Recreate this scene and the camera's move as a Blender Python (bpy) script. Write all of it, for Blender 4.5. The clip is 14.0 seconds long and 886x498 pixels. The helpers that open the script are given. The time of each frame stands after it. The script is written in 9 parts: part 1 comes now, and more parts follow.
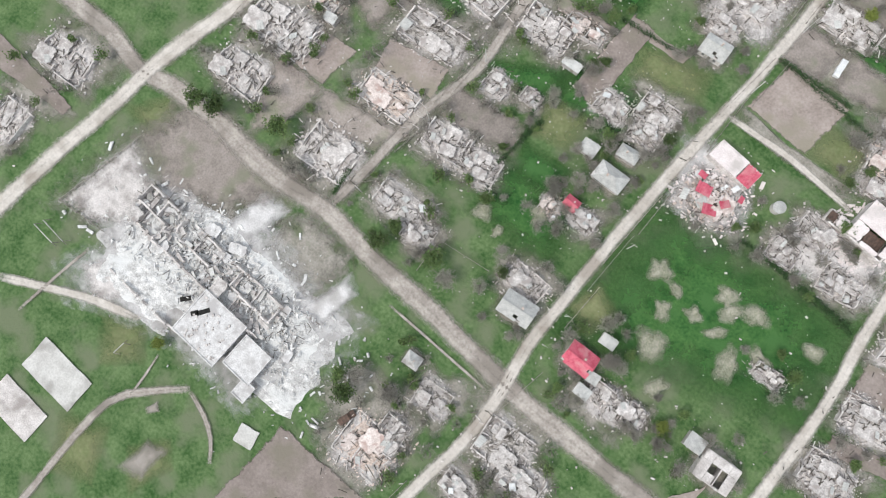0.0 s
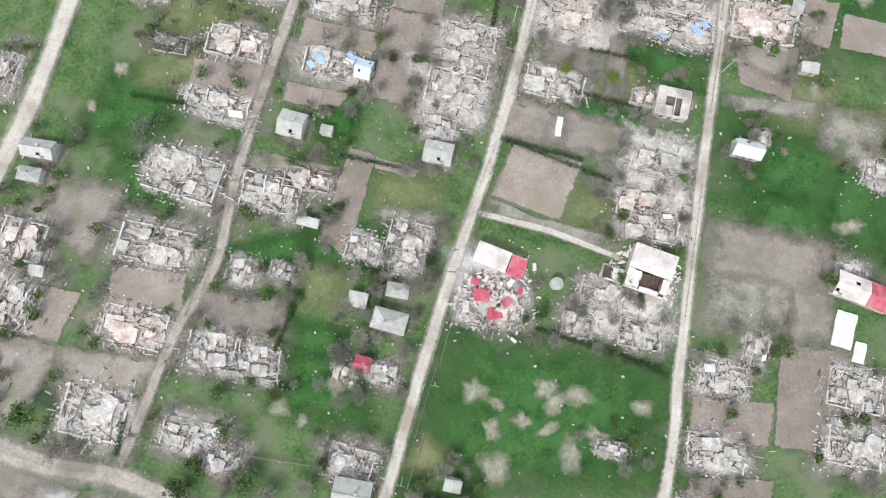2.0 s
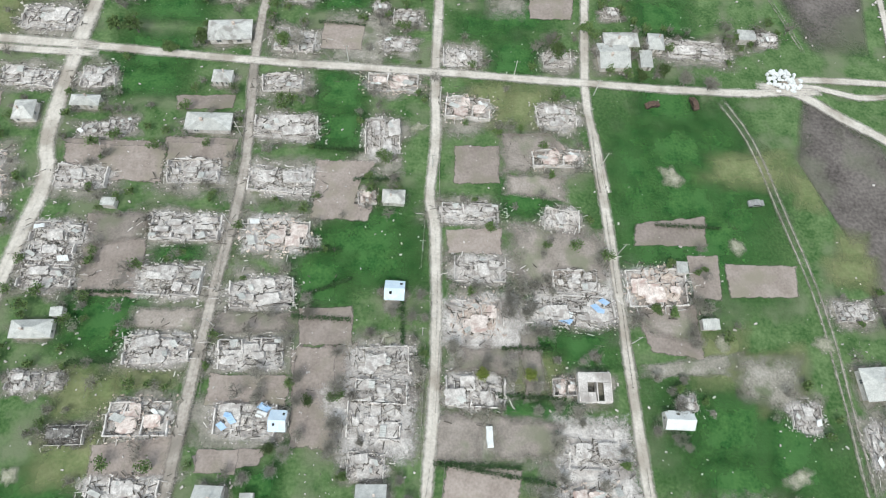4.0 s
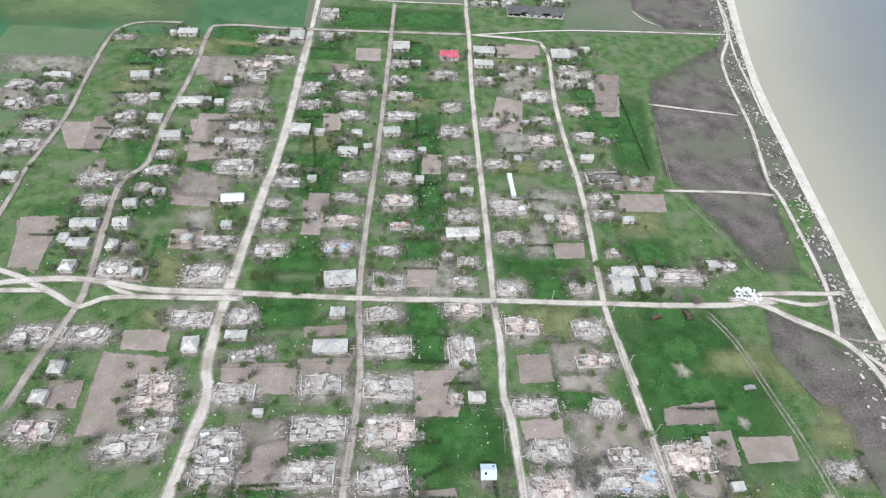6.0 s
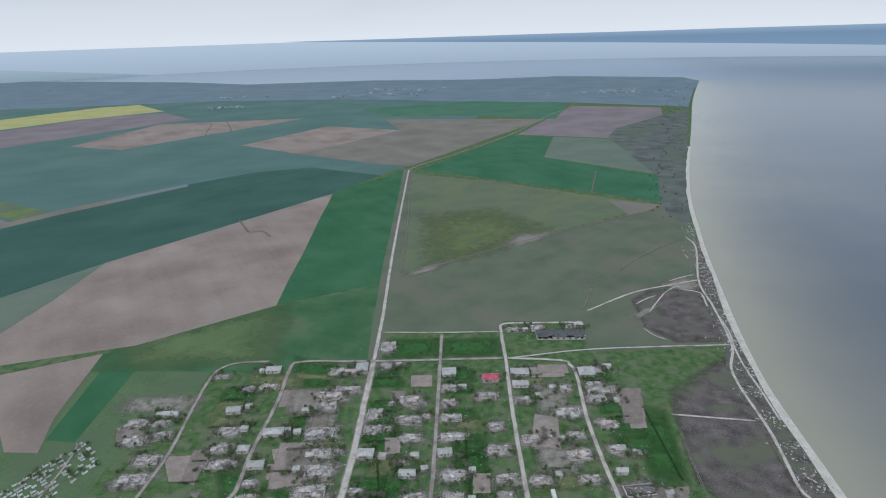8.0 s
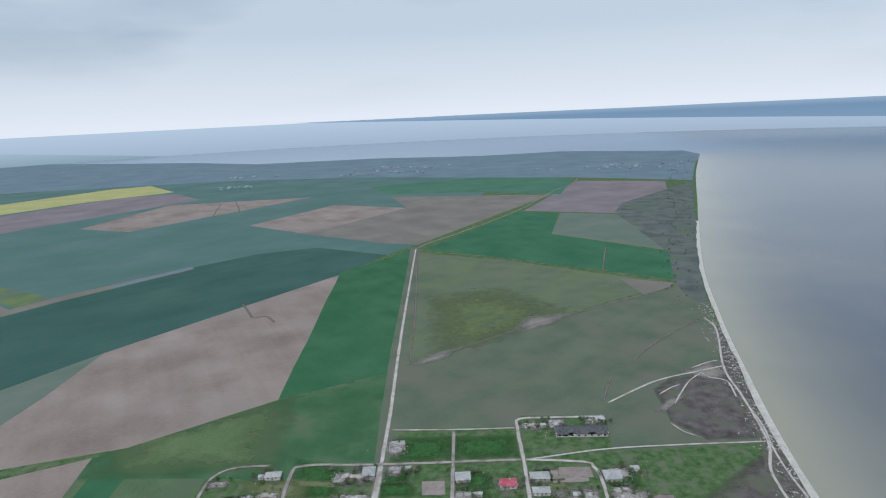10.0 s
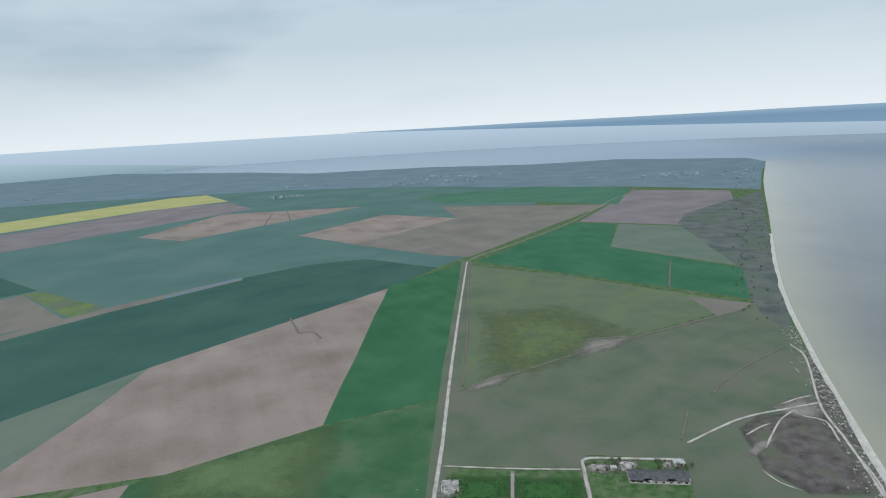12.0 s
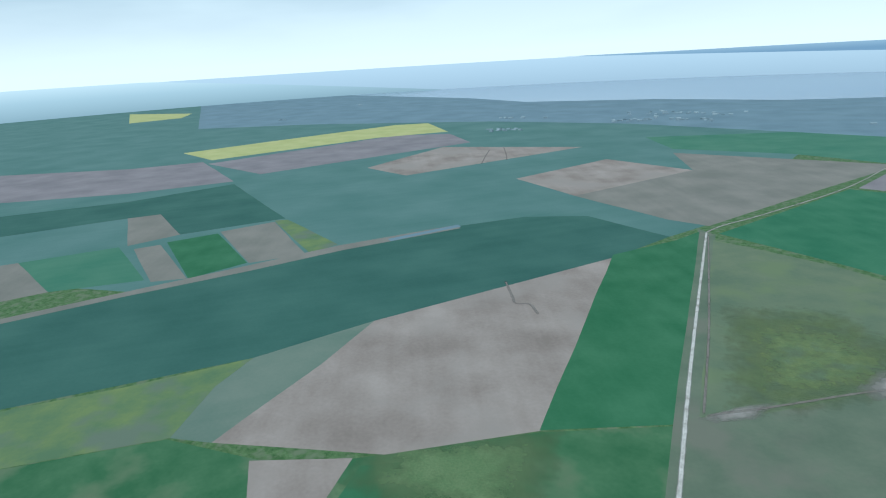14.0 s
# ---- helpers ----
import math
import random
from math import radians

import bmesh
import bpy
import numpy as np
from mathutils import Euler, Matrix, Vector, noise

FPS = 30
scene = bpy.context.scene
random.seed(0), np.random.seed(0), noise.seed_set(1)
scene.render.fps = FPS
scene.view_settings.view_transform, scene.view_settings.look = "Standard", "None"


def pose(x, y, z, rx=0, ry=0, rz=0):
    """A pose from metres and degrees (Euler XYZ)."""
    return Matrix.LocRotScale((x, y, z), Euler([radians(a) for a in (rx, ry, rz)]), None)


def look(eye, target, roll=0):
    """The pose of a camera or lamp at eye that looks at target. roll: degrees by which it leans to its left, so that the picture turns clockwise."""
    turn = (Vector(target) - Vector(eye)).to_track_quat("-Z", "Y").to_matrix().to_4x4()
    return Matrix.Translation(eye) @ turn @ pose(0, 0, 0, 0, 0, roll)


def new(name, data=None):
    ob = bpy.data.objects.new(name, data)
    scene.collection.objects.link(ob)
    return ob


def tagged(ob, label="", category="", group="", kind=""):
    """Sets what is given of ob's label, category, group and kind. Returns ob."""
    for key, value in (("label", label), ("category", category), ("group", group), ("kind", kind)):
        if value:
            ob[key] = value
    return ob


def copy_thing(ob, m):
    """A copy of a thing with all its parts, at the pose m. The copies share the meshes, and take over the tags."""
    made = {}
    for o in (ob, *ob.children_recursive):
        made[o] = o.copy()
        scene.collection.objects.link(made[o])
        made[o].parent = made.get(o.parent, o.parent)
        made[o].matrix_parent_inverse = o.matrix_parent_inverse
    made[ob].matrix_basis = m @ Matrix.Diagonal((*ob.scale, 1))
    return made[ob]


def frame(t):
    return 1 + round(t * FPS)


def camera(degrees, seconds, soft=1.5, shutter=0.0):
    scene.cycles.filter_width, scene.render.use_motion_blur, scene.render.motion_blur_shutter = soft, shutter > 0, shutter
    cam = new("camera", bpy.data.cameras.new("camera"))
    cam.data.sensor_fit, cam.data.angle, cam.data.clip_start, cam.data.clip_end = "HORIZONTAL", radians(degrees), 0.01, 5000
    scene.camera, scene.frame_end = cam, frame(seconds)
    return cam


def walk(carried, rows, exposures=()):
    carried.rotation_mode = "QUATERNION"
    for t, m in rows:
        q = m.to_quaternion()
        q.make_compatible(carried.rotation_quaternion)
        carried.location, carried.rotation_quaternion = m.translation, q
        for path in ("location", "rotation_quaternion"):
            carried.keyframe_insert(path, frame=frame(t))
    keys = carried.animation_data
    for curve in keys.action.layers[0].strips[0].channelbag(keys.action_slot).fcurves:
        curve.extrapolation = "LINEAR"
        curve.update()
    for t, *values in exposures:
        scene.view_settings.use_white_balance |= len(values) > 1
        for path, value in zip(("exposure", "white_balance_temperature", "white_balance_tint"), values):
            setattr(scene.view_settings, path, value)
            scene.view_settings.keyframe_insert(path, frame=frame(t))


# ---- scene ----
cam = camera(75.05, 14.0, soft=1.1)
walk(cam, [
    (0.0, look((21.43, -54.92, 133.73), (8.49, -50.17, 34.68), -33.71)),
    (0.1, look((21.23, -52.69, 133.50), (8.79, -47.91, 34.39), -33.64)),
    (0.2, look((21.03, -50.47, 133.27), (9.10, -45.66, 34.10), -33.53)),
    (0.3, look((20.84, -48.24, 133.04), (9.41, -43.40, 33.81), -33.34)),
    (0.4, look((20.69, -46.07, 132.78), (9.77, -41.18, 33.50), -32.95)),
    (0.5, look((20.63, -44.02, 132.46), (10.23, -39.02, 33.13), -32.21)),
    (0.6, look((20.64, -42.07, 132.10), (10.77, -36.92, 32.72), -31.14)),
    (0.7, look((20.67, -40.26, 131.68), (11.34, -34.90, 32.26), -29.64)),
    (0.8, look((20.79, -38.49, 131.23), (12.00, -32.89, 31.77), -27.86)),
    (0.9, look((21.05, -36.67, 130.80), (12.80, -30.83, 31.31), -25.90)),
    (1.0, look((21.42, -34.85, 130.37), (13.72, -28.77, 30.85), -23.88)),
    (1.1, look((21.90, -33.04, 129.95), (14.73, -26.78, 30.40), -22.06)),
    (1.2, look((22.52, -31.20, 129.54), (15.88, -24.75, 29.97), -20.16)),
    (1.3, look((23.25, -29.32, 129.15), (17.14, -22.69, 29.56), -18.07)),
    (1.4, look((24.23, -27.24, 128.81), (18.67, -20.34, 29.20), -15.56)),
    (1.5, look((25.61, -24.73, 128.57), (20.65, -17.40, 28.96), -12.20)),
    (1.6, look((27.34, -21.92, 128.42), (23.04, -14.03, 28.82), -8.43)),
    (1.7, look((29.55, -18.83, 128.37), (26.01, -10.22, 28.80), -4.32)),
    (1.8, look((31.83, -15.59, 128.37), (29.05, -6.18, 28.85), -0.50)),
    (1.9, look((33.90, -12.28, 128.40), (31.78, -2.04, 28.95), 2.29)),
    (2.0, look((35.53, -9.03, 128.45), (33.94, 2.03, 29.08), 4.26)),
    (2.1, look((36.28, -6.05, 128.51), (35.01, 5.76, 29.22), 5.26)),
    (2.2, look((36.54, -3.18, 128.59), (35.46, 9.37, 29.39), 5.68)),
    (2.3, look((36.51, -0.35, 128.70), (35.53, 12.96, 29.60), 5.84)),
    (2.4, look((36.35, 2.43, 128.84), (35.40, 16.57, 29.85), 5.76)),
    (2.5, look((36.33, 5.18, 129.00), (35.41, 20.28, 30.15), 5.59)),
    (2.6, look((36.31, 7.91, 129.19), (35.37, 24.05, 30.51), 5.28)),
    (2.7, look((36.14, 10.63, 129.42), (35.08, 27.92, 30.93), 4.73)),
    (2.8, look((36.04, 13.30, 129.67), (34.87, 31.80, 31.40), 4.19)),
    (2.9, look((36.10, 15.85, 129.93), (34.92, 35.61, 31.91), 3.92)),
    (3.0, look((36.58, 18.33, 130.21), (35.50, 39.33, 32.45), 3.79)),
    (3.1, look((37.92, 20.76, 130.53), (37.13, 42.91, 33.02), 3.79)),
    (3.2, look((39.60, 23.09, 130.87), (39.24, 46.39, 33.62), 3.89)),
    (3.3, look((41.47, 25.32, 131.23), (41.63, 49.80, 34.27), 4.03)),
    (3.4, look((42.91, 27.33, 131.55), (43.69, 53.16, 34.95), 4.37)),
    (3.5, look((43.05, 28.99, 131.75), (44.60, 56.55, 35.63), 5.17)),
    (3.6, look((42.49, 30.38, 131.92), (44.81, 59.81, 36.38), 6.06)),
    (3.7, look((41.46, 31.54, 132.11), (44.48, 62.85, 37.19), 6.77)),
    (3.8, look((40.15, 31.48, 132.51), (43.74, 64.60, 38.22), 7.27)),
    (3.9, look((38.61, 31.32, 133.11), (42.53, 65.99, 39.40), 7.32)),
    (4.0, look((36.89, 31.06, 133.92), (41.03, 67.19, 40.77), 7.21)),
    (4.1, look((35.00, 30.70, 134.92), (39.36, 68.29, 42.36), 7.11)),
    (4.2, look((32.98, 30.24, 136.10), (37.56, 69.27, 44.14), 7.02)),
    (4.3, look((30.85, 29.69, 137.44), (35.70, 70.15, 46.12), 6.97)),
    (4.4, look((28.65, 29.06, 138.94), (33.76, 70.93, 48.27), 6.93)),
    (4.5, look((26.39, 28.34, 140.58), (31.76, 71.58, 50.57), 6.88)),
    (4.6, look((24.12, 27.53, 142.35), (29.76, 72.14, 53.03), 6.85)),
    (4.7, look((21.85, 26.65, 144.24), (27.83, 72.65, 55.64), 6.88)),
    (4.8, look((19.62, 25.70, 146.23), (25.96, 73.07, 58.39), 6.94)),
    (4.9, look((17.45, 24.67, 148.32), (24.16, 73.38, 61.24), 6.99)),
    (5.0, look((15.37, 23.58, 150.49), (22.47, 73.61, 64.20), 7.07)),
    (5.1, look((13.41, 22.42, 152.73), (20.95, 73.81, 67.28), 7.19)),
    (5.2, look((11.61, 21.20, 155.03), (19.63, 73.97, 70.47), 7.34)),
    (5.3, look((9.97, 19.93, 157.37), (18.56, 74.09, 73.75), 7.55)),
    (5.4, look((8.55, 18.60, 159.75), (17.74, 74.20, 77.14), 7.76)),
    (5.5, look((7.35, 17.22, 162.15), (17.20, 74.30, 80.64), 7.98)),
    (5.6, look((6.42, 15.79, 164.56), (16.88, 74.41, 84.23), 8.14)),
    (5.7, look((5.78, 14.32, 166.97), (16.82, 74.56, 87.92), 8.22)),
    (5.8, look((5.45, 12.80, 169.38), (16.82, 74.80, 91.75), 8.06)),
    (5.9, look((5.34, 10.30, 172.46), (15.05, 74.38, 96.30), 6.31)),
    (6.0, look((5.23, 7.61, 175.36), (12.74, 73.73, 100.72), 4.35)),
    (6.1, look((4.84, 4.88, 178.21), (11.50, 72.85, 105.16), 3.58)),
    (6.2, look((4.25, 2.11, 180.99), (10.23, 71.87, 109.58), 2.96)),
    (6.3, look((3.51, -0.72, 183.67), (8.98, 70.79, 113.98), 2.44)),
    (6.4, look((2.75, -3.67, 186.20), (7.81, 69.60, 118.33), 2.00)),
    (6.5, look((2.02, -6.77, 188.56), (6.74, 68.27, 122.63), 1.62)),
    (6.6, look((1.33, -10.22, 190.39), (5.77, 66.60, 126.52), 1.27)),
    (6.7, look((0.64, -13.76, 192.04), (4.93, 64.80, 130.30), 0.98)),
    (6.8, look((-0.03, -17.31, 193.65), (4.15, 62.91, 134.09), 0.72)),
    (6.9, look((-0.61, -20.74, 195.56), (3.44, 61.08, 138.20), 0.48)),
    (7.0, look((-0.92, -23.49, 198.39), (2.96, 59.83, 143.23), 0.24)),
    (7.1, look((-0.75, -24.62, 202.18), (2.84, 60.00, 149.02), -0.03)),
    (7.2, look((-0.51, -25.49, 206.04), (2.71, 60.22, 154.61), -0.30)),
    (7.3, look((-0.21, -26.19, 209.93), (2.60, 60.48, 160.13), -0.57)),
    (7.4, look((0.11, -26.77, 213.83), (2.56, 60.89, 165.76), -0.82)),
    (7.5, look((0.43, -27.12, 217.21), (2.58, 61.62, 171.16), -1.04)),
    (7.6, look((0.55, -26.84, 218.03), (2.46, 63.08, 174.32), -1.24)),
    (7.7, look((0.65, -26.09, 218.61), (2.30, 65.09, 177.58), -1.45)),
    (7.8, look((0.74, -25.01, 219.06), (2.17, 67.28, 180.58), -1.62)),
    (7.9, look((0.79, -23.74, 219.48), (2.12, 69.38, 183.04), -1.74)),
    (8.0, look((0.81, -22.41, 219.98), (2.15, 71.25, 184.97), -1.81)),
    (8.1, look((-0.60, -20.57, 220.58), (0.94, 73.21, 185.91), -1.84)),
    (8.2, look((-2.01, -18.70, 221.12), (-0.22, 75.10, 186.48), -1.78)),
    (8.3, look((-2.01, -17.37, 221.56), (-0.05, 76.57, 187.34), -1.67)),
    (8.4, look((-2.00, -16.16, 221.99), (0.07, 77.97, 188.28), -1.62)),
    (8.5, look((-1.99, -15.04, 222.42), (0.13, 79.29, 189.30), -1.60)),
    (8.6, look((-1.97, -14.01, 222.85), (0.16, 80.54, 190.35), -1.60)),
    (8.7, look((-1.95, -13.05, 223.28), (0.19, 81.71, 191.39), -1.62)),
    (8.8, look((-1.92, -12.15, 223.69), (0.20, 82.82, 192.46), -1.65)),
    (8.9, look((-1.89, -11.31, 224.10), (0.18, 83.89, 193.55), -1.70)),
    (9.0, look((-1.85, -10.51, 224.49), (0.15, 84.92, 194.66), -1.76)),
    (9.1, look((-1.81, -9.74, 224.87), (0.10, 85.91, 195.75), -1.83)),
    (9.2, look((-1.76, -8.98, 225.23), (0.05, 86.88, 196.82), -1.91)),
    (9.3, look((-1.71, -8.24, 225.57), (-0.00, 87.84, 197.88), -2.00)),
    (9.4, look((-1.65, -7.49, 225.89), (-0.06, 88.80, 198.92), -2.10)),
    (9.5, look((-1.59, -6.72, 226.19), (-0.14, 89.76, 199.94), -2.20)),
    (9.6, look((-1.51, -5.93, 226.46), (-0.21, 90.74, 200.90), -2.31)),
    (9.7, look((-1.44, -5.10, 226.70), (-0.26, 91.74, 201.79), -2.41)),
    (9.8, look((-1.35, -4.23, 226.91), (-0.31, 92.77, 202.62), -2.51)),
    (9.9, look((-1.27, -3.29, 227.09), (-0.36, 93.86, 203.40), -2.62)),
    (10.0, look((-1.17, -2.28, 227.23), (-0.39, 95.00, 204.10), -2.72)),
    (10.1, look((-1.07, -1.20, 227.33), (-0.41, 96.20, 204.69), -2.81)),
    (10.2, look((-0.96, -0.02, 227.40), (-0.41, 97.48, 205.17), -2.89)),
    (10.3, look((-0.85, 1.27, 227.42), (-0.40, 98.85, 205.54), -2.97)),
    (10.4, look((-0.49, 2.97, 226.85), (-0.12, 100.57, 205.07), -2.98)),
    (10.5, look((-0.20, 4.76, 226.15), (0.13, 102.37, 204.41), -2.99)),
    (10.6, look((-0.24, 6.20, 225.95), (0.03, 103.84, 204.37), -3.03)),
    (10.7, look((-0.36, 7.50, 225.80), (-0.15, 105.16, 204.30), -3.05)),
    (10.8, look((-0.50, 8.74, 225.69), (-0.32, 106.40, 204.21), -3.06)),
    (10.9, look((-0.61, 9.97, 225.59), (-0.46, 107.63, 204.11), -3.07)),
    (11.0, look((-0.66, 11.26, 225.48), (-0.42, 108.91, 203.96), -3.06)),
    (11.1, look((-0.52, 12.51, 225.34), (0.03, 110.17, 203.80), -3.03)),
    (11.2, look((-0.20, 13.70, 225.18), (0.63, 111.36, 203.70), -3.03)),
    (11.3, look((0.18, 14.95, 225.04), (1.25, 112.62, 203.60), -3.04)),
    (11.4, look((0.50, 16.40, 224.93), (1.58, 114.07, 203.53), -3.06)),
    (11.5, look((0.64, 18.17, 224.89), (1.20, 115.86, 203.50), -3.13)),
    (11.6, look((-0.34, 21.54, 224.95), (-0.50, 119.23, 203.54), -3.17)),
    (11.7, look((-2.06, 25.11, 225.07), (-2.97, 122.79, 203.67), -3.20)),
    (11.8, look((-3.94, 28.60, 225.22), (-6.10, 126.26, 203.86), -3.22)),
    (11.9, look((-5.88, 32.04, 225.42), (-9.98, 129.65, 204.06), -3.24)),
    (12.0, look((-7.85, 35.46, 225.70), (-15.28, 132.89, 204.41), -3.29)),
    (12.1, look((-9.81, 38.75, 226.71), (-23.03, 135.59, 205.55), -3.36)),
    (12.2, look((-11.72, 41.80, 228.38), (-32.00, 137.42, 207.24), -3.41)),
    (12.3, look((-13.58, 44.64, 230.43), (-41.75, 138.26, 209.40), -3.42)),
    (12.4, look((-15.45, 47.40, 232.57), (-50.74, 138.59, 211.62), -3.43)),
    (12.5, look((-17.37, 50.22, 234.59), (-57.28, 139.44, 213.47), -3.44)),
    (12.6, look((-19.42, 53.13, 236.32), (-62.64, 140.76, 215.04), -3.46)),
    (12.7, look((-21.56, 56.02, 237.99), (-66.70, 142.60, 216.41), -3.47)),
    (12.8, look((-23.72, 58.90, 239.63), (-69.94, 144.81, 217.64), -3.48)),
    (12.9, look((-25.82, 61.81, 241.31), (-72.71, 147.22, 218.80), -3.47)),
    (13.0, look((-27.81, 64.75, 243.05), (-74.57, 150.01, 219.73), -3.46)),
    (13.1, look((-29.61, 67.71, 244.86), (-75.80, 153.01, 220.55), -3.46)),
    (13.2, look((-31.31, 70.71, 246.72), (-76.46, 156.26, 221.38), -3.46)),
    (13.3, look((-32.96, 73.73, 248.63), (-76.78, 159.63, 222.16), -3.47)),
    (13.4, look((-34.61, 76.72, 250.56), (-77.24, 162.88, 222.99), -3.47)),
    (13.5, look((-36.33, 79.67, 252.49), (-78.26, 165.84, 223.93), -3.46)),
    (13.6, look((-38.11, 82.56, 254.45), (-79.78, 168.57, 225.04), -3.46)),
    (13.7, look((-39.92, 85.41, 256.43), (-81.33, 171.31, 226.33), -3.46)),
    (13.8, look((-41.75, 88.25, 258.43), (-82.91, 174.05, 227.71), -3.45)),
    (13.9, look((-43.59, 91.08, 260.43), (-84.52, 176.77, 229.11), -3.43)),
    (14.0, look((-45.41, 93.92, 262.42), (-86.06, 179.51, 230.48), -3.41)),
], exposures=[(0.0, 0.72, 6500, 8), (1.0, 0.77, 6500, 8), (2.0, 0.84, 6500, 6), (3.0, 0.81, 6450, 3), (3.5, 0.78, 6400, 2), (6.0, 0.82, 6250, 8), (7.0, 0.90, 6050, 10), (7.5, 0.90, 5900, 8), (8.0, -0.10, 5850, 7), (10.5, 0.0, 5800, 6), (12.0, 0.02, 5950, 2), (13.0, 0.02, 5550, -2), (14.0, 0.28, 5350, -7)])

# ---- light: a bright overcast spring day ----
world = bpy.data.worlds.new("sky")
scene.world = world
world.use_nodes = True
wn, wl = world.node_tree.nodes, world.node_tree.links
wn.clear()
SUN_UP, SUN_TURN = 52.0, 200.0
sky = wn.new("ShaderNodeTexSky")
sky.sky_type, sky.sun_disc = "NISHITA", False
sky.sun_elevation, sky.sun_rotation = radians(SUN_UP), radians(SUN_TURN)
sky.air_density, sky.dust_density, sky.ozone_density = 1.0, 3.0, 1.0
w_coord = wn.new("ShaderNodeTexCoord")
w_map = wn.new("ShaderNodeMapping")
w_map.inputs["Scale"].default_value = (1.2, 1.2, 5.5)
w_noise = wn.new("ShaderNodeTexNoise")
w_noise.inputs["Scale"].default_value, w_noise.inputs["Detail"].default_value = 1.1, 5.0
w_ramp = wn.new("ShaderNodeValToRGB")
w_ramp.color_ramp.elements[0].position, w_ramp.color_ramp.elements[0].color = 0.34, (0.38, 0.46, 0.555, 1)
w_ramp.color_ramp.elements[1].position, w_ramp.color_ramp.elements[1].color = 0.56, (0.73, 0.77, 0.82, 1)
w_dim = wn.new("ShaderNodeVectorMath")
w_dim.operation = "SCALE"
w_dim.inputs["Scale"].default_value = 0.10
w_mix = wn.new("ShaderNodeMixRGB")
w_mix.inputs["Fac"].default_value = 0.85
w_bg = wn.new("ShaderNodeBackground")
w_bg.inputs["Strength"].default_value = 0.90
w_out = wn.new("ShaderNodeOutputWorld")
wl.new(w_coord.outputs["Generated"], w_map.inputs["Vector"])
wl.new(w_map.outputs["Vector"], w_noise.inputs["Vector"])
wl.new(w_noise.outputs["Fac"], w_ramp.inputs["Fac"])
wl.new(sky.outputs["Color"], w_dim.inputs[0])
wl.new(w_dim.outputs["Vector"], w_mix.inputs["Color1"])
wl.new(w_ramp.outputs["Color"], w_mix.inputs["Color2"])
w_split = wn.new("ShaderNodeSeparateXYZ")
w_low = wn.new("ShaderNodeMapRange")
w_low.inputs["From Min"].default_value, w_low.inputs["From Max"].default_value = 0.13, 0.0
w_pale = wn.new("ShaderNodeMixRGB")
w_pale.inputs["Color2"].default_value = (0.93, 0.92, 0.93, 1)
wl.new(w_coord.outputs["Generated"], w_split.inputs[0])
wl.new(w_split.outputs["Z"], w_low.inputs["Value"])
wl.new(w_low.outputs["Result"], w_pale.inputs["Fac"])
wl.new(w_mix.outputs["Color"], w_pale.inputs["Color1"])
wl.new(w_pale.outputs["Color"], w_bg.inputs["Color"])
wl.new(w_bg.outputs["Background"], w_out.inputs["Surface"])

sun = new("sun", bpy.data.lights.new("sun", "SUN"))
sun.data.energy, sun.data.angle, sun.data.color = 1.3, radians(14), (1.0, 0.96, 0.9)
sun.matrix_world = look((0, 0, 400), (0 - math.sin(radians(SUN_TURN)) * math.cos(radians(SUN_UP)),
                                      0 - math.cos(radians(SUN_TURN)) * math.cos(radians(SUN_UP)),
                                      400 - math.sin(radians(SUN_UP))))


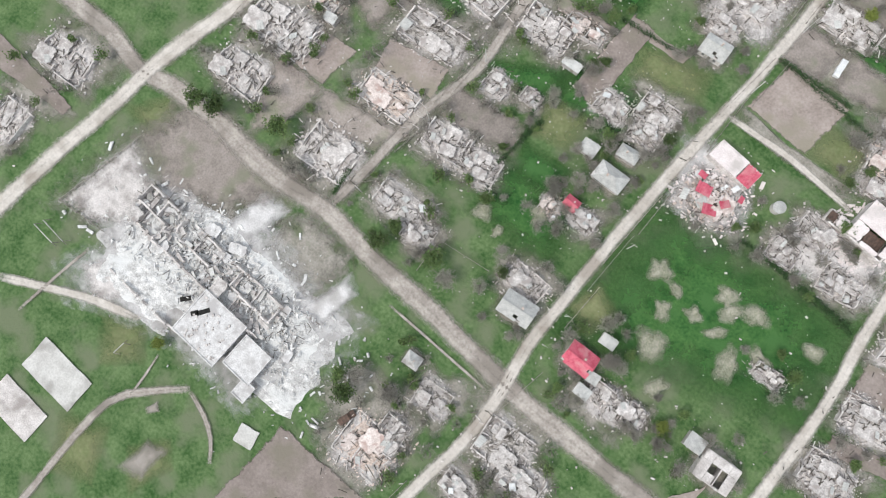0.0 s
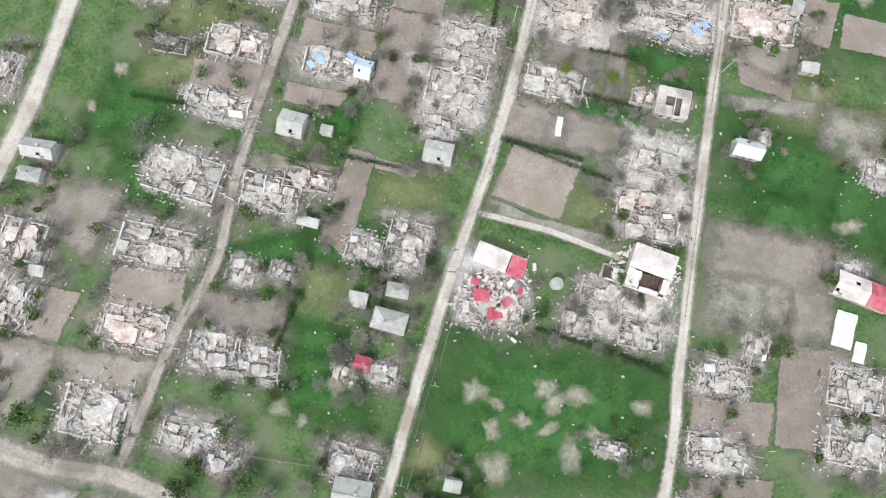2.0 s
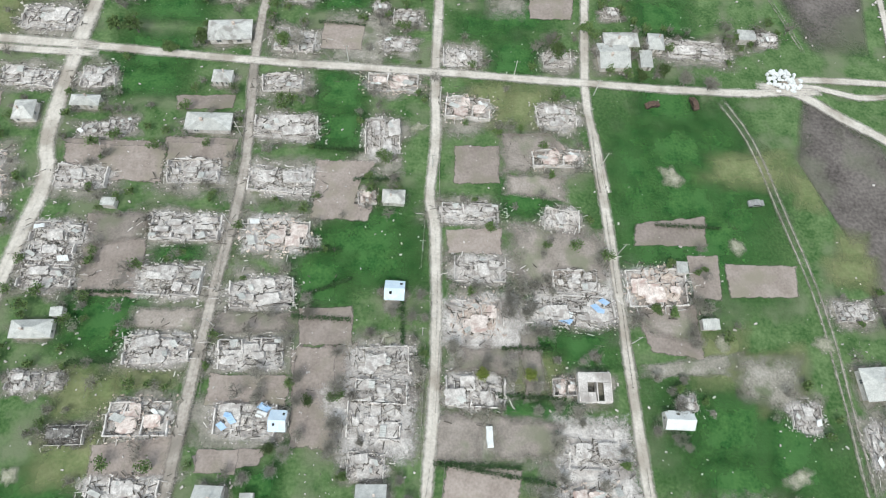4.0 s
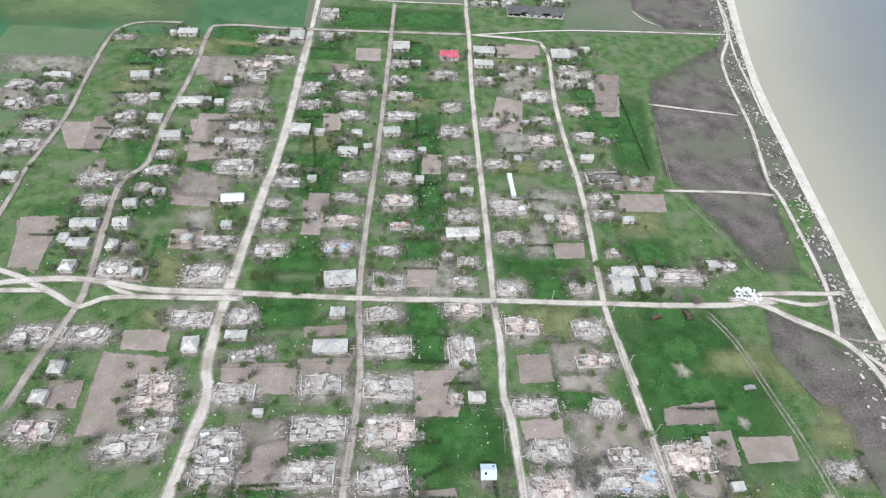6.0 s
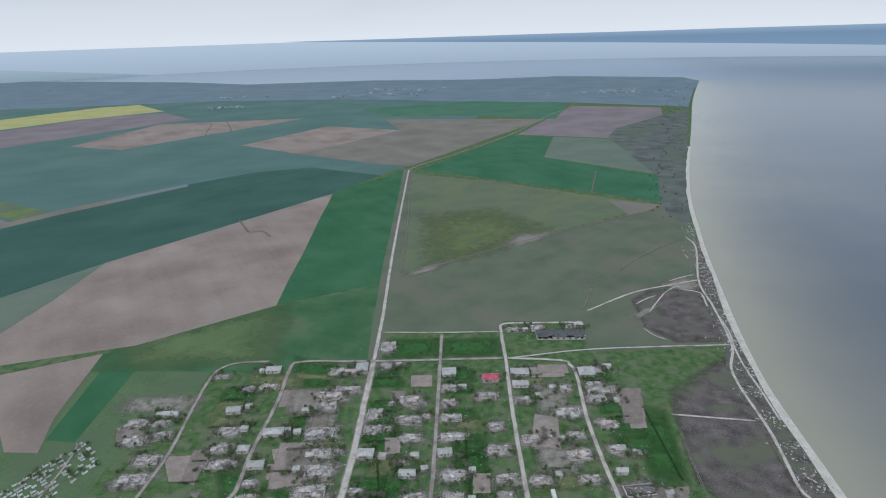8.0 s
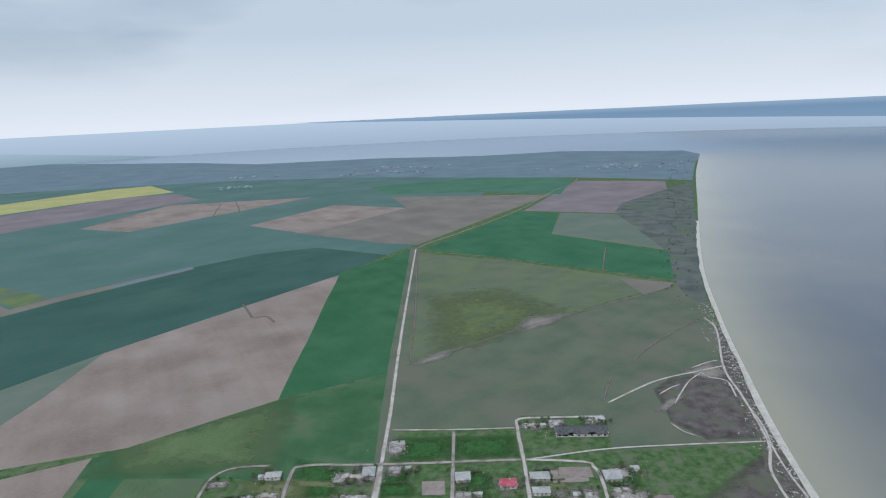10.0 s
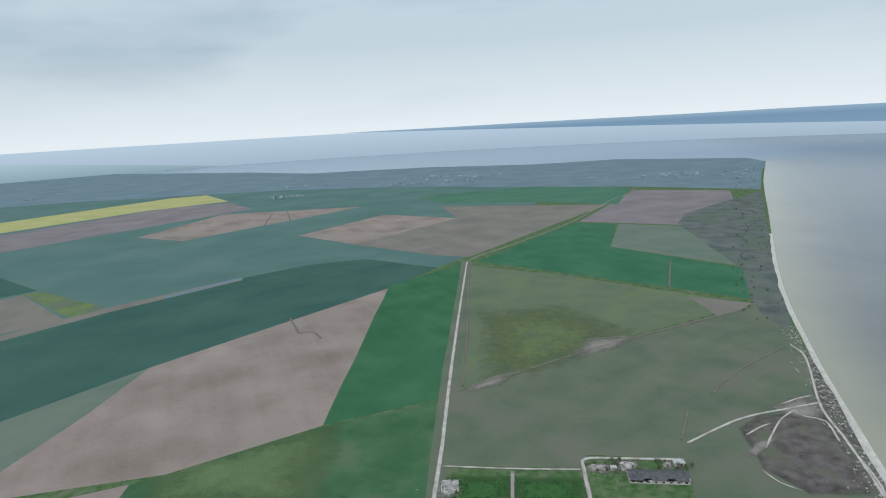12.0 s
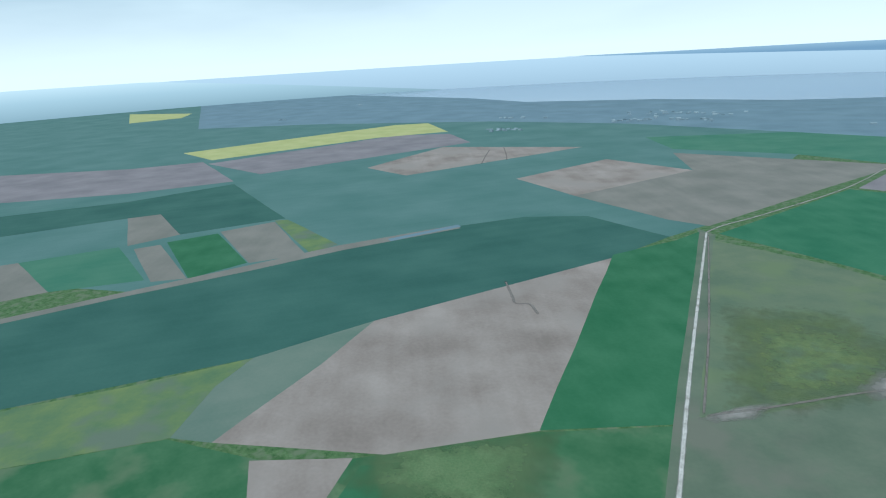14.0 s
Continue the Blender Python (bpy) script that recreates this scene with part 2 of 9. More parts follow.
# ---- materials ----
def material(name, low, high, size=6.0, fine=0.6, rough=0.95, bump=0.3, third=None, patch=40.0, metal=0.0, spec=0.2, vary=0.0, rows=None):
    """Two colours mixed by a coarse and a fine noise, a third one in larger patches, and a fine relief; rows adds streaks along that bearing."""
    bump = min(bump, 0.04) if size >= 28 else bump
    m = bpy.data.materials.new(name)
    m.use_nodes = True
    n, l = m.node_tree.nodes, m.node_tree.links
    b = n["Principled BSDF"]
    b.inputs["Roughness"].default_value, b.inputs["Metallic"].default_value = rough, metal
    b.inputs["Specular IOR Level"].default_value = spec
    geo = n.new("ShaderNodeNewGeometry")
    where = geo.outputs["Position"]
    big, small = n.new("ShaderNodeTexNoise"), n.new("ShaderNodeTexNoise")
    big.inputs["Scale"].default_value, big.inputs["Detail"].default_value = 1.0 / size, 5.0
    small.inputs["Scale"].default_value, small.inputs["Detail"].default_value = 1.0 / fine, 3.0
    for node in (big, small):
        l.new(where, node.inputs["Vector"])
    mean = n.new("ShaderNodeMath")
    mean.operation = "MULTIPLY_ADD"
    mean.inputs[1].default_value = 0.82 if size >= 28 else 0.55
    half = n.new("ShaderNodeMath")
    half.operation = "MULTIPLY"
    half.inputs[1].default_value = 0.18 if size >= 28 else 0.45
    l.new(small.outputs["Fac"], half.inputs[0])
    l.new(big.outputs["Fac"], mean.inputs[0])
    l.new(half.outputs[0], mean.inputs[2])
    value = mean.outputs[0]
    if rows is not None:
        turn = n.new("ShaderNodeVectorRotate")
        turn.rotation_type = "Z_AXIS"
        turn.inputs["Angle"].default_value = radians(rows)
        long = n.new("ShaderNodeMapping")
        long.inputs["Scale"].default_value = (1 / 16.0, 1 / 300.0, 1)
        streak = n.new("ShaderNodeTexNoise")
        streak.inputs["Scale"].default_value, streak.inputs["Detail"].default_value = 1.0, 4.0
        l.new(where, turn.inputs["Vector"])
        l.new(turn.outputs["Vector"], long.inputs["Vector"])
        l.new(long.outputs["Vector"], streak.inputs["Vector"])
        blend = n.new("ShaderNodeMixRGB")
        blend.inputs["Fac"].default_value = 0.2
        l.new(value, blend.inputs["Color1"])
        l.new(streak.outputs["Fac"], blend.inputs["Color2"])
        value = blend.outputs["Color"]
    ramp = n.new("ShaderNodeValToRGB")
    ramp.color_ramp.elements[0].position, ramp.color_ramp.elements[0].color = 0.36, (*low, 1)
    ramp.color_ramp.elements[1].position, ramp.color_ramp.elements[1].color = 0.64, (*high, 1)
    l.new(value, ramp.inputs["Fac"])
    colour = ramp.outputs["Color"]
    if third:
        wide = n.new("ShaderNodeTexNoise")
        wide.inputs["Scale"].default_value, wide.inputs["Detail"].default_value = 1.0 / patch, 4.0
        l.new(where, wide.inputs["Vector"])
        cut = n.new("ShaderNodeMapRange")
        cut.inputs["From Min"].default_value, cut.inputs["From Max"].default_value = 0.50, 0.64
        l.new(wide.outputs["Fac"], cut.inputs["Value"])
        mix = n.new("ShaderNodeMixRGB")
        mix.inputs["Color2"].default_value = (*third, 1)
        l.new(cut.outputs["Result"], mix.inputs["Fac"])
        l.new(colour, mix.inputs["Color1"])
        colour = mix.outputs["Color"]
    if vary:
        info = n.new("ShaderNodeObjectInfo")
        shift = n.new("ShaderNodeMapRange")
        shift.inputs["To Min"].default_value, shift.inputs["To Max"].default_value = 1 - vary, 1 + vary
        l.new(info.outputs["Random"], shift.inputs["Value"])
        hsv = n.new("ShaderNodeHueSaturation")
        l.new(shift.outputs["Result"], hsv.inputs["Value"])
        l.new(colour, hsv.inputs["Color"])
        colour = hsv.outputs["Color"]
    l.new(colour, b.inputs["Base Color"])
    if bump:
        bp = n.new("ShaderNodeBump")
        bp.inputs["Strength"].default_value, bp.inputs["Distance"].default_value = bump, fine
        l.new(small.outputs["Fac"], bp.inputs["Height"])
        l.new(bp.outputs["Normal"], b.inputs["Normal"])
    return m


def soften(m, fine=0.7, wide=0.9, blend=0.3):
    """Lets a ground cover thin out in specks towards its rim, by the mesh's own "cover" values."""
    n, l = m.node_tree.nodes, m.node_tree.links
    out, b = n["Material Output"], n["Principled BSDF"]
    cover, tex, geo = n.new("ShaderNodeAttribute"), n.new("ShaderNodeTexNoise"), n.new("ShaderNodeNewGeometry")
    cover.attribute_name = "cover"
    tex.inputs["Scale"].default_value, tex.inputs["Detail"].default_value, tex.inputs["Roughness"].default_value = 1 / fine, 6.0, 0.65
    l.new(geo.outputs["Position"], tex.inputs["Vector"])
    add, rng = n.new("ShaderNodeMath"), n.new("ShaderNodeMapRange")
    l.new(cover.outputs["Fac"], add.inputs[0])
    l.new(tex.outputs["Fac"], add.inputs[1])
    rng.inputs["From Min"].default_value, rng.inputs["From Max"].default_value = wide - blend, wide + blend
    l.new(add.outputs[0], rng.inputs["Value"])
    clear, mix = n.new("ShaderNodeBsdfTransparent"), n.new("ShaderNodeMixShader")
    l.new(rng.outputs["Result"], mix.inputs["Fac"])
    l.new(clear.outputs[0], mix.inputs[1])
    l.new(b.outputs[0], mix.inputs[2])
    l.new(mix.outputs[0], out.inputs["Surface"])
    return m


m_grass = material("grass", (0.034, 0.086, 0.022), (0.138, 0.202, 0.088), 5, 0.8, third=(0.145, 0.172, 0.10), patch=11)
m_road = soften(material("packed_earth", (0.44, 0.395, 0.355), (0.63, 0.58, 0.535), 4, 0.6, third=(0.36, 0.315, 0.275), patch=9), 0.9, 0.95, 0.42)
m_road_dull = soften(material("dull_earth_road", (0.27, 0.235, 0.21), (0.48, 0.43, 0.39), 4, 0.6, third=(0.24, 0.21, 0.185), patch=10), 0.9, 0.95, 0.45)
m_soil = material("garden_soil", (0.225, 0.185, 0.165), (0.345, 0.29, 0.265), 5, 0.6, third=(0.245, 0.215, 0.175), patch=8, vary=0.15)
m_verge = material("trampled_verge", (0.20, 0.19, 0.15), (0.34, 0.31, 0.26), 6, 0.9)
m_brown = material("ploughed_brown", (0.225, 0.175, 0.15), (0.365, 0.295, 0.26), 70, 3.5, third=(0.305, 0.25, 0.22), patch=110, rows=-28)
m_browngrey = material("stubble", (0.18, 0.165, 0.14), (0.25, 0.22, 0.19), 70, 3.5, rows=-28)
m_purple = material("ploughed_mauve", (0.195, 0.165, 0.175), (0.27, 0.23, 0.235), 80, 3.5, rows=50)
# Dark crop greyed a little to carry the haze over it.
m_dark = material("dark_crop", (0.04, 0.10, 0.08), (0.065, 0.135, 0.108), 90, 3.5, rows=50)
# Crop green with distance haze put into it, bluer and paler.
m_hazed_green = material("hazed_green_crop", (0.085, 0.16, 0.14), (0.125, 0.20, 0.18), 120, 3.5, rows=50)
m_bright = material("bright_crop", (0.032, 0.118, 0.05), (0.062, 0.16, 0.078), 50, 3.5, rows=-28)
m_bright2 = material("green_crop", (0.035, 0.13, 0.065), (0.065, 0.17, 0.09), 60, 3.5, rows=-28)
# Far crop green lifted slightly for haze.
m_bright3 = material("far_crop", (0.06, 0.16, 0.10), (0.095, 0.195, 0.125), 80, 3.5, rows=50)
m_lower = material("meadow", (0.043, 0.118, 0.05), (0.085, 0.165, 0.08), 30, 3.5, third=(0.12, 0.165, 0.09), patch=60, rows=-60)
m_meadow_pale = material("pale_meadow", (0.085, 0.145, 0.068), (0.14, 0.195, 0.10), 24, 2.5, third=(0.115, 0.16, 0.09), patch=40, rows=-60)
m_olive = material("olive_pasture", (0.115, 0.15, 0.095), (0.165, 0.19, 0.115), 40, 3.5, third=(0.155, 0.19, 0.10), patch=60, rows=50)
m_pasture = material("grazed_pasture", (0.105, 0.135, 0.09), (0.16, 0.18, 0.125), 40, 3.5, third=(0.165, 0.165, 0.125), patch=70, rows=50)
m_greygreen = material("fallow", (0.13, 0.175, 0.135), (0.18, 0.21, 0.165), 60, 3.5, rows=50)
m_lime = material("lime_weeds", (0.105, 0.165, 0.085), (0.18, 0.225, 0.085), 30, 3.5, third=(0.14, 0.17, 0.12), patch=50, rows=50)
m_yellow = material("rapeseed", (0.40, 0.39, 0.15), (0.48, 0.45, 0.20), 60, 8)
# Distance haze is mixed into the base colour: blue-grey, paler than near trees.
m_hazed_wood = material("hazed_woodland", (0.145, 0.20, 0.235), (0.185, 0.245, 0.285), 120, 6)
m_scrub = soften(material("dry_scrub", (0.068, 0.058, 0.055), (0.195, 0.17, 0.16), 9, 0.9, third=(0.135, 0.14, 0.10), patch=24), 12.0, 0.92, 0.42)
m_scrub_far = material("cliff_scrub", (0.085, 0.10, 0.095), (0.17, 0.18, 0.165), 30, 6, third=(0.12, 0.15, 0.11), patch=60)
m_rut = soften(material("soft_wheel_ruts", (0.20, 0.168, 0.15), (0.27, 0.225, 0.20), 20, 3), 9.0, 1.15, 0.6)
m_bank = material("weedy_bank", (0.06, 0.055, 0.048), (0.20, 0.185, 0.165), 5, 0.8, third=(0.13, 0.14, 0.10), patch=20)
m_sand = material("beach_sand", (0.50, 0.46, 0.41), (0.68, 0.64, 0.58), 6, 0.8)


def box_mesh(bm, cx, cy, cz, sx, sy, sz, turn=0.0, tilt=0.0, lean=0.0):
    """A box about its centre, turned, into bm. Returns its vertices."""
    made = bmesh.ops.create_cube(bm, size=1.0)["verts"]
    m = Matrix.Translation((cx, cy, cz)) @ Euler((lean, tilt, turn)).to_matrix().to_4x4() @ Matrix.Diagonal((sx, sy, sz, 1))
    bmesh.ops.transform(bm, matrix=m, verts=made)
    return made


def finish(bm, name):
    mesh = bpy.data.meshes.new(name)
    bm.to_mesh(mesh)
    bm.free()
    return mesh


def part(name, bm, mat, parent=None, label=""):
    """Links a bmesh as one mesh object, under a thing if one is given."""
    mesh = finish(bm, name) if isinstance(bm, bmesh.types.BMesh) else bm
    if mat and not mesh.materials:
        mesh.materials.append(mat)
    ob = new(name, mesh)
    if parent:
        ob.parent = parent
    if label:
        tagged(ob, label)
    return ob


# ---- ground, fields, roads, water ----
def field(name, mat, z, corners, label):
    """A flat piece of farmland with slightly wandering edges, a hand's width over the ground sheet."""
    bm = bmesh.new()
    layer = bm.verts.layers.float.new("cover")
    edge = []
    for (ax, ay), (bx, by) in zip(corners, corners[1:] + corners[:1]):
        steps = max(1, int(math.hypot(bx - ax, by - ay) / 60))
        for k in range(steps):
            u = k / steps
            x, y = ax + (bx - ax) * u, ay + (by - ay) * u
            push = 0.0 if k == 0 else 1.5 * noise.noise((x * 0.03, y * 0.03, 1.7))
            edge.append(bm.verts.new((x + push, y + push, z)))
    if mat is m_scrub:
        mx, my = sum(c[0] for c in corners) / len(corners), sum(c[1] for c in corners) / len(corners)
        for level, cover in ((0.93, 0.55), (0.78, 1.0)):
            inner = [bm.verts.new((mx + (v.co.x - mx) * level, my + (v.co.y - my) * level, z)) for v in edge]
            for v in inner:
                v[layer] = cover
            for k in range(len(edge)):
                bm.faces.new((edge[k], edge[(k + 1) % len(edge)], inner[(k + 1) % len(edge)], inner[k]))
            edge = inner
    bm.faces.new(edge)
    bmesh.ops.triangulate(bm, faces=bm.faces[:])
    for f in bm.faces:
        if f.normal.z < 0:
            f.normal_flip()
    return tagged(part(name, bm, mat), label, "field", kind="structure")


def smooth_line(points, step=4.0):
    """Points on a smooth curve through those given."""
    line = []
    p = [Vector((*q, 0)) for q in points]
    p = [p[0] * 2 - p[1]] + p + [p[-1] * 2 - p[-2]]
    for a, b, c, d in zip(p, p[1:], p[2:], p[3:]):
        n = max(2, int((c - b).length / step))
        for k in range(n):
            u = k / n
            line.append(0.5 * ((2 * b) + (c - a) * u + (2 * a - 5 * b + 4 * c - d) * u * u + (3 * b - 3 * c + d - a) * u ** 3))
    line.append(p[-2])
    return line


ROAD_POINTS = []


def road(name, width, z, points, label, mat=None, ruts=False):
    """A dirt road that thins out into the grass at its rims, with two packed ruts and a slightly higher crown."""
    line = smooth_line(points)
    ROAD_POINTS.extend((p.x, p.y, width) for p in line)
    bm = bmesh.new()
    layer = bm.verts.layers.float.new("cover")
    rows = []
    if ruts:
        shape = ((-1.2, 0.0, 0.0), (-0.8, 0.0, 0.45), (-0.65, -0.02, 0.6), (-0.45, 0.0, 0.15), (0.0, 0.03, 0.0), (0.45, 0.0, 0.15), (0.65, -0.02, 0.6), (0.8, 0.0, 0.45), (1.2, 0.0, 0.0))
    else:
        shape = ((-1.6, 0.0, 0.0), (-1.05, 0.01, 0.42), (-0.72, 0.02, 0.9), (-0.4, -0.02, 1.1), (0.0, 0.05, 0.8), (0.4, -0.02, 1.1), (0.72, 0.02, 0.9), (1.05, 0.01, 0.42), (1.6, 0.0, 0.0))
    for k, p in enumerate(line):
        d = (line[min(k + 1, len(line) - 1)] - line[max(k - 1, 0)]).normalized()
        side = Vector((-d.y, d.x, 0))
        wide = [width * 0.5 * (1 + 0.28 * noise.noise((p.x * 0.09, p.y * 0.09, q))) for q in (3.1, 8.4)]
        ends = 0.3 if k in (0, len(line) - 1) else 1.0
        row = []
        for u, h, c in shape:
            q = p + side * u * wide[0 if u < 0 else 1]
            v = bm.verts.new((q.x, q.y, z + h))
            v[layer] = c * ends
            row.append(v)
        rows.append(row)
    for a, b in zip(rows, rows[1:]):
        for i in range(8):
            bm.faces.new((a[i + 1], b[i + 1], b[i], a[i]))
    bmesh.ops.recalc_face_normals(bm, faces=bm.faces[:])
    for f in bm.faces:
        if f.normal.z < 0:
            f.normal_flip()
        f.smooth = True
    return tagged(part(name, bm, mat or m_road), label, "road", kind="structure")


def ground_sheet():
    """One sheet of grassland to the horizon, finer about the village."""
    bm = bmesh.new()
    ticks = [-9000, -5000, -3000, -1800, -1000, -600] + list(range(-400, 401, 40)) + [600, 1000, 1800, 3000, 5000, 9000]
    grid = [[bm.verts.new((x, y, 0)) for x in ticks] for y in ticks]
    for a, b in zip(grid, grid[1:]):
        for i in range(len(ticks) - 1):
            bm.faces.new((a[i], a[i + 1], b[i + 1], b[i]))
    return tagged(part("ground", bm, m_grass), "green spring grassland with worn dry patches", "ground", kind="structure")


ground_sheet()

# the shore, from the south past the village to the far cape, then back west along the plateau's rim
COAST = [(146.9, -700), (164.4, -250), (175, 0), (185.1, 106), (193, 165), (202, 229), (210.4, 285), (223.5, 340), (246.7, 420), (299, 585),
         (387, 821), (608, 1323), (850, 1870), (1140, 2480)]
RIM = [(1160, 2700), (658, 3000), (238, 2950), (-300, 3120), (-950, 3120), (-1400, 3450), (-2690, 4050), (-4245, 4446)]
coast_line = smooth_line(COAST, 20.0)


def water_material():
    m = material("lake_water", (0.10, 0.125, 0.16), (0.115, 0.14, 0.175), 200, 12, rough=0.16, bump=0.0, spec=0.6)
    n, l = m.node_tree.nodes, m.node_tree.links
    b = n["Principled BSDF"]
    silt = n.new("ShaderNodeAttribute")
    silt.attribute_name = "silt"
    ramp = n.new("ShaderNodeValToRGB")
    ramp.color_ramp.elements[0].position, ramp.color_ramp.elements[0].color = 0.0, (0.095, 0.112, 0.14, 1)
    ramp.color_ramp.elements[1].position, ramp.color_ramp.elements[1].color = 1.0, (0.35, 0.33, 0.25, 1)
    wide = n.new("ShaderNodeTexNoise")
    wide.inputs["Scale"].default_value = 0.006
    geo = n.new("ShaderNodeNewGeometry")
    l.new(geo.outputs["Position"], wide.inputs["Vector"])
    mul = n.new("ShaderNodeMath")
    mul.operation = "MULTIPLY_ADD"
    mul.inputs[1].default_value = 0.5
    mul.inputs[2].default_value = -0.25
    add = n.new("ShaderNodeMath")
    l.new(wide.outputs["Fac"], mul.inputs[0])
    l.new(mul.outputs[0], add.inputs[0])
    l.new(silt.outputs["Fac"], add.inputs[1])
    l.new(add.outputs[0], ramp.inputs["Fac"])
    # Paler, bluer base colour far out stands in for sky sheen and haze.
    far_sheen, pale = n.new("ShaderNodeAttribute"), n.new("ShaderNodeMixRGB")
    far_sheen.attribute_name = "far_sheen"
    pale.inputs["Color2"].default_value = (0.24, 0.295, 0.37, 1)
    l.new(far_sheen.outputs["Fac"], pale.inputs["Fac"])
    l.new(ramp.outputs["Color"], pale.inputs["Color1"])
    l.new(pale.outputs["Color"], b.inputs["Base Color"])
    return m


m_water = water_material()


def water_sheet():
    """The lake: strips that follow the shore, with silty shallows, then open water out to the horizon and round behind the cape."""
    bm = bmesh.new()
    silt = bm.verts.layers.float.new("silt")
    far_sheen = bm.verts.layers.float.new("far_sheen")
    rows = []
    for k, p in enumerate(coast_line):
        d = (coast_line[min(k + 1, len(coast_line) - 1)] - coast_line[max(k - 1, 0)]).normalized()
        side = Vector((d.y, -d.x, 0))
        row = []
        far = 1.0 + max(0.0, p.y - 300) / 2600
        for off, s in ((0, 1.0), (10, 0.95), (24, 0.78), (44, 0.55), (70, 0.33), (105, 0.15), (160, 0.04), (260, 0.0)):
            q = p + side * off * far + Vector((1.2, 0, 0)) * noise.noise((p.x * 0.05, p.y * 0.05, 0))
            v = bm.verts.new((q.x, q.y, 0.18))
            v[silt] = s
            row.append(v)
        rows.append(row)
    for a, b in zip(rows, rows[1:]):
        for i in range(7):
            bm.faces.new((a[i], a[i + 1], b[i + 1], b[i]))
    outer = [r[-1] for r in rows]
    edge_far = [bm.verts.new((9000, v.co.y * 1.2 - 900, 0.18)) for v in outer]
    for i in range(len(outer) - 1):
        bm.faces.new((outer[i], edge_far[i], edge_far[i + 1], outer[i + 1]))
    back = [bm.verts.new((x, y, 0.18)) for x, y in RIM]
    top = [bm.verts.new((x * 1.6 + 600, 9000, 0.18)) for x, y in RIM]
    # Weights for the painted sheen of the distant water.
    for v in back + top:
        v[far_sheen] = 1.0
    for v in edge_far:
        v[far_sheen] = 0.6
    chain = rows[-1]
    for i in range(len(RIM) - 1):
        bm.faces.new((back[i], top[i], top[i + 1], back[i + 1]))
    for i in range(7):
        bm.faces.new((chain[i], chain[i + 1], back[0]))
    bm.faces.new((outer[-1], edge_far[-1], top[0], back[0]))
    for f in bm.faces:
        f.normal_update()
        if f.normal.z < 0:
            f.normal_flip()
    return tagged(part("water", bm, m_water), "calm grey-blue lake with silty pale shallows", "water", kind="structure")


water_sheet()


def beach(name, inner, outer, z, label):
    bm = bmesh.new()
    rows = []
    for k, p in enumerate(coast_line):
        if not -300 < p.y < 1100:
            continue
        d = (coast_line[min(k + 1, len(coast_line) - 1)] - coast_line[max(k - 1, 0)]).normalized()
        side = Vector((d.y, -d.x, 0))
        w = 1 + 0.6 * noise.noise((p.x * 0.04, p.y * 0.04, 5.0))
        rows.append([bm.verts.new((*(p + side * u).xy, h)) for u, h in ((-inner * w, z - 0.1), (-inner * 0.4, z + 0.25), (outer, z - 0.05))])
    for a, b in zip(rows, rows[1:]):
        for i in range(2):
            f = bm.faces.new((a[i], a[i + 1], b[i + 1], b[i]))
            f.normal_update()
            if f.normal.z < 0:
                f.normal_flip()
    return tagged(part(name, bm, m_sand), label, "beach", kind="structure")


beach("beach", 3.4, 1.6, 0.22, "pale sandy beach strip along the lake")
road("road_main", 3.6, 0.45,
     [(-103.6, -151.6), (-98, -126.5), (-92.9, -105.2), (-89, -84.6), (-84.7, -65.5), (-83.2, -54.5), (-80.1, -44.3), (-72.1, -17.9), (-66.2, 13.7), (-62, 67), (-57.5, 99.1), (-59.9, 111.9), (-59, 139.2), (-54.6, 185.5), (-49.9, 232), (-48.2, 284.8), (-46.4, 339.9)], "wide pale packed-earth main street of the village")
road("road_main", 2.7, 0.449,
     [(-46.4, 339.9), (-45, 412.2), (-44.7, 594.3), (-40, 962.7)], "pale dirt road running on between the fields")
road("road_main", 2.2, 0.448,
     [(-40, 962.7), (-17.4, 1003.8), (43, 1083.6), (182.4, 1293.3), (318, 1569.3), (408.1, 1720.1), (458, 1846.3)], "narrow dirt road past the bend", m_road_dull)
road("road_second", 2.25, 0.43,
     [(-24.1, -55.7), (-22.3, -43.7), (-20.1, -26), (-15, -8.1), (-15.7, 10.1), (-14.6, 35.2), (-12.3, 64.3), (-8.6, 102.9), (-10, 138.4), (-8.7, 172.4), (-4.8, 224.6), (-0.8, 293.9), (3.5, 376.7)], "pale packed-earth village street", m_road_dull)
road("road_third", 2.35, 0.44,
     [(26.1, -126.2), (30.2, -98.9), (33.4, -80.7), (33.9, -66.3), (32.7, -54.7), (33.4, -41.4), (34.3, -24.8), (36.9, 3), (39.6, 28.4), (41.2, 55.6), (40.8, 88.7), (39.3, 96.2), (40.9, 116), (40.5, 135.6), (41.9, 171.8), (43.2, 226), (45, 278.3), (48.3, 335.7), (49.9, 376.5), (53.3, 388.6), (77.8, 388.5), (115.1, 386.3)], "pale packed-earth village street")
road("road_fourth", 2.2, 0.43,
     [(89.2, -73.4), (90.6, -52.2), (91.1, -24.8), (89.8, -11), (88, 20.5), (86.6, 51.9), (86, 72), (83.7, 117.8), (85.3, 99.5), (83.5, 117.8), (82.9, 133.5), (87.5, 193.6), (87.7, 223.2), (88.4, 263.6), (93.2, 310.7), (91.8, 325.4), (86.8, 331.2), (48.5, 337.2)], "pale packed-earth village street")
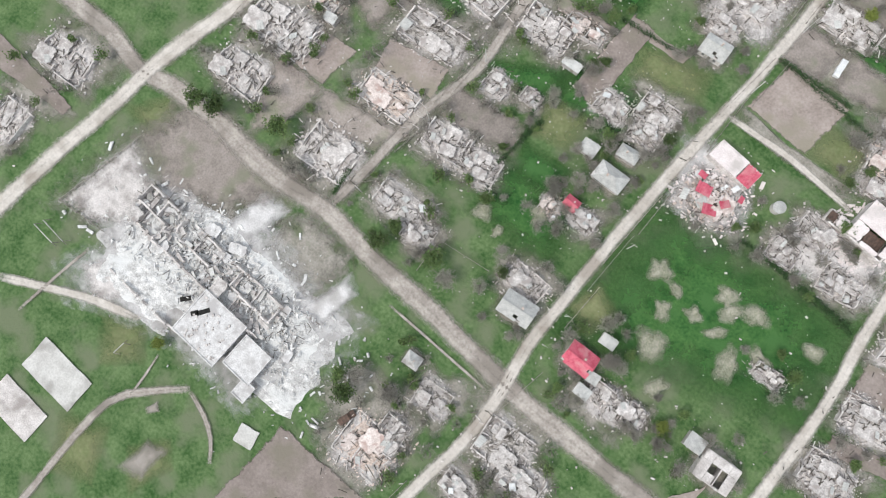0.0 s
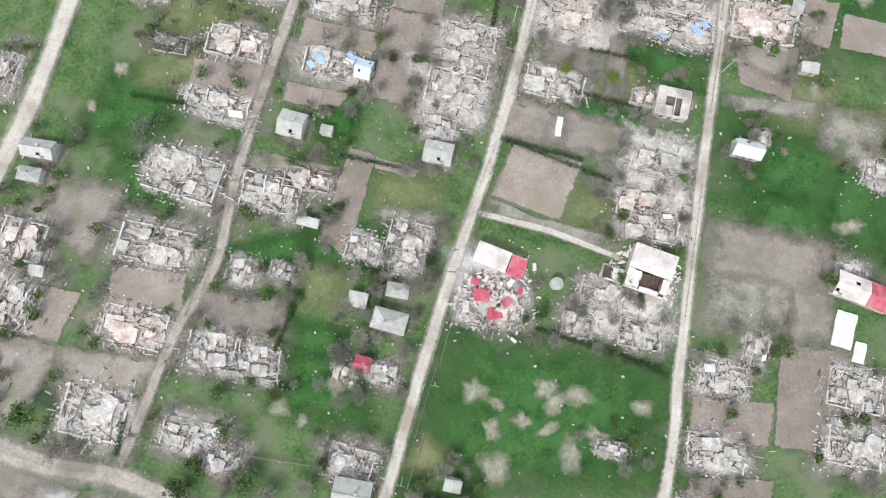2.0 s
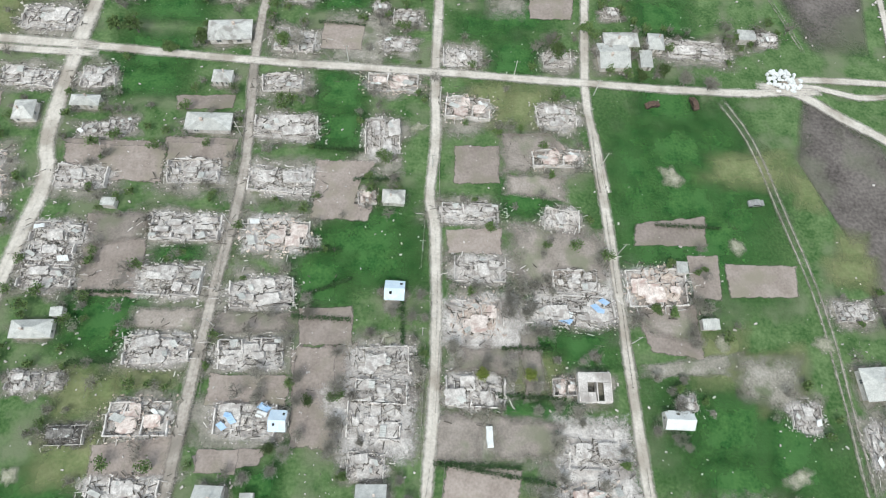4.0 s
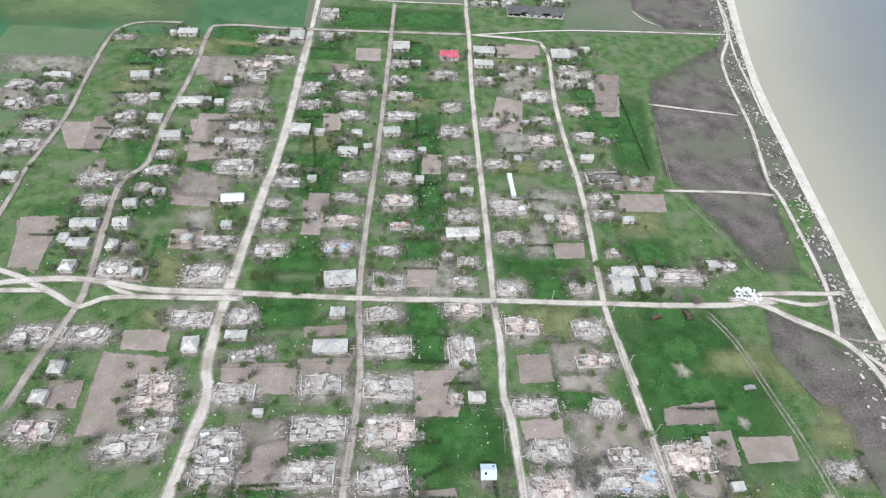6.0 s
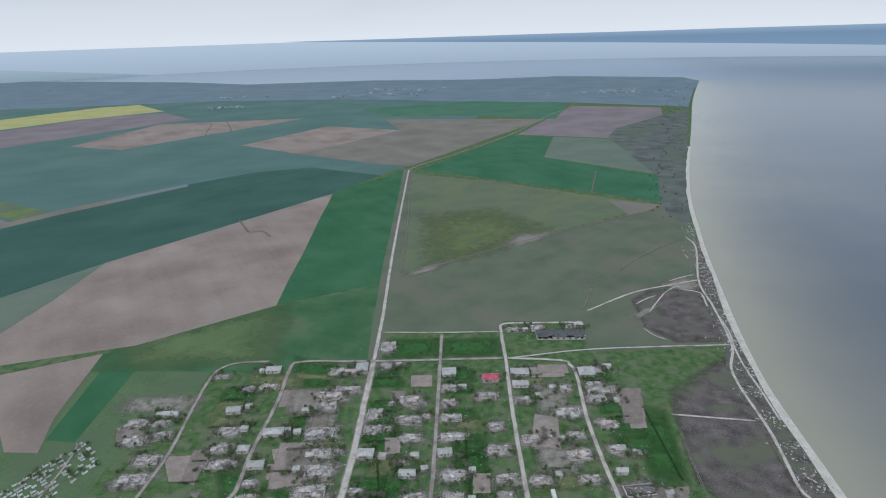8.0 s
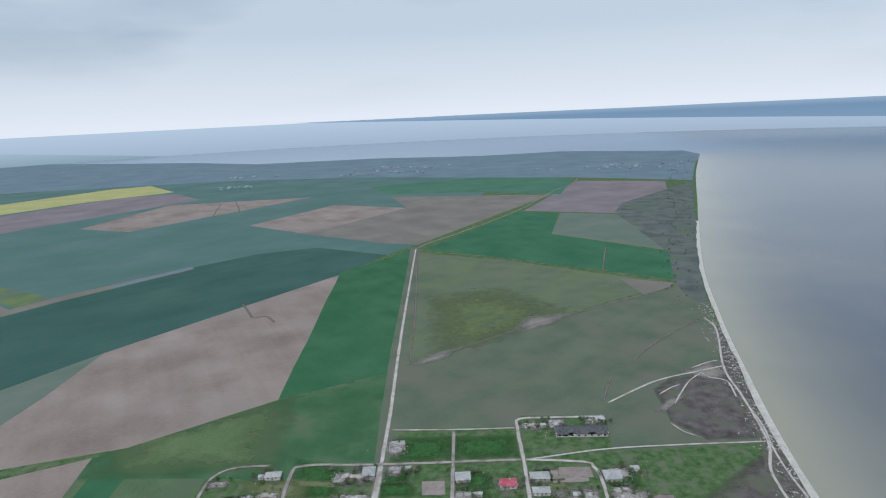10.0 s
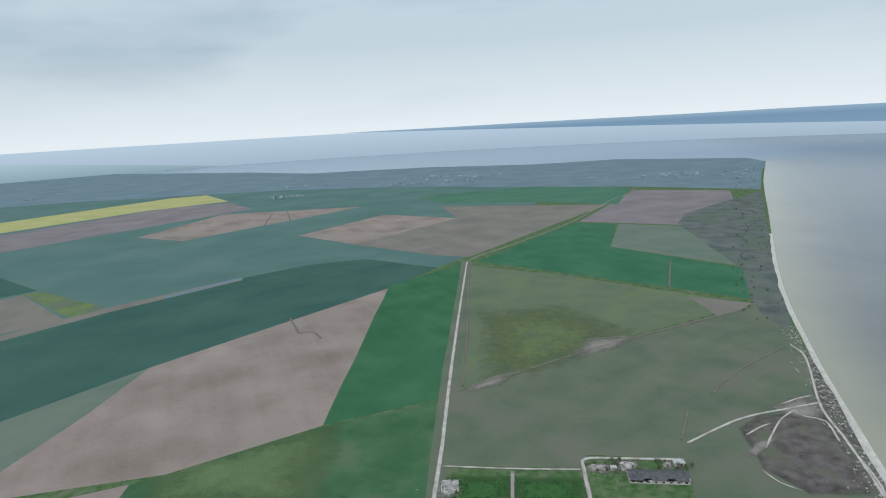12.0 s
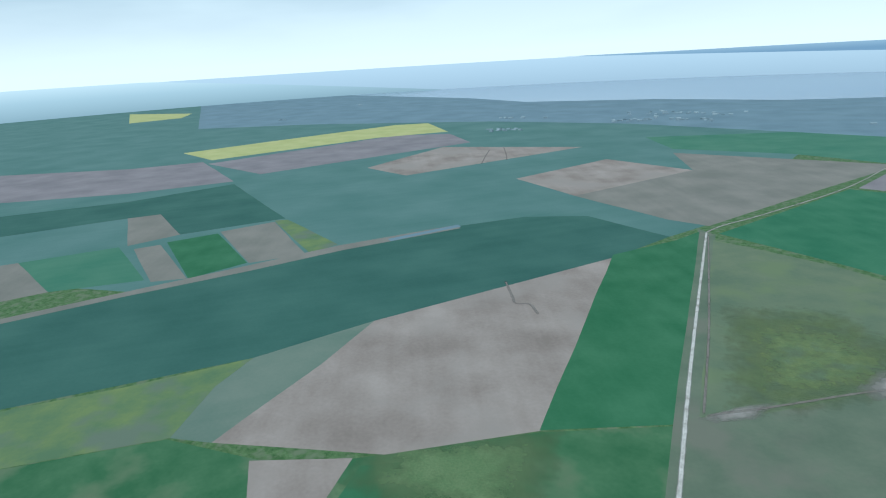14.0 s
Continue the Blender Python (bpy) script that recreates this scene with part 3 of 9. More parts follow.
road("road_west", 2.4, 0.42,
     [(-118.5, 96.3), (-116.1, 112.2), (-111.3, 133.5), (-110.6, 148.6), (-115.4, 199.8), (-107.8, 216.2), (-107.8, 245.5), (-104.7, 295.2), (-105.1, 332.9), (-98.2, 343.1), (-46.4, 339.9), (48.5, 337.2)], "pale packed-earth village street", m_road_dull)
road("road_outer", 2.0, 0.41,
     [(-176, 96), (-169, 118), (-163.3, 145), (-157.9, 161.6), (-157.4, 198.2), (-158.1, 212.8), (-155.3, 248.8), (-157.8, 292.9), (-158.7, 327.5), (-153.5, 340.5), (-142.5, 345), (-121.6, 345)], "faint pale dirt street past outer gardens", m_road_dull)
road("road_cross", 2.5, 0.47,
     [(-194.3, 151.1), (-177.4, 148), (-163.3, 145), (-149, 146.3), (-135, 148.8), (-120, 149.5), (-105.4, 148), (-90.3, 144.3), (-72.3, 142.6), (-53, 141.9)], "wide pale dirt crossroad between the streets")
road("road_cross", 2.2, 0.468,
     [(-57, 141.8), (-9.9, 138.3), (40.3, 136.2), (83.2, 134), (124.6, 132.2), (140, 133.2), (152, 133.4)], "wide pale dirt crossroad between the streets")
road("road_cross_loop", 2.0, 0.46,
     [(-160.5, 162.2), (-148.3, 155.7), (-135.8, 150.7), (-126, 145.4), (-118, 140.8), (-109.8, 136.3), (-102.8, 139.9), (-91.8, 140.7), (-74, 139.7), (-52.6, 139.1)], "pale dirt loop beside the crossroad")
road("road_cross_loop", 1.8, 0.458,
     [(-163, 144.4), (-145.6, 144.3), (-130.6, 144.3), (-123.5, 144)], "pale dirt loop beside the crossroad")
road("road_cross_loop", 1.6, 0.456,
     [(-105.4, 148), (-97.7, 143.3), (-89.3, 140.6)], "short pale dirt link between the tracks")
road("road_cross_loop", 1.3, 0.454,
     [(-203.2, 165.9), (-186.3, 163.9), (-171.4, 160.6), (-160.5, 162.2)], "faint pale track past the outer gardens", m_road_dull)
road("road_beach", 1.9, 0.462,
     [(137.8, 135), (146.9, 137.4), (160.2, 137.5), (173.4, 137), (183, 137.6)], "pale dirt road to the beach")
road("road_beach", 1.7, 0.46,
     [(137.8, 135), (150.8, 134.8), (162.3, 131.9), (172, 132.7)], "pale dirt road to the beach")
road("road_beach", 2.5, 0.458,
     [(132.6, 135.2), (144.4, 132.6), (155.6, 124.7), (166.6, 117.7), (172, 110.8), (174.8, 102.5), (175.9, 94), (174.8, 81.8)], "pale dirt road to the beach")
road("road_beach", 1.8, 0.456,
     [(172.4, 111.3), (178.5, 104.3), (180.1, 95), (180.4, 89.2)], "pale sandy track along the shore meadow")
road("road_beach", 1.2, 0.454,
     [(168.5, 116.8), (179.4, 114.5), (186.9, 114.5)], "thin pale track to the beach", m_road_dull)
road("road_east_track", 2.6, 0.42,
     [(137.9, 10), (137.7, 28), (137.2, 45), (136.2, 69), (131.6, 95.5), (127.4, 116.5), (121.2, 129.6)], "two-rut dirt track across the meadow", m_road_dull, True)
road("road_south", 4.0, 0.42,
     [(-158.6, -46.2), (-112.8, -52.5), (-97.8, -53.5), (-85.2, -56.8), (-76.6, -55.4), (-61.4, -55.6), (-40.7, -58.5), (-24.8, -57.4), (-9.9, -60), (9.9, -61.9), (33.2, -65.3), (44.6, -66), (70.9, -67.4), (96.2, -69.3)], "pale dirt street past the ruined school", m_road_dull)
road("road_field", 1.6, 0.43,
     [(-44.1, 382.4), (3.6, 378.5), (49.9, 376.5)], "pale dirt track along the pasture edge")
road("road_farm_east", 1.5, 0.41,
     [(51.9, 337), (104.7, 344.1), (159.3, 344.6), (215.1, 343.3)], "pale dirt track from farm to beach")
road("road_coast", 1.8, 0.43,
     [(279.3, 577.4), (275.7, 541.8), (241, 456), (230.1, 403.9), (215.1, 343.3), (197.4, 306), (188.9, 245.3), (179.9, 203.8), (180.7, 191), (175.8, 141.3), (167.2, 114.6)], "pale sandy track along the shore")
road("road_coast_branch", 1.9, 0.44,
     [(124.9, 405.8), (174.1, 437.4), (216.7, 451.9), (242.6, 459.8)], "pale sandy track over the pasture")
road("road_scrub", 1.6, 0.43,
     [(126.5, 197.3), (161.3, 196), (178.8, 194)], "pale straight track across dark scrub")
road("footpath", 1.3, 0.43,
     [(39.3, 14.9), (55.7, 14.4), (72.9, 11.7)], "pale concrete garden footpath")
road("footpath", 0.5, 0.41,
     [(1.7, -66.4), (15.6, -67.4), (30.9, -68.6)], "narrow trodden footpath in the grass", m_road_dull)
road("footpath", 1.8, 0.41,
     [(-81, -118.5), (-68.4, -112.7), (-55.6, -107.6), (-44.9, -104.8)], "trodden pale path to the ruined school")
road("footpath", 1.5, 0.41,
     [(-41.8, -160.7), (-40.9, -150.5), (-40.6, -139.5), (-38.8, -124.6), (-33.0, -117.2), (-24.6, -110.0)], "trodden pale path across the school meadow", m_road_dull)
road("footpath", 0.9, 0.412,
     [(-24.2, -110.6), (-18.1, -112.8), (-13.4, -116.0), (-10.1, -120.4)], "faint curving path in the school meadow", m_road_dull)
road("footpath", 0.5, 0.408,
     [(-35.5, -119.9), (-35.5, -114.1), (-36.0, -108.6)], "thin trodden path to the school", m_road_dull)
road("footpath", 0.7, 0.42,
     [(-71.4, -121.5), (-69, -109.8), (-66.5, -99.3)], "trodden path by the school", m_road_dull)
field("field_brown", m_brown, 0.032, [(-146, 825), (-140, 440), (-234.6, 377), (-363, 344), (-360.4, 384), (-353, 467), (-353, 562)], "large bare brown ploughed field")
field("field_wedge", m_greygreen, 0.035, [(-353, 562), (-353, 467), (-360.4, 384), (-363, 344), (-398, 337), (-420, 404), (-423, 456)], "grey-green fallow wedge beside ploughed field")
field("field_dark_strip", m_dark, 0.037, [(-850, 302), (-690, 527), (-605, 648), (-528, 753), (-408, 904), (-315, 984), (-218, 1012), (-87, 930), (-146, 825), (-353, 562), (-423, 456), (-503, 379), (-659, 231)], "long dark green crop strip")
field("field_bright_strip", m_bright, 0.040, [(-49, 965), (-79, 914), (-150, 834), (-141, 440), (-53, 479)], "bright green young crop strip by the road")
field("field_lower_green", m_lower, 0.022, [(-53, 477), (-140, 438), (-257.5, 363), (-267.2, 343), (-50, 325)], "green meadow north of the village")
field("field_triangle", m_olive, 0.044, [(-31, 930), (99, 860), (239, 748), (300, 701), (138, 610), (14, 519), (-36, 495)], "olive pasture with yellow patches")
field("field_pasture", m_pasture, 0.020, [(-37, 493), (37, 542), (147, 612), (308, 701), (363, 775), (302, 615), (284, 558), (243, 469), (240, 450), (212.9, 352), (214.6, 342), (109, 342), (118, 388), (54, 394), (50, 378), (-40, 384)], "grey-green grazed pasture")
field("field_upper_green", m_bright2, 0.049, [(-24, 960), (182, 1278), (265, 1246), (208, 1031), (356, 858), (307, 717), (238, 770), (101, 873)], "green crop field past the bend")
field("field_olive_grey", m_greygreen, 0.052, [(270, 1245), (378, 1192), (360, 868), (208, 1031)], "grey-olive fallow field")
field("field_pale_brown", m_brown, 0.054, [(-420, 1269), (-271, 1519), (-74, 1412), (-266, 1142)], "pale brown bare field")
field("field_far_brown", m_browngrey, 0.056, [(-74, 1412), (-128, 1621), (308, 1519), (152, 1288), (-37, 996), (-97, 1019), (-266, 1142)], "grey-brown stubble field")
field("field_pink_brown", m_purple, 0.059, [(439, 1778), (671, 1676), (526, 1262), (382, 1204), (197, 1289)], "reddish brown ploughed field")
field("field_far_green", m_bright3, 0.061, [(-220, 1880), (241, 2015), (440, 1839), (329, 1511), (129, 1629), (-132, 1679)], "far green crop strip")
field("field_far_strip", m_brown, 0.064, [(-834, 1334), (-772, 1666), (-365, 1694), (-684, 1263)], "pale brown far strip")
field("field_purple", m_purple, 0.066, [(-1367, 1322), (-1057, 1896), (-871, 1941), (-720, 1759), (-1080, 1219)], "mauve-brown ploughed strip")
field("field_rapeseed", m_yellow, 0.068, [(-1634, 1478), (-1455, 1793), (-1218, 2189), (-1098, 2242), (-902, 1997), (-1100, 1843), (-1405, 1376)], "yellow flowering rapeseed field")
field("field_rapeseed", m_yellow, 0.071, [(-3595, 2817), (-3006, 2802), (-2823, 2550), (-2954, 2311)], "far yellow flowering rapeseed field")
field("field_square", m_browngrey, 0.073, [(-1044, 806), (-1002, 846), (-845, 751), (-882, 679)], "pale square fallow field")
field("field_square", m_browngrey, 0.076, [(-856, 670), (-831, 699), (-663, 597), (-702, 573)], "square brown fallow field")
field("field_square", m_bright, 0.078, [(-831, 712), (-782, 773), (-625, 670), (-660, 597)], "square green crop field")
field("field_square", m_browngrey, 0.080, [(-786, 782), (-732, 856), (-564, 724), (-622, 670)], "square brown stubble field")
field("field_square", m_lime, 0.083, [(-738, 862), (-717, 874), (-544, 776), (-560, 729)], "light green strip field")
field("field_dark_square", m_dark, 0.085, [(-1219, 604), (-1403, 698), (-1174, 909), (-1061, 1105), (-727, 880), (-845, 751), (-1002, 846), (-1044, 806)], "dark green square crop field")
field("field_purple", m_purple, 0.088, [(-1654, 742), (-2154, 970), (-1563, 1215), (-1408, 1345), (-1086, 1131), (-1252, 970)], "mauve-brown ploughed field")
field("field_base", m_hazed_green, 0.010, [(-1453, 424), (-12238, 3675), (-5832, 4580), (-1909, 3443), (-182, 2840), (255, 2023), (-41, 999), (-87, 930), (-218, 1012), (-411, 910), (-704, 538)], "wide spring crop land, blue-green with painted haze")
field("field_mid_green", m_hazed_green, 0.016, [(-1086, 1131), (-1080, 1219), (-684, 1263), (-573, 1280), (-87, 930), (-214, 992), (-328, 976), (-408, 904), (-544, 776), (-717, 874)], "wide crop field, blue-green with painted haze")
field("field_lime", m_lime, 0.095, [(-573, 308), (-498, 376), (-423, 456), (-420, 404), (-398, 337), (-493, 263)], "lime green field with yellow weeds")
field("field_edge", m_browngrey, 0.097, [(-867, 308), (-704, 538), (-617, 660), (-540, 771), (-411, 910), (-394, 899), (-521, 754), (-600, 642), (-690, 527), (-850, 302)], "pale grassy field edge with ditch")
field("woodland", m_hazed_wood, 0.100, [(-3795, 3635), (-7786, 7526), (-3283, 4376), (-1045, 3406), (264, 3234), (721, 3310), (1309, 2996), (1095, 2370), (981, 2167), (750, 1669), (460, 1862), (-296, 2191), (-844, 2284), (-1689, 2217), (-2194, 2075)], "dark woodland on the far plateau, haze in its colour")
field("woodland", m_scrub_far, 0.102, [(435, 1332), (740, 1646), (515, 1126), (379, 803), (299, 610), (292, 651), (301, 706), (353, 855), (382, 1218)], "dark scrub along the far cliff")
field("scrub", m_scrub, 0.104, [(167.4, 426), (186.7, 442), (240, 450), (221.6, 369), (211.8, 347), (176.3, 348), (161.4, 375)], "dark burnt scrub beside the shore track")
field("scrub", m_scrub, 0.107, [(146.9, 291), (139, 261), (130, 211), (144.7, 170), (152.3, 146), (170.1, 147), (178.4, 194), (188.9, 251), (207.9, 324), (201.1, 330)], "dark grey dry scrub behind the beach")
field("scrub", m_scrub, 0.1085, [(146, 134), (152, 131), (166, 117), (176, 103), (172, 60), (168, 10), (148, 12), (152, 60), (147, 90), (139, 112)], "dark grey dry scrub beside the beach meadow")
field("field_outer_meadow", m_meadow_pale, 0.019, [(-266, 344), (-161, 344), (-163, 270), (-171, 262), (-186, 240), (-182, 165), (-300, 150), (-265, 256)], "pale green meadow past the outer street")
field("strip_bare", m_browngrey, 0.112, [(238, 735), (303, 701), (245, 658)], "pale bare corner of pasture")
field("field_west_meadow", m_lower, 0.018, [(-271, 345), (-399, 335), (-493, 262), (-659, 231), (-850, 300), (-1300, 420), (-1500, 330), (-700, 60), (-300, 150), (-262, 256)], "green meadow west of the village")
field("strip_bare", m_brown, 0.116, [(-321.6, 338), (-253.7, 366), (-243.1, 287), (-232.8, 254), (-253.4, 256)], "bare brown field beyond the gardens")
field("strip_green", m_bright, 0.026, [(-235.5, 265.4), (-244.4, 361.1), (-217.6, 375.6), (-216.3, 262.4)], "darker green strip between meadow and bare field")
field("field_square", m_browngrey, 0.119, [(-1031, 520), (-982, 569), (-809, 505), (-849, 449)], "pale brown fallow field")
field("field_square", m_bright3, 0.121, [(-982, 569), (-891, 670), (-716, 575), (-809, 505)], "green young crop field")
field("coast_strip", m_bank, 0.124, [(285, 558), (245.9, 425), (218.3, 336), (205.1, 279), (199, 229), (195.4, 190), (177.4, 191), (179.7, 208), (185.8, 248), (192.1, 303), (209.7, 344), (226, 404), (243, 469)], "grey weedy bank strewn with pale stones by the beach")
field("coast_strip", m_bank, 0.126, [(193.3, 184), (188.8, 149), (182.1, 106), (176.9, 93), (168.1, 110), (170.6, 129), (179, 162)], "grey weedy bank behind the beach")
field("hedgerow", m_hazed_wood, 0.128, [(-482, 819), (-445, 866), (-406, 916), (-397, 906), (-439, 854), (-472, 810)], "dark hedgerow along the ditch")
road("road_coast_branch", 1.4, 0.43,
     [(213.9, 458.6), (231.1, 467.5), (243.9, 471.7)], "pale sandy ruts fanning out by the shore")
road("road_coast_branch", 1.4, 0.42,
     [(216.7, 451.9), (221.6, 439), (231.4, 432.1), (225.4, 404.3)], "pale sandy ruts fanning out by the shore")
road("road_coast_branch", 1.2, 0.41,
     [(168.6, 414.9), (182.1, 424.9), (191.7, 429.8)], "pale sandy ruts in dark scrub")
road("road_coast_branch", 1.2, 0.43,
     [(174.3, 398.2), (184.9, 413.4), (201.5, 434.8), (218.3, 449.3)], "pale sandy ruts in dark scrub")
road("road_coast_branch", 1.4, 0.41,
     [(227.2, 388.5), (221.9, 360.2), (215.1, 339.1), (209, 312.3), (205.3, 285), (200.3, 255.4)], "pale sandy track over the bank")
road("road_scrub", 1.4, 0.42,
     [(139.6, 265.8), (162, 261.1), (186.6, 256.3)], "pale track across dark scrub")
road("road_scrub", 1.3, 0.41,
     [(139.1, 251.7), (132.9, 210.8), (132.5, 196.5), (143.5, 167.4), (149.7, 147.6)], "faint wheel ruts along the garden edge", m_road_dull, True)
road("wheel_track", 2.4, 0.41,
     [(-556.8, 1422.9), (-585.5, 1527.6), (-609.8, 1626.6)], "dark wheel ruts across the pale strip", m_rut)
road("wheel_track", 2.4, 0.41,
     [(-509.7, 1479.4), (-543.4, 1571.9), (-583.1, 1671.6)], "dark wheel ruts across the pale strip", m_rut)
road("wheel_track", 2.4, 0.41,
     [(-255.7, 706.1), (-232.7, 662.5), (-223.9, 647.7), (-209.6, 650.4), (-193.7, 627.9)], "curving wheel ruts in bare soil", m_rut)
field("verge", m_pasture, 0.024, [(-51, 978), (-28, 953), (-32, 715), (-35, 486), (-42, 324), (-51, 325), (-53, 477)], "grey-green grassy verge along the field road")
road("footpath", 1.3, 0.42,
     [(-210.4, 179.1), (-209.8, 197.8), (-209.9, 241.0), (-213.3, 261.4)], "faint trodden path past the graves", m_road_dull)
road("footpath", 1.6, 0.41,
     [(271.8, 571.6), (216.8, 528.6), (187.3, 499.3), (168.3, 476.6)], "faint trodden path over the pasture", m_rut)
road("footpath", 1.4, 0.415,
     [(122.6, 409.2), (131.3, 429.2), (141.8, 452.6)], "faint trodden path over the pasture", m_rut)
road("footpath", 2.0, 0.405,
     [(-37.3, 948.1), (-32.2, 659.8), (-33.2, 498.1)], "weedy ditch along the field road", m_rut)
road("footpath", 2.2, 0.412,
     [(273.2, 914.1), (247.4, 835.7), (227.5, 773.8)], "grassy lane between green crops", m_rut)
road("road_scrub", 1.0, 0.422,
     [(160.2, 374.0), (165.5, 359.9), (174.7, 352.2)], "pale scratch of a track in dark scrub")
road("ditch", 2.1, 0.41,
     [(-32, 497.4), (14.1, 526), (81.8, 570.9), (158.6, 614.4), (220.7, 647.5), (294.3, 687.9)], "dark weedy ditch between pastures", m_rut)



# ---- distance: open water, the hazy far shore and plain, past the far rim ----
# Haze painted as a glow on the distance walls, graded by height.
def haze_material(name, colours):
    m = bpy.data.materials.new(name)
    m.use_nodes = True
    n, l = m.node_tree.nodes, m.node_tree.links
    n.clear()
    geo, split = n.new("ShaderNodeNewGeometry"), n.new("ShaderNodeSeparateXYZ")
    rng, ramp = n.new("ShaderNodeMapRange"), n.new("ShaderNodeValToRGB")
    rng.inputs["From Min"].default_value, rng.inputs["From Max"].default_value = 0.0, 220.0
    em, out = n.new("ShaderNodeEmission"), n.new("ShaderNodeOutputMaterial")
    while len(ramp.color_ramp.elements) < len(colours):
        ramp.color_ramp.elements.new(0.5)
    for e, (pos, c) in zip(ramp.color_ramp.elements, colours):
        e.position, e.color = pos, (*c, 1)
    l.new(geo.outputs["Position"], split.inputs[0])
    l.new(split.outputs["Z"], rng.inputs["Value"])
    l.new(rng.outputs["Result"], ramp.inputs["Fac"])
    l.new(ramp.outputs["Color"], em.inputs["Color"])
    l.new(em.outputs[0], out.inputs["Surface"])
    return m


def backdrop(name, mat, radius, a0, a1, low, high, rough_top, label):
    """A curved wall of distance about the village; the angles run from north to the west."""
    bm = bmesh.new()
    last = None
    for k in range(161):
        u = k / 160
        a = radians(a0 + (a1 - a0) * u)
        x, y = -math.sin(a) * radius, math.cos(a) * radius
        top = high(u) if callable(high) else high
        top += rough_top * noise.noise((u * 14, 2.0, radius * 0.01))
        foot = low(u) if callable(low) else low
        pair = (bm.verts.new((x, y, min(foot, top))), bm.verts.new((x, y, top)))
        if last:
            bm.faces.new((last[0], pair[0], pair[1], last[1]))
        last = pair
    return tagged(part(name, bm, mat), label, "backdrop", kind="structure")


# Self-lit haze colours for the water, shore and plain on the backdrop walls.
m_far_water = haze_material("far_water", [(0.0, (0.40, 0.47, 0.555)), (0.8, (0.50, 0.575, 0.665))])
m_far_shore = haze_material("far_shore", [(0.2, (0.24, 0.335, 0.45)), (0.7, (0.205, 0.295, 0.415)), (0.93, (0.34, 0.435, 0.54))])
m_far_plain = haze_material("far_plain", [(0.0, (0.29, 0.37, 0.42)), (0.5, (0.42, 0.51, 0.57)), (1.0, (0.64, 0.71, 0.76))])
backdrop("backdrop_lake", m_far_water, 4830, -130, 60, -2, 188, 0.0, "backdrop of distant lake water, paled by painted haze")
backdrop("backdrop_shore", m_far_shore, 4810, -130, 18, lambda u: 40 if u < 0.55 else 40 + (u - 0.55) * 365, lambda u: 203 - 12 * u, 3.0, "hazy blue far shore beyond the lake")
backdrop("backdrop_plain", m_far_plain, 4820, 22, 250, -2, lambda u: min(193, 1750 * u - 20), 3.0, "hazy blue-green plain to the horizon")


# ---- building materials ----
m_dust = material("plaster_dust", (0.40, 0.36, 0.345), (0.69, 0.645, 0.625), 2.0, 0.35, third=(0.33, 0.295, 0.28), patch=5)
m_plaster = material("chalky_plaster", (0.44, 0.40, 0.38), (0.73, 0.685, 0.665), 0.9, 0.3, third=(0.44, 0.40, 0.38), patch=2.5, vary=0.16)
m_rubble = material("rubble", (0.28, 0.245, 0.23), (0.75, 0.695, 0.67), 0.9, 0.3, bump=0.6, vary=0.14)
m_rubble_pink = material("brick_rubble", (0.38, 0.29, 0.25), (0.72, 0.62, 0.56), 1.2, 0.35, bump=0.6, vary=0.1)
m_rubble_dark = material("charred_rubble", (0.07, 0.065, 0.06), (0.30, 0.28, 0.27), 1.2, 0.35, bump=0.6)
m_slab = material("dusty_slab", (0.33, 0.30, 0.285), (0.70, 0.655, 0.635), 1.1, 0.3, third=(0.36, 0.32, 0.305), patch=1.8, vary=0.12)
m_slab_pink = material("pinkish_slab", (0.42, 0.34, 0.31), (0.75, 0.665, 0.63), 1.1, 0.3, third=(0.42, 0.31, 0.28), patch=1.8, vary=0.1)
m_char_wood = material("dark_splinters", (0.035, 0.03, 0.027), (0.16, 0.14, 0.12), 0.6, 0.2)
m_floor = material("littered_floor", (0.16, 0.14, 0.125), (0.52, 0.48, 0.45), 1.4, 0.35, bump=0.6)
m_timber = material("weathered_timber", (0.16, 0.14, 0.12), (0.36, 0.33, 0.30), 0.8, 0.15, vary=0.3)
m_slate = material("grey_roof_slate", (0.36, 0.355, 0.345), (0.56, 0.55, 0.53), 1.2, 0.25, vary=0.15)
m_red = material("red_roof_sheet", (0.40, 0.05, 0.085), (0.58, 0.15, 0.20), 1.4, 0.3, rough=0.7, third=(0.50, 0.20, 0.22), patch=3.0, vary=0.1)
m_pale_red = material("faded_red_tile", (0.50, 0.20, 0.16), (0.62, 0.33, 0.28), 1.0, 0.3, vary=0.2)
m_blue = material("blue_roof_sheet", (0.26, 0.42, 0.66), (0.45, 0.56, 0.72), 1.5, 0.3, rough=0.5)
m_pale_blue = material("pale_blue_sheet", (0.50, 0.60, 0.72), (0.66, 0.74, 0.83), 1.5, 0.3, rough=0.6)
m_white = material("white_roof_sheet", (0.58, 0.58, 0.58), (0.76, 0.76, 0.765), 1.5, 0.3, rough=0.6)
m_pale_roof = material("pale_dusty_roof", (0.40, 0.385, 0.37), (0.62, 0.605, 0.585), 1.4, 0.3, third=(0.33, 0.31, 0.295), patch=2.2, vary=0.16)
m_ash = material("ash_grey_metal", (0.20, 0.20, 0.20), (0.42, 0.41, 0.40), 0.7, 0.15, rough=0.7, metal=0.2)
m_window = material("grimy_glass", (0.06, 0.065, 0.07), (0.12, 0.125, 0.13), 0.5, 0.15, rough=0.35)
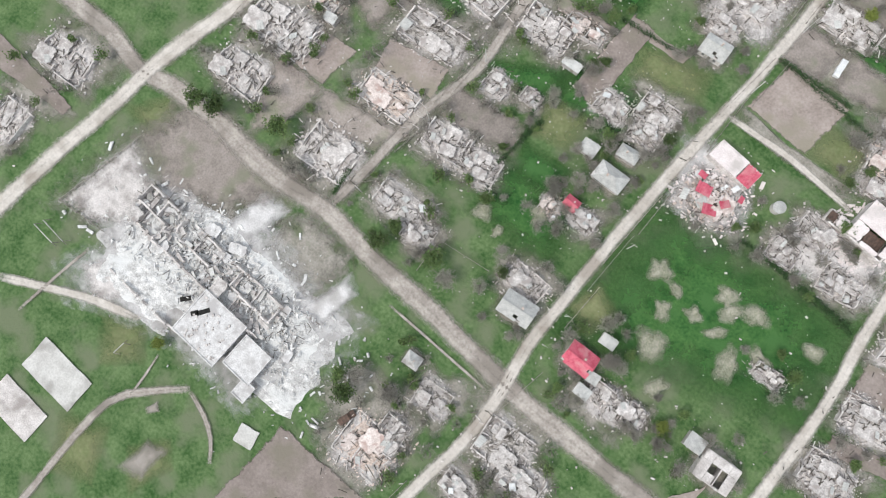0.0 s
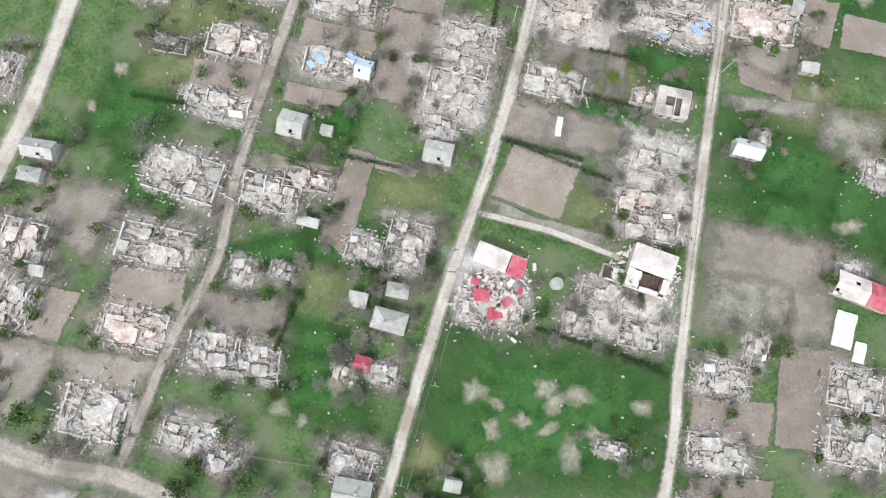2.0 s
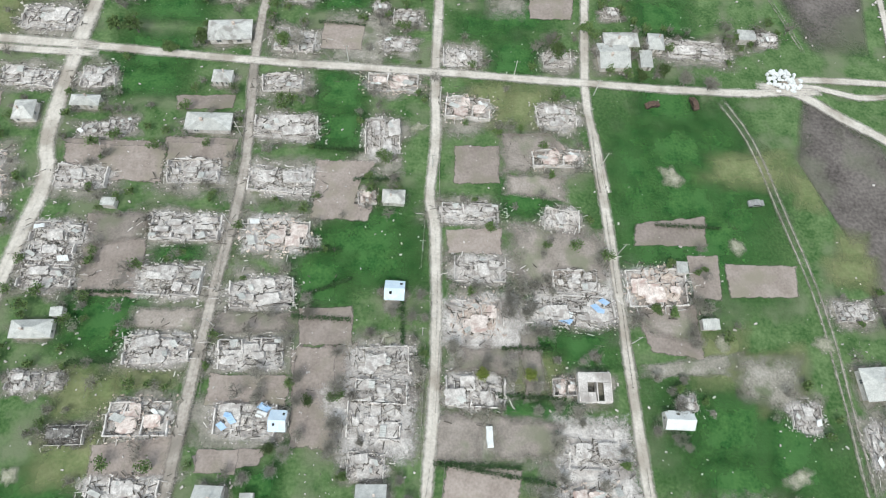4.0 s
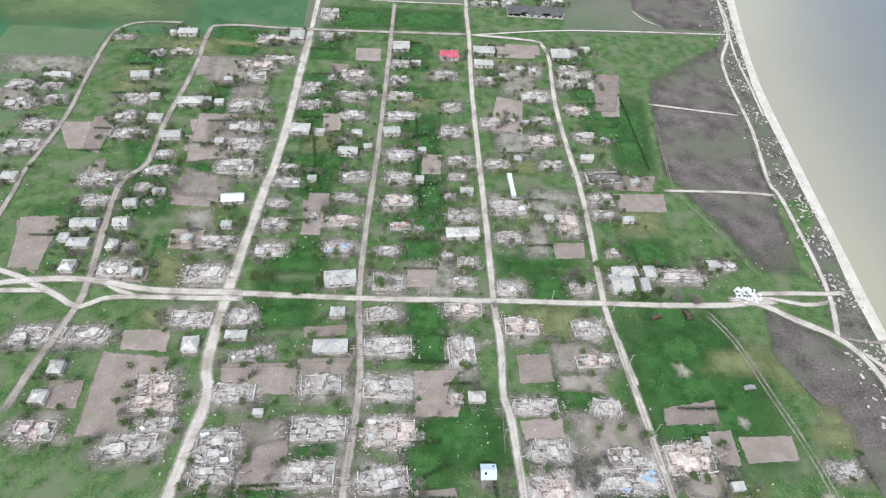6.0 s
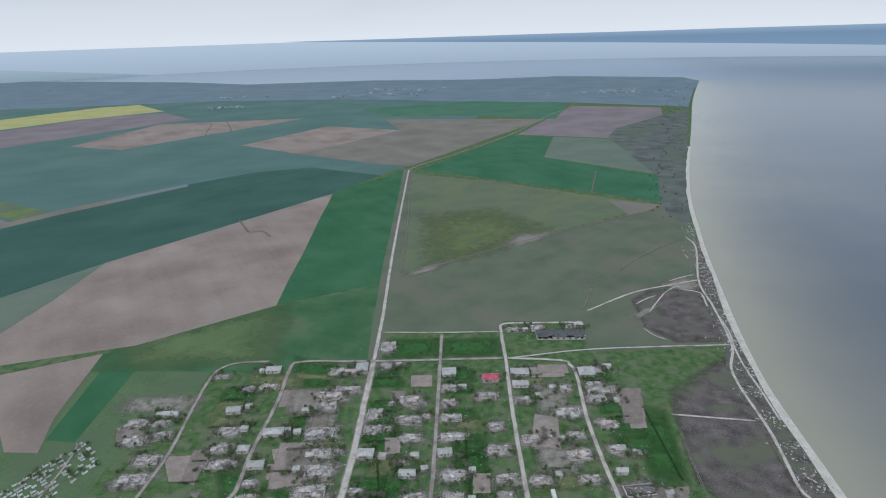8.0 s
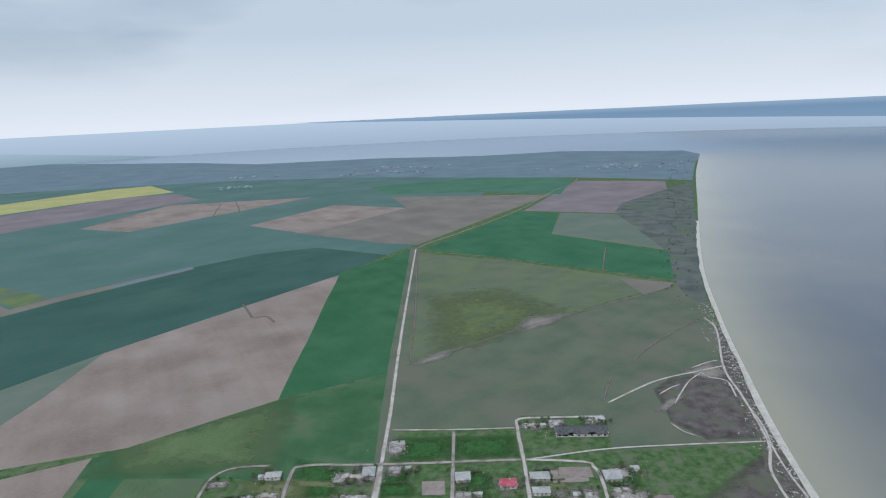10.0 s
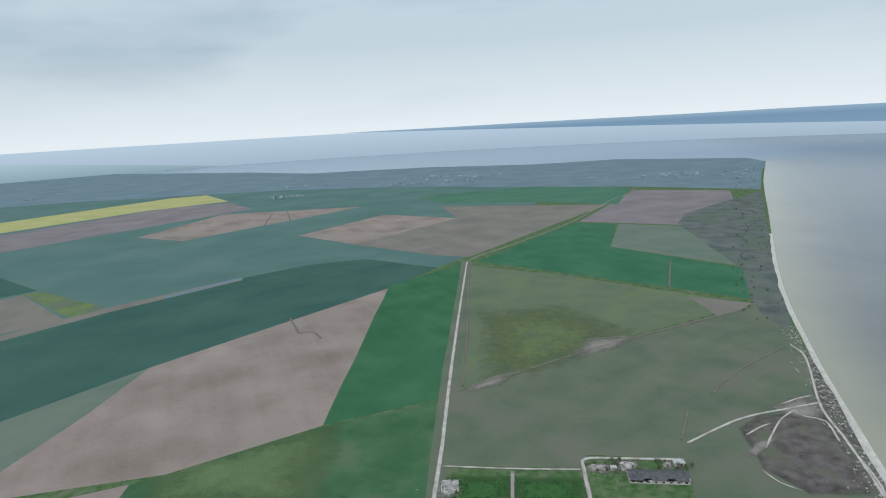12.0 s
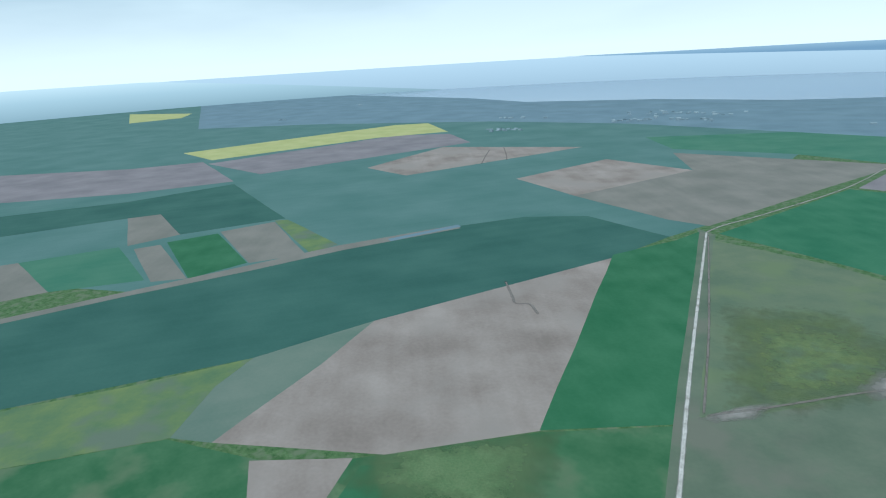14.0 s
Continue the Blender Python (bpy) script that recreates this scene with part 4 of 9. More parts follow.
# Near-black colour stands in for the shade inside holes and window openings.
m_dark_gap = material("dark_opening", (0.012, 0.012, 0.012), (0.035, 0.033, 0.03), 0.8, 0.2)
m_bark = material("bare_bark", (0.13, 0.115, 0.10), (0.24, 0.215, 0.19), 0.5, 0.1, vary=0.25)
m_twig = material("grey_twigs", (0.19, 0.175, 0.15), (0.31, 0.29, 0.255), 0.6, 0.2, vary=0.3)
m_leaf = material("spring_leaves", (0.062, 0.11, 0.04), (0.14, 0.19, 0.068), 0.8, 0.25, vary=0.4)
m_leaf_yellow = material("yellow_green_leaves", (0.14, 0.19, 0.045), (0.24, 0.27, 0.07), 0.8, 0.25)
m_concrete = material("pale_concrete", (0.46, 0.44, 0.42), (0.62, 0.60, 0.575), 4.0, 0.5, third=(0.36, 0.34, 0.32), patch=6)
m_rust = material("burnt_rusty_metal", (0.06, 0.045, 0.04), (0.17, 0.11, 0.085), 0.6, 0.15, rough=0.7, metal=0.3)
m_tyre = material("scorched_rubber", (0.015, 0.015, 0.015), (0.04, 0.04, 0.04), 0.4, 0.1)



m_soft_dust = soften(material("thin_plaster_dust", (0.44, 0.40, 0.385), (0.70, 0.655, 0.635), 2.0, 0.4, third=(0.34, 0.305, 0.29), patch=5))
m_soft_yard = soften(material("trampled_yard", (0.205, 0.19, 0.16), (0.36, 0.33, 0.295), 4.0, 0.5, third=(0.14, 0.155, 0.10), patch=6), 1.6, 0.92, 0.4)
m_soft_crater = soften(material("crater_soil", (0.20, 0.21, 0.14), (0.44, 0.41, 0.34), 1.5, 0.4), 2.2, 1.05, 0.6)
m_soft_char = soften(material("thin_char", (0.06, 0.055, 0.05), (0.22, 0.20, 0.19), 2.0, 0.4))
soften(m_soil, 0.9, 0.75, 0.14)
m_soft_lush = soften(material("lush_grass", (0.018, 0.078, 0.018), (0.075, 0.165, 0.048), 4, 0.7, third=(0.055, 0.135, 0.04), patch=8), 5.0, 0.97, 0.45)
m_soft_dry = soften(material("yellowed_grass", (0.14, 0.18, 0.075), (0.24, 0.245, 0.13), 6, 0.8), 5.0, 1.08, 0.5)
m_soft_white = soften(material("white_dust", (0.44, 0.42, 0.415), (0.68, 0.655, 0.65), 3.0, 0.4, third=(0.40, 0.375, 0.365), patch=7), 3.0, 0.9, 0.4)
m_old_soil = soften(material("old_garden_soil", (0.215, 0.185, 0.165), (0.33, 0.285, 0.26), 4, 0.5, third=(0.20, 0.195, 0.145), patch=7, vary=0.2), 2.5, 0.80, 0.35)
m_soft_weeds = soften(material("yellow_weeds", (0.115, 0.16, 0.075), (0.185, 0.215, 0.085), 14, 2.5, third=(0.125, 0.16, 0.09), patch=22), 12.0, 1.12, 0.42)
m_soft_bank = soften(material("bare_bank_soil", (0.21, 0.19, 0.165), (0.33, 0.295, 0.265), 9, 1.5), 7.0, 0.95, 0.45)
m_soft_sward = soften(material("pale_sward", (0.105, 0.165, 0.07), (0.155, 0.205, 0.095), 16, 2.0, rows=-60), 14.0, 0.95, 0.45)
rnd = random.Random(11)


def spread(rx, ry, z, r, square=4, seed_wave=0.2, rise=()):
    """An uneven round or squarish cover that thins to its rim."""
    bm = bmesh.new()
    layer = bm.verts.layers.float.new("cover")
    seed = r.uniform(0, 90)
    rings = []
    levels = ((0.25, 1.0), (0.5, 0.85), (0.72, 0.6), (0.9, 0.3), (1.1, 0.0))
    mid = bm.verts.new((0, 0, z + (rise[0] if rise else 0)))
    mid[layer] = 1.0
    for i, (u, c) in enumerate(levels):
        ring = []
        for k in range(32):
            a = 2 * math.pi * k / 32
            ca, sa = math.cos(a), math.sin(a)
            k4 = (abs(ca) ** square + abs(sa) ** square) ** (-1 / square)
            s = u * k4 * (1 + seed_wave * noise.noise((ca * 1.5 + seed, sa * 1.5, 0)))
            v = bm.verts.new((ca * s * rx, sa * s * ry, z + (rise[min(i + 1, len(rise) - 1)] if rise else 0)))
            v[layer] = c
            ring.append(v)
        rings.append(ring)
    for k in range(32):
        bm.faces.new((mid, rings[0][k], rings[0][(k + 1) % 32]))
    for a, b in zip(rings, rings[1:]):
        for k in range(32):
            bm.faces.new((a[k], b[k], b[(k + 1) % 32], a[(k + 1) % 32]))
    return bm


def broken_slab(l, w, thick, r):
    """A flat remnant of ceiling or floor with a torn outline."""
    bm = bmesh.new()
    n = 28
    seed = r.uniform(0, 60)
    top, low = [], []
    for k in range(n):
        a = 2 * math.pi * k / n
        ca, sa = math.cos(a), math.sin(a)
        k6 = (abs(ca) ** 14 + abs(sa) ** 14) ** (-1 / 14)
        s = 0.5 * k6 * (1 - 0.28 * max(0, noise.noise((ca * 2 + seed, sa * 2, 0))) - 0.12 * r.random())
        top.append(bm.verts.new((ca * s * l, sa * s * w, thick)))
        low.append(bm.verts.new((ca * s * l, sa * s * w, 0)))
    bm.faces.new(top)
    bm.faces.new(low[::-1])
    for k in range(n):
        bm.faces.new((low[k], low[(k + 1) % n], top[(k + 1) % n], top[k]))
    return bm


DUG = []


def plot(name, mat, z, corners, label):
    """A garden plot with ragged edges; covers of dust thin out towards the rim."""
    bm = bmesh.new()
    layer = bm.verts.layers.float.new("cover")
    mx, my = sum(p[0] for p in corners) / len(corners), sum(p[1] for p in corners) / len(corners)
    if mat is m_soil:
        DUG.append((mx, my))
    rims = []
    levels = ((1.06, 0.0), (0.97, 0.4), (0.85, 0.9)) if mat is m_soil else ((1.28, 0.0), (1.0, 0.35), (0.72, 0.65), (0.35, 0.95))
    for level, c in levels:
        rim = []
        for (ax, ay), (bx, by) in zip(corners, corners[1:] + corners[:1]):
            steps = max(2, int(math.hypot(bx - ax, by - ay) / 1.2))
            for k in range(steps):
                u = k / steps
                x, y = ax + (bx - ax) * u, ay + (by - ay) * u
                wob = 0.5 * level
                v = bm.verts.new((mx + (x - mx) * level + wob * noise.noise((x * 0.5, y * 0.5, 1.7)), my + (y - my) * level + wob * noise.noise((x * 0.5, y * 0.5, 6.7)), z))
                v[layer] = c
                rim.append(v)
        rims.append(rim)
    for a, b in zip(rims, rims[1:]):
        for k in range(len(a)):
            bm.faces.new((a[k], a[(k + 1) % len(a)], b[(k + 1) % len(a)], b[k]))
    bm.faces.new(rims[-1])
    bmesh.ops.triangulate(bm, faces=bm.faces[:])
    for f in bm.faces:
        f.normal_update()
        if f.normal.z < 0:
            f.normal_flip()
    return tagged(part(name, bm, mat), label, "garden plot", kind="structure")


def chunk_mesh(name, chunks):
    """Loose blocks of rubble, each (x, y, z, sx, sy, sz, turn, tilt), in one mesh."""
    verts, faces = [], []
    for x, y, z, sx, sy, sz, turn, tilt in chunks:
        r = Euler((tilt, tilt * 0.6, turn)).to_matrix()
        base = len(verts)
        for i in (-0.5, 0.5):
            for j in (-0.5, 0.5):
                for k in (-0.5, 0.5):
                    v = r @ Vector((i * sx, j * sy, k * sz))
                    verts.append((x + v.x, y + v.y, z + v.z))
        for q in ((0, 1, 3, 2), (4, 6, 7, 5), (0, 4, 5, 1), (2, 3, 7, 6), (0, 2, 6, 4), (1, 5, 7, 3)):
            faces.append([base + a for a in q])
    mesh = bpy.data.meshes.new(name)
    mesh.from_pydata(verts, [], faces)
    return mesh


def jagged_wall(length, height, thick, r, standing=0.6):
    """A broken wall along x from 0 to length with a torn top and a window gap or two."""
    bm = bmesh.new()
    n = max(4, int(length / 0.6))
    tops = []
    level = height * r.uniform(0.3, 1.0)
    for k in range(n + 1):
        if r.random() < 0.3:
            level = height * (r.uniform(0.55, 1.0) if r.random() < standing else r.uniform(0.08, 0.4))
        tops.append(max(0.15, level + r.uniform(-0.15, 0.15)))
    low0 = [bm.verts.new((length * k / n, -thick / 2, 0)) for k in range(n + 1)]
    low1 = [bm.verts.new((length * k / n, thick / 2, 0)) for k in range(n + 1)]
    top0 = [bm.verts.new((length * k / n, -thick / 2, tops[k])) for k in range(n + 1)]
    top1 = [bm.verts.new((length * k / n, thick / 2, tops[k] + 0.04)) for k in range(n + 1)]
    for k in range(n):
        bm.faces.new((low0[k], low0[k + 1], top0[k + 1], top0[k]))
        bm.faces.new((low1[k + 1], low1[k], top1[k], top1[k + 1]))
        bm.faces.new((top0[k], top0[k + 1], top1[k + 1], top1[k]))
    for k in (0, n):
        bm.faces.new((low0[k], top0[k], top1[k], low1[k]))
    bmesh.ops.recalc_face_normals(bm, faces=bm.faces[:])
    return bm


def heap(length, width, height, r, spill=1.25):
    """A mound of fallen plaster, lumpy, thinning out past the walls."""
    bm = bmesh.new()
    nx, ny = 22, 16
    seed = r.uniform(0, 50)
    grid = []
    for j in range(ny + 1):
        row = []
        for i in range(nx + 1):
            u, v = i / nx * 2 - 1, j / ny * 2 - 1
            fall = max(0.0, 1 - max(abs(u), abs(v)) ** 3)
            h = fall * height * (0.45 + 1.3 * abs(noise.noise((u * 3 + seed, v * 3, 0.5)))) + fall * 0.35 * abs(noise.noise((u * 9, v * 9 + seed, 2.0)))
            wob = 0.06 * noise.noise((u * 4, v * 4, seed))
            sink = 0.45 * max(0.0, max(abs(u), abs(v)) - 0.62 + 0.5 * noise.noise((u * 2.6 + seed, v * 2.6, 7.0)))
            row.append(bm.verts.new(((u + wob) * length * 0.5 * spill, (v + wob) * width * 0.5 * spill, 0.06 + h - sink)))
        grid.append(row)
    for a, b in zip(grid, grid[1:]):
        for i in range(nx):
            bm.faces.new((a[i], a[i + 1], b[i + 1], b[i]))
    return bm


def sheet(length, width, thick, r):
    """A broken corrugated roof sheet."""
    bm = bmesh.new()
    n = 10
    top, low = [], []
    for k in range(n + 1):
        x = -length / 2 + length * k / n
        cut = width / 2 * (1 - r.uniform(0, 0.25))
        z = 0.05 * (k % 2)
        top.append((bm.verts.new((x, -width / 2, z + thick)), bm.verts.new((x, cut, z + thick))))
        low.append((bm.verts.new((x, -width / 2, z)), bm.verts.new((x, cut, z))))
    for k in range(n):
        bm.faces.new((top[k][0], top[k + 1][0], top[k + 1][1], top[k][1]))
        bm.faces.new((low[k][1], low[k + 1][1], low[k + 1][0], low[k][0]))
        bm.faces.new((top[k][1], top[k + 1][1], low[k + 1][1], low[k][1]))
        bm.faces.new((low[k][0], low[k + 1][0], top[k + 1][0], top[k][0]))
    return bm


def place_part(ob, x, y, z, turn=0.0, tilt=0.0, lean=0.0):
    ob.location, ob.rotation_euler = (x, y, z), (lean, tilt, turn)
    return ob


RUIN_LABELS = {
    "R": "collapsed roofless house with pale plaster walls and rubble",
    "Rp": "collapsed house with pinkish brick rubble and broken walls",
    "Rb": "shattered house with blue roof sheets among pale rubble",
    "Rr": "shattered house with red roof sheets among pale rubble",
    "Rd": "burnt-out house with dark charred rubble",
}


def build_ruin(kind, seed):
    """A ruin ten metres by seven: yard, dust, low broken walls, flat slab remnants, mounds, debris, beams and sheets."""
    r = random.Random(seed)
    L, W = 10.0, 7.0
    ruin = new("ruined_house")
    stone = {"Rp": m_rubble_pink, "Rd": m_rubble_dark}.get(kind, m_rubble)
    flat = {"Rp": m_slab_pink, "Rd": m_rubble_dark}.get(kind, m_slab)
    place_part(part("yard", spread(L * 0.5 + 4.2, W * 0.5 + 3.9, r.uniform(0.014, 0.027), r, 3, 0.5), m_soft_yard, ruin, "trampled grey yard"), r.uniform(-1, 1), r.uniform(-1, 1), 0)
    part("dust_spread", spread(L * 0.5 + 1.1, W * 0.5 + 1.1, 0.35, r, 4, 0.35), m_soft_char if kind == "Rd" else m_soft_dust, ruin, "pale dust spread")
    part("debris_mound", heap(L, W, r.uniform(0.35, 0.8), r, r.uniform(0.95, 1.05)), stone if r.random() < 0.6 else m_floor, ruin, "mound of fallen plaster")
    hgt = r.uniform(1.0, 2.0)
    outer = [(-L / 2, -W / 2, 0, L), (-L / 2, W / 2, 0, L), (-L / 2, -W / 2, math.pi / 2, W), (L / 2, -W / 2, math.pi / 2, W)]
    r.shuffle(outer)
    for x, y, turn, ln in outer[:r.choice((3, 3, 4))]:
        place_part(part("wall", jagged_wall(ln, hgt, 0.24, r, 0.35), m_plaster, ruin), x, y, 0, turn + r.uniform(-0.03, 0.03))
    for k in range(r.choice((1, 2, 2))):
        place_part(part("partition", jagged_wall(W * r.uniform(0.5, 0.95), hgt * 0.9, 0.22, r, 0.4), m_plaster, ruin), -L / 2 + L * (k + 1) / 3 + r.uniform(-1.2, 1.2), -W / 2, 0, math.pi / 2 + r.uniform(-0.08, 0.08))
    for k in range(r.choice((4, 5, 6))):
        big = r.uniform(0.2, 0.42) if k < 3 else r.uniform(0.12, 0.25)
        place_part(part("slab_remnant", broken_slab(L * big, W * (r.uniform(0.35, 0.6) if k < 3 else r.uniform(0.2, 0.4)), 0.16, r), flat, ruin), r.uniform(-0.36, 0.36) * L, r.uniform(-0.3, 0.3) * W, r.uniform(0.6, 1.6),
                   r.gauss(0, 0.14), r.uniform(-0.13, 0.13), r.uniform(-0.13, 0.13))
    blocks = []
    for _ in range(240):
        g = [max(-0.6, min(0.6, r.gauss(0, 0.33))) for _ in range(2)]
        inside = max(abs(g[0]), abs(g[1])) < 0.5
        s = r.choice((0.18, 0.24, 0.3, 0.38, 0.5)) * r.uniform(0.7, 1.1) * (1.0 if inside else 0.8)
        blocks.append((g[0] * L * 1.12, g[1] * W * 1.25, (r.uniform(0.3, 1.2) if inside else s * 0.15 + 0.12), s * r.uniform(0.8, 1.8), s * r.uniform(0.4, 0.9), s * r.uniform(0.3, 0.6),
                       r.uniform(0, 6.3), r.uniform(-0.5, 0.5)))
    tagged(part("debris", chunk_mesh("debris", blocks), stone, ruin, "scattered broken masonry"), kind="stuff")
    sticks = []
    for _ in range(65):
        sticks.append((r.gauss(0, 0.36) * L, r.gauss(0, 0.36) * W, r.uniform(0.3, 1.5), r.uniform(0.4, 1.7), r.uniform(0.07, 0.2), 0.1, r.choice((0, 1.57)) + r.gauss(0, 0.5), r.uniform(-0.4, 0.4)))
    tagged(part("splinter", chunk_mesh("splinter", sticks), m_char_wood, ruin, "dark splintered timber"), kind="stuff")
    laths = [(r.gauss(0, 0.32) * L, r.gauss(0, 0.32) * W, r.uniform(0.4, 1.5), r.uniform(0.5, 1.8), 0.13, 0.1, r.choice((0, 1.57)) + r.gauss(0, 0.4), r.uniform(-0.3, 0.3)) for _ in range(40)]
    tagged(part("lath", chunk_mesh("lath", laths), m_plaster, ruin, "pale dusty laths"), kind="stuff")
    for _ in range(r.choice((2, 4, 5))):
        bm = bmesh.new()
        box_mesh(bm, 0, 0, 0, r.uniform(2.0, 4.5), 0.14, 0.16)
        place_part(part("beam", bm, m_timber, ruin), r.uniform(-0.45, 0.45) * L, r.uniform(-0.45, 0.45) * W, r.uniform(0.7, 1.6), r.choice((0, 1.57)) + r.uniform(-0.6, 0.6), r.uniform(-0.3, 0.3))
    skin = {"Rb": m_blue, "Rr": m_red, "Rp": m_pale_red if r.random() < 0.4 else m_slate}.get(kind, m_slate)
    for k in range({"Rb": 5, "Rr": 5}.get(kind, r.choice((1, 2, 3)))):
        big = r.uniform(1.0, 2.6)
        place_part(part("roof_sheet", sheet(big, big * r.uniform(0.5, 0.9), 0.03, r), skin if k % 3 != 2 else m_white, ruin), r.uniform(-0.45, 0.45) * L, r.uniform(-0.4, 0.4) * W, r.uniform(1.1, 1.9),
                   r.uniform(0, 6.3), r.uniform(-0.3, 0.3), r.uniform(-0.3, 0.3))
    return tagged(ruin, RUIN_LABELS[kind], "ruin", "ruined village houses")


RUIN_STOCK = {"R": [build_ruin("R", 100 + k) for k in range(12)], "Rp": [build_ruin("Rp", 200 + k) for k in range(5)],
              "Rb": [build_ruin("Rb", 300)], "Rr": [build_ruin("Rr", 310)], "Rd": [build_ruin("Rd", 320)]}
first_use = {}
yards = []


def settle(stock, x, y, l, w, base_l, base_w, high=1.0, turn=None):
    """Puts the stock thing itself at its first use, a copy of it later."""
    turn = rnd.uniform(-4, 4) if turn is None else turn
    flip = rnd.choice((0, 180))
    m = pose(x, y, 0, 0, 0, turn + flip) @ Matrix.Diagonal((l / base_l, w / base_w, high, 1))
    if stock.name not in first_use:
        first_use[stock.name] = True
        stock.matrix_basis = m
        return stock
    sx, sy, sz = stock.scale
    return copy_thing(stock, m @ Matrix.Diagonal((1 / sx, 1 / sy, 1 / sz, 1)))


def ruins(*rows):
    for kind, x, y, l, w in rows:
        if y > 150:
            l, w = l * 0.78, w * 0.86
        settle(rnd.choice(RUIN_STOCK[kind]), x, y, max(l, 4), max(w, 3.5), 10.0, 7.0, rnd.uniform(0.8, 1.1))
        yards.append((x, y, l, w))


def roof_slope(L, W, rise, over, thick, holes, r, side):
    """One slope of a gable roof as a single skin of sheets, a few of them gone."""
    bm = bmesh.new()
    n, m = 8, 4
    run, drop = W / 2 + over, rise * (W / 2 + over) / (W / 2)
    tops, lows = [], []
    for i in range(n + 1):
        x = -L / 2 - over + (L + 2 * over) * i / n
        ridge = 0.035 * (i % 2)
        tops.append([bm.verts.new((x, side * run * j / m, rise - drop * j / m + thick + ridge)) for j in range(m + 1)])
        lows.append([bm.verts.new((x, side * run * j / m, rise - drop * j / m + ridge)) for j in range(m + 1)])
    kept = {(i, j) for i in range(n) for j in range(m) if not (j > 0 and r.random() < holes)}
    for i, j in kept:
        for g in (tops, lows):
            bm.faces.new((g[i][j], g[i + 1][j], g[i + 1][j + 1], g[i][j + 1]))
        for (di, dj), (p, q) in {(-1, 0): ((0, 0), (0, 1)), (1, 0): ((1, 0), (1, 1)), (0, -1): ((0, 0), (1, 0)), (0, 1): ((0, 1), (1, 1))}.items():
            if (i + di, j + dj) not in kept:
                bm.faces.new((tops[i + p[0]][j + p[1]], tops[i + q[0]][j + q[1]], lows[i + q[0]][j + q[1]], lows[i + p[0]][j + p[1]]))
    bmesh.ops.delete(bm, geom=[v for v in bm.verts if not v.link_faces], context="VERTS")
    bmesh.ops.recalc_face_normals(bm, faces=bm.faces[:])
    return bm


def hip_slope(L, W, rise, over, thick, side, r):
    """One slope of a hipped roof, a little sagged, with a few slipped sheets."""
    bm = bmesh.new()
    run, end = W / 2 + over, L / 2 + over
    ridge, low = (L - W) / 2, -rise * over / (W / 2)
    if side < 2:
        q = 1 if side else -1
        rim = [(-end, q * run, low), (end, q * run, low), (ridge, 0, rise), (-ridge, 0, rise)]
    else:
        q = 1 if side == 3 else -1
        rim = [(q * end, -run, low), (q * end, run, low), (q * ridge, 0, rise)]
    top = [bm.verts.new((x, y, z + thick)) for x, y, z in rim]
    under = [bm.verts.new((x, y, z)) for x, y, z in rim]
    bm.faces.new(top)
    bm.faces.new(under[::-1])
    for a in range(len(rim)):
        b = (a + 1) % len(rim)
        bm.faces.new((top[a], under[a], under[b], top[b]))
    bmesh.ops.recalc_face_normals(bm, faces=bm.faces[:])
    n = 5 if side < 2 else 2
    for _ in range(n):
        u, w = r.uniform(0.15, 0.85), r.uniform(0.15, 0.75)
        a, b = Vector(rim[0]).lerp(Vector(rim[1]), u), (Vector(rim[-1]).lerp(Vector(rim[2]), u))
        c = a.lerp(b, w)
        slope = math.atan2(rise - low, run)
        lean, tilt = ((-q * slope, 0) if side < 2 else (0, q * slope))
        box_mesh(bm, c.x, c.y, c.z + thick + 0.03, r.uniform(0.8, 1.5), r.uniform(0.7, 1.2), 0.05, r.uniform(-0.12, 0.12), tilt, lean)
    return bm


HOUSE_LABELS = {
    "Hg": "small plastered house with a worn grey slate roof",
    "Hr": "small plastered house with a bright red sheet roof",
    "Hw": "small house with a pale dusty roof",
    "Hb": "small house with a pale blue-white sheet roof",
    "Hd": "pale flat-roofed building with holes broken in the roof",
}


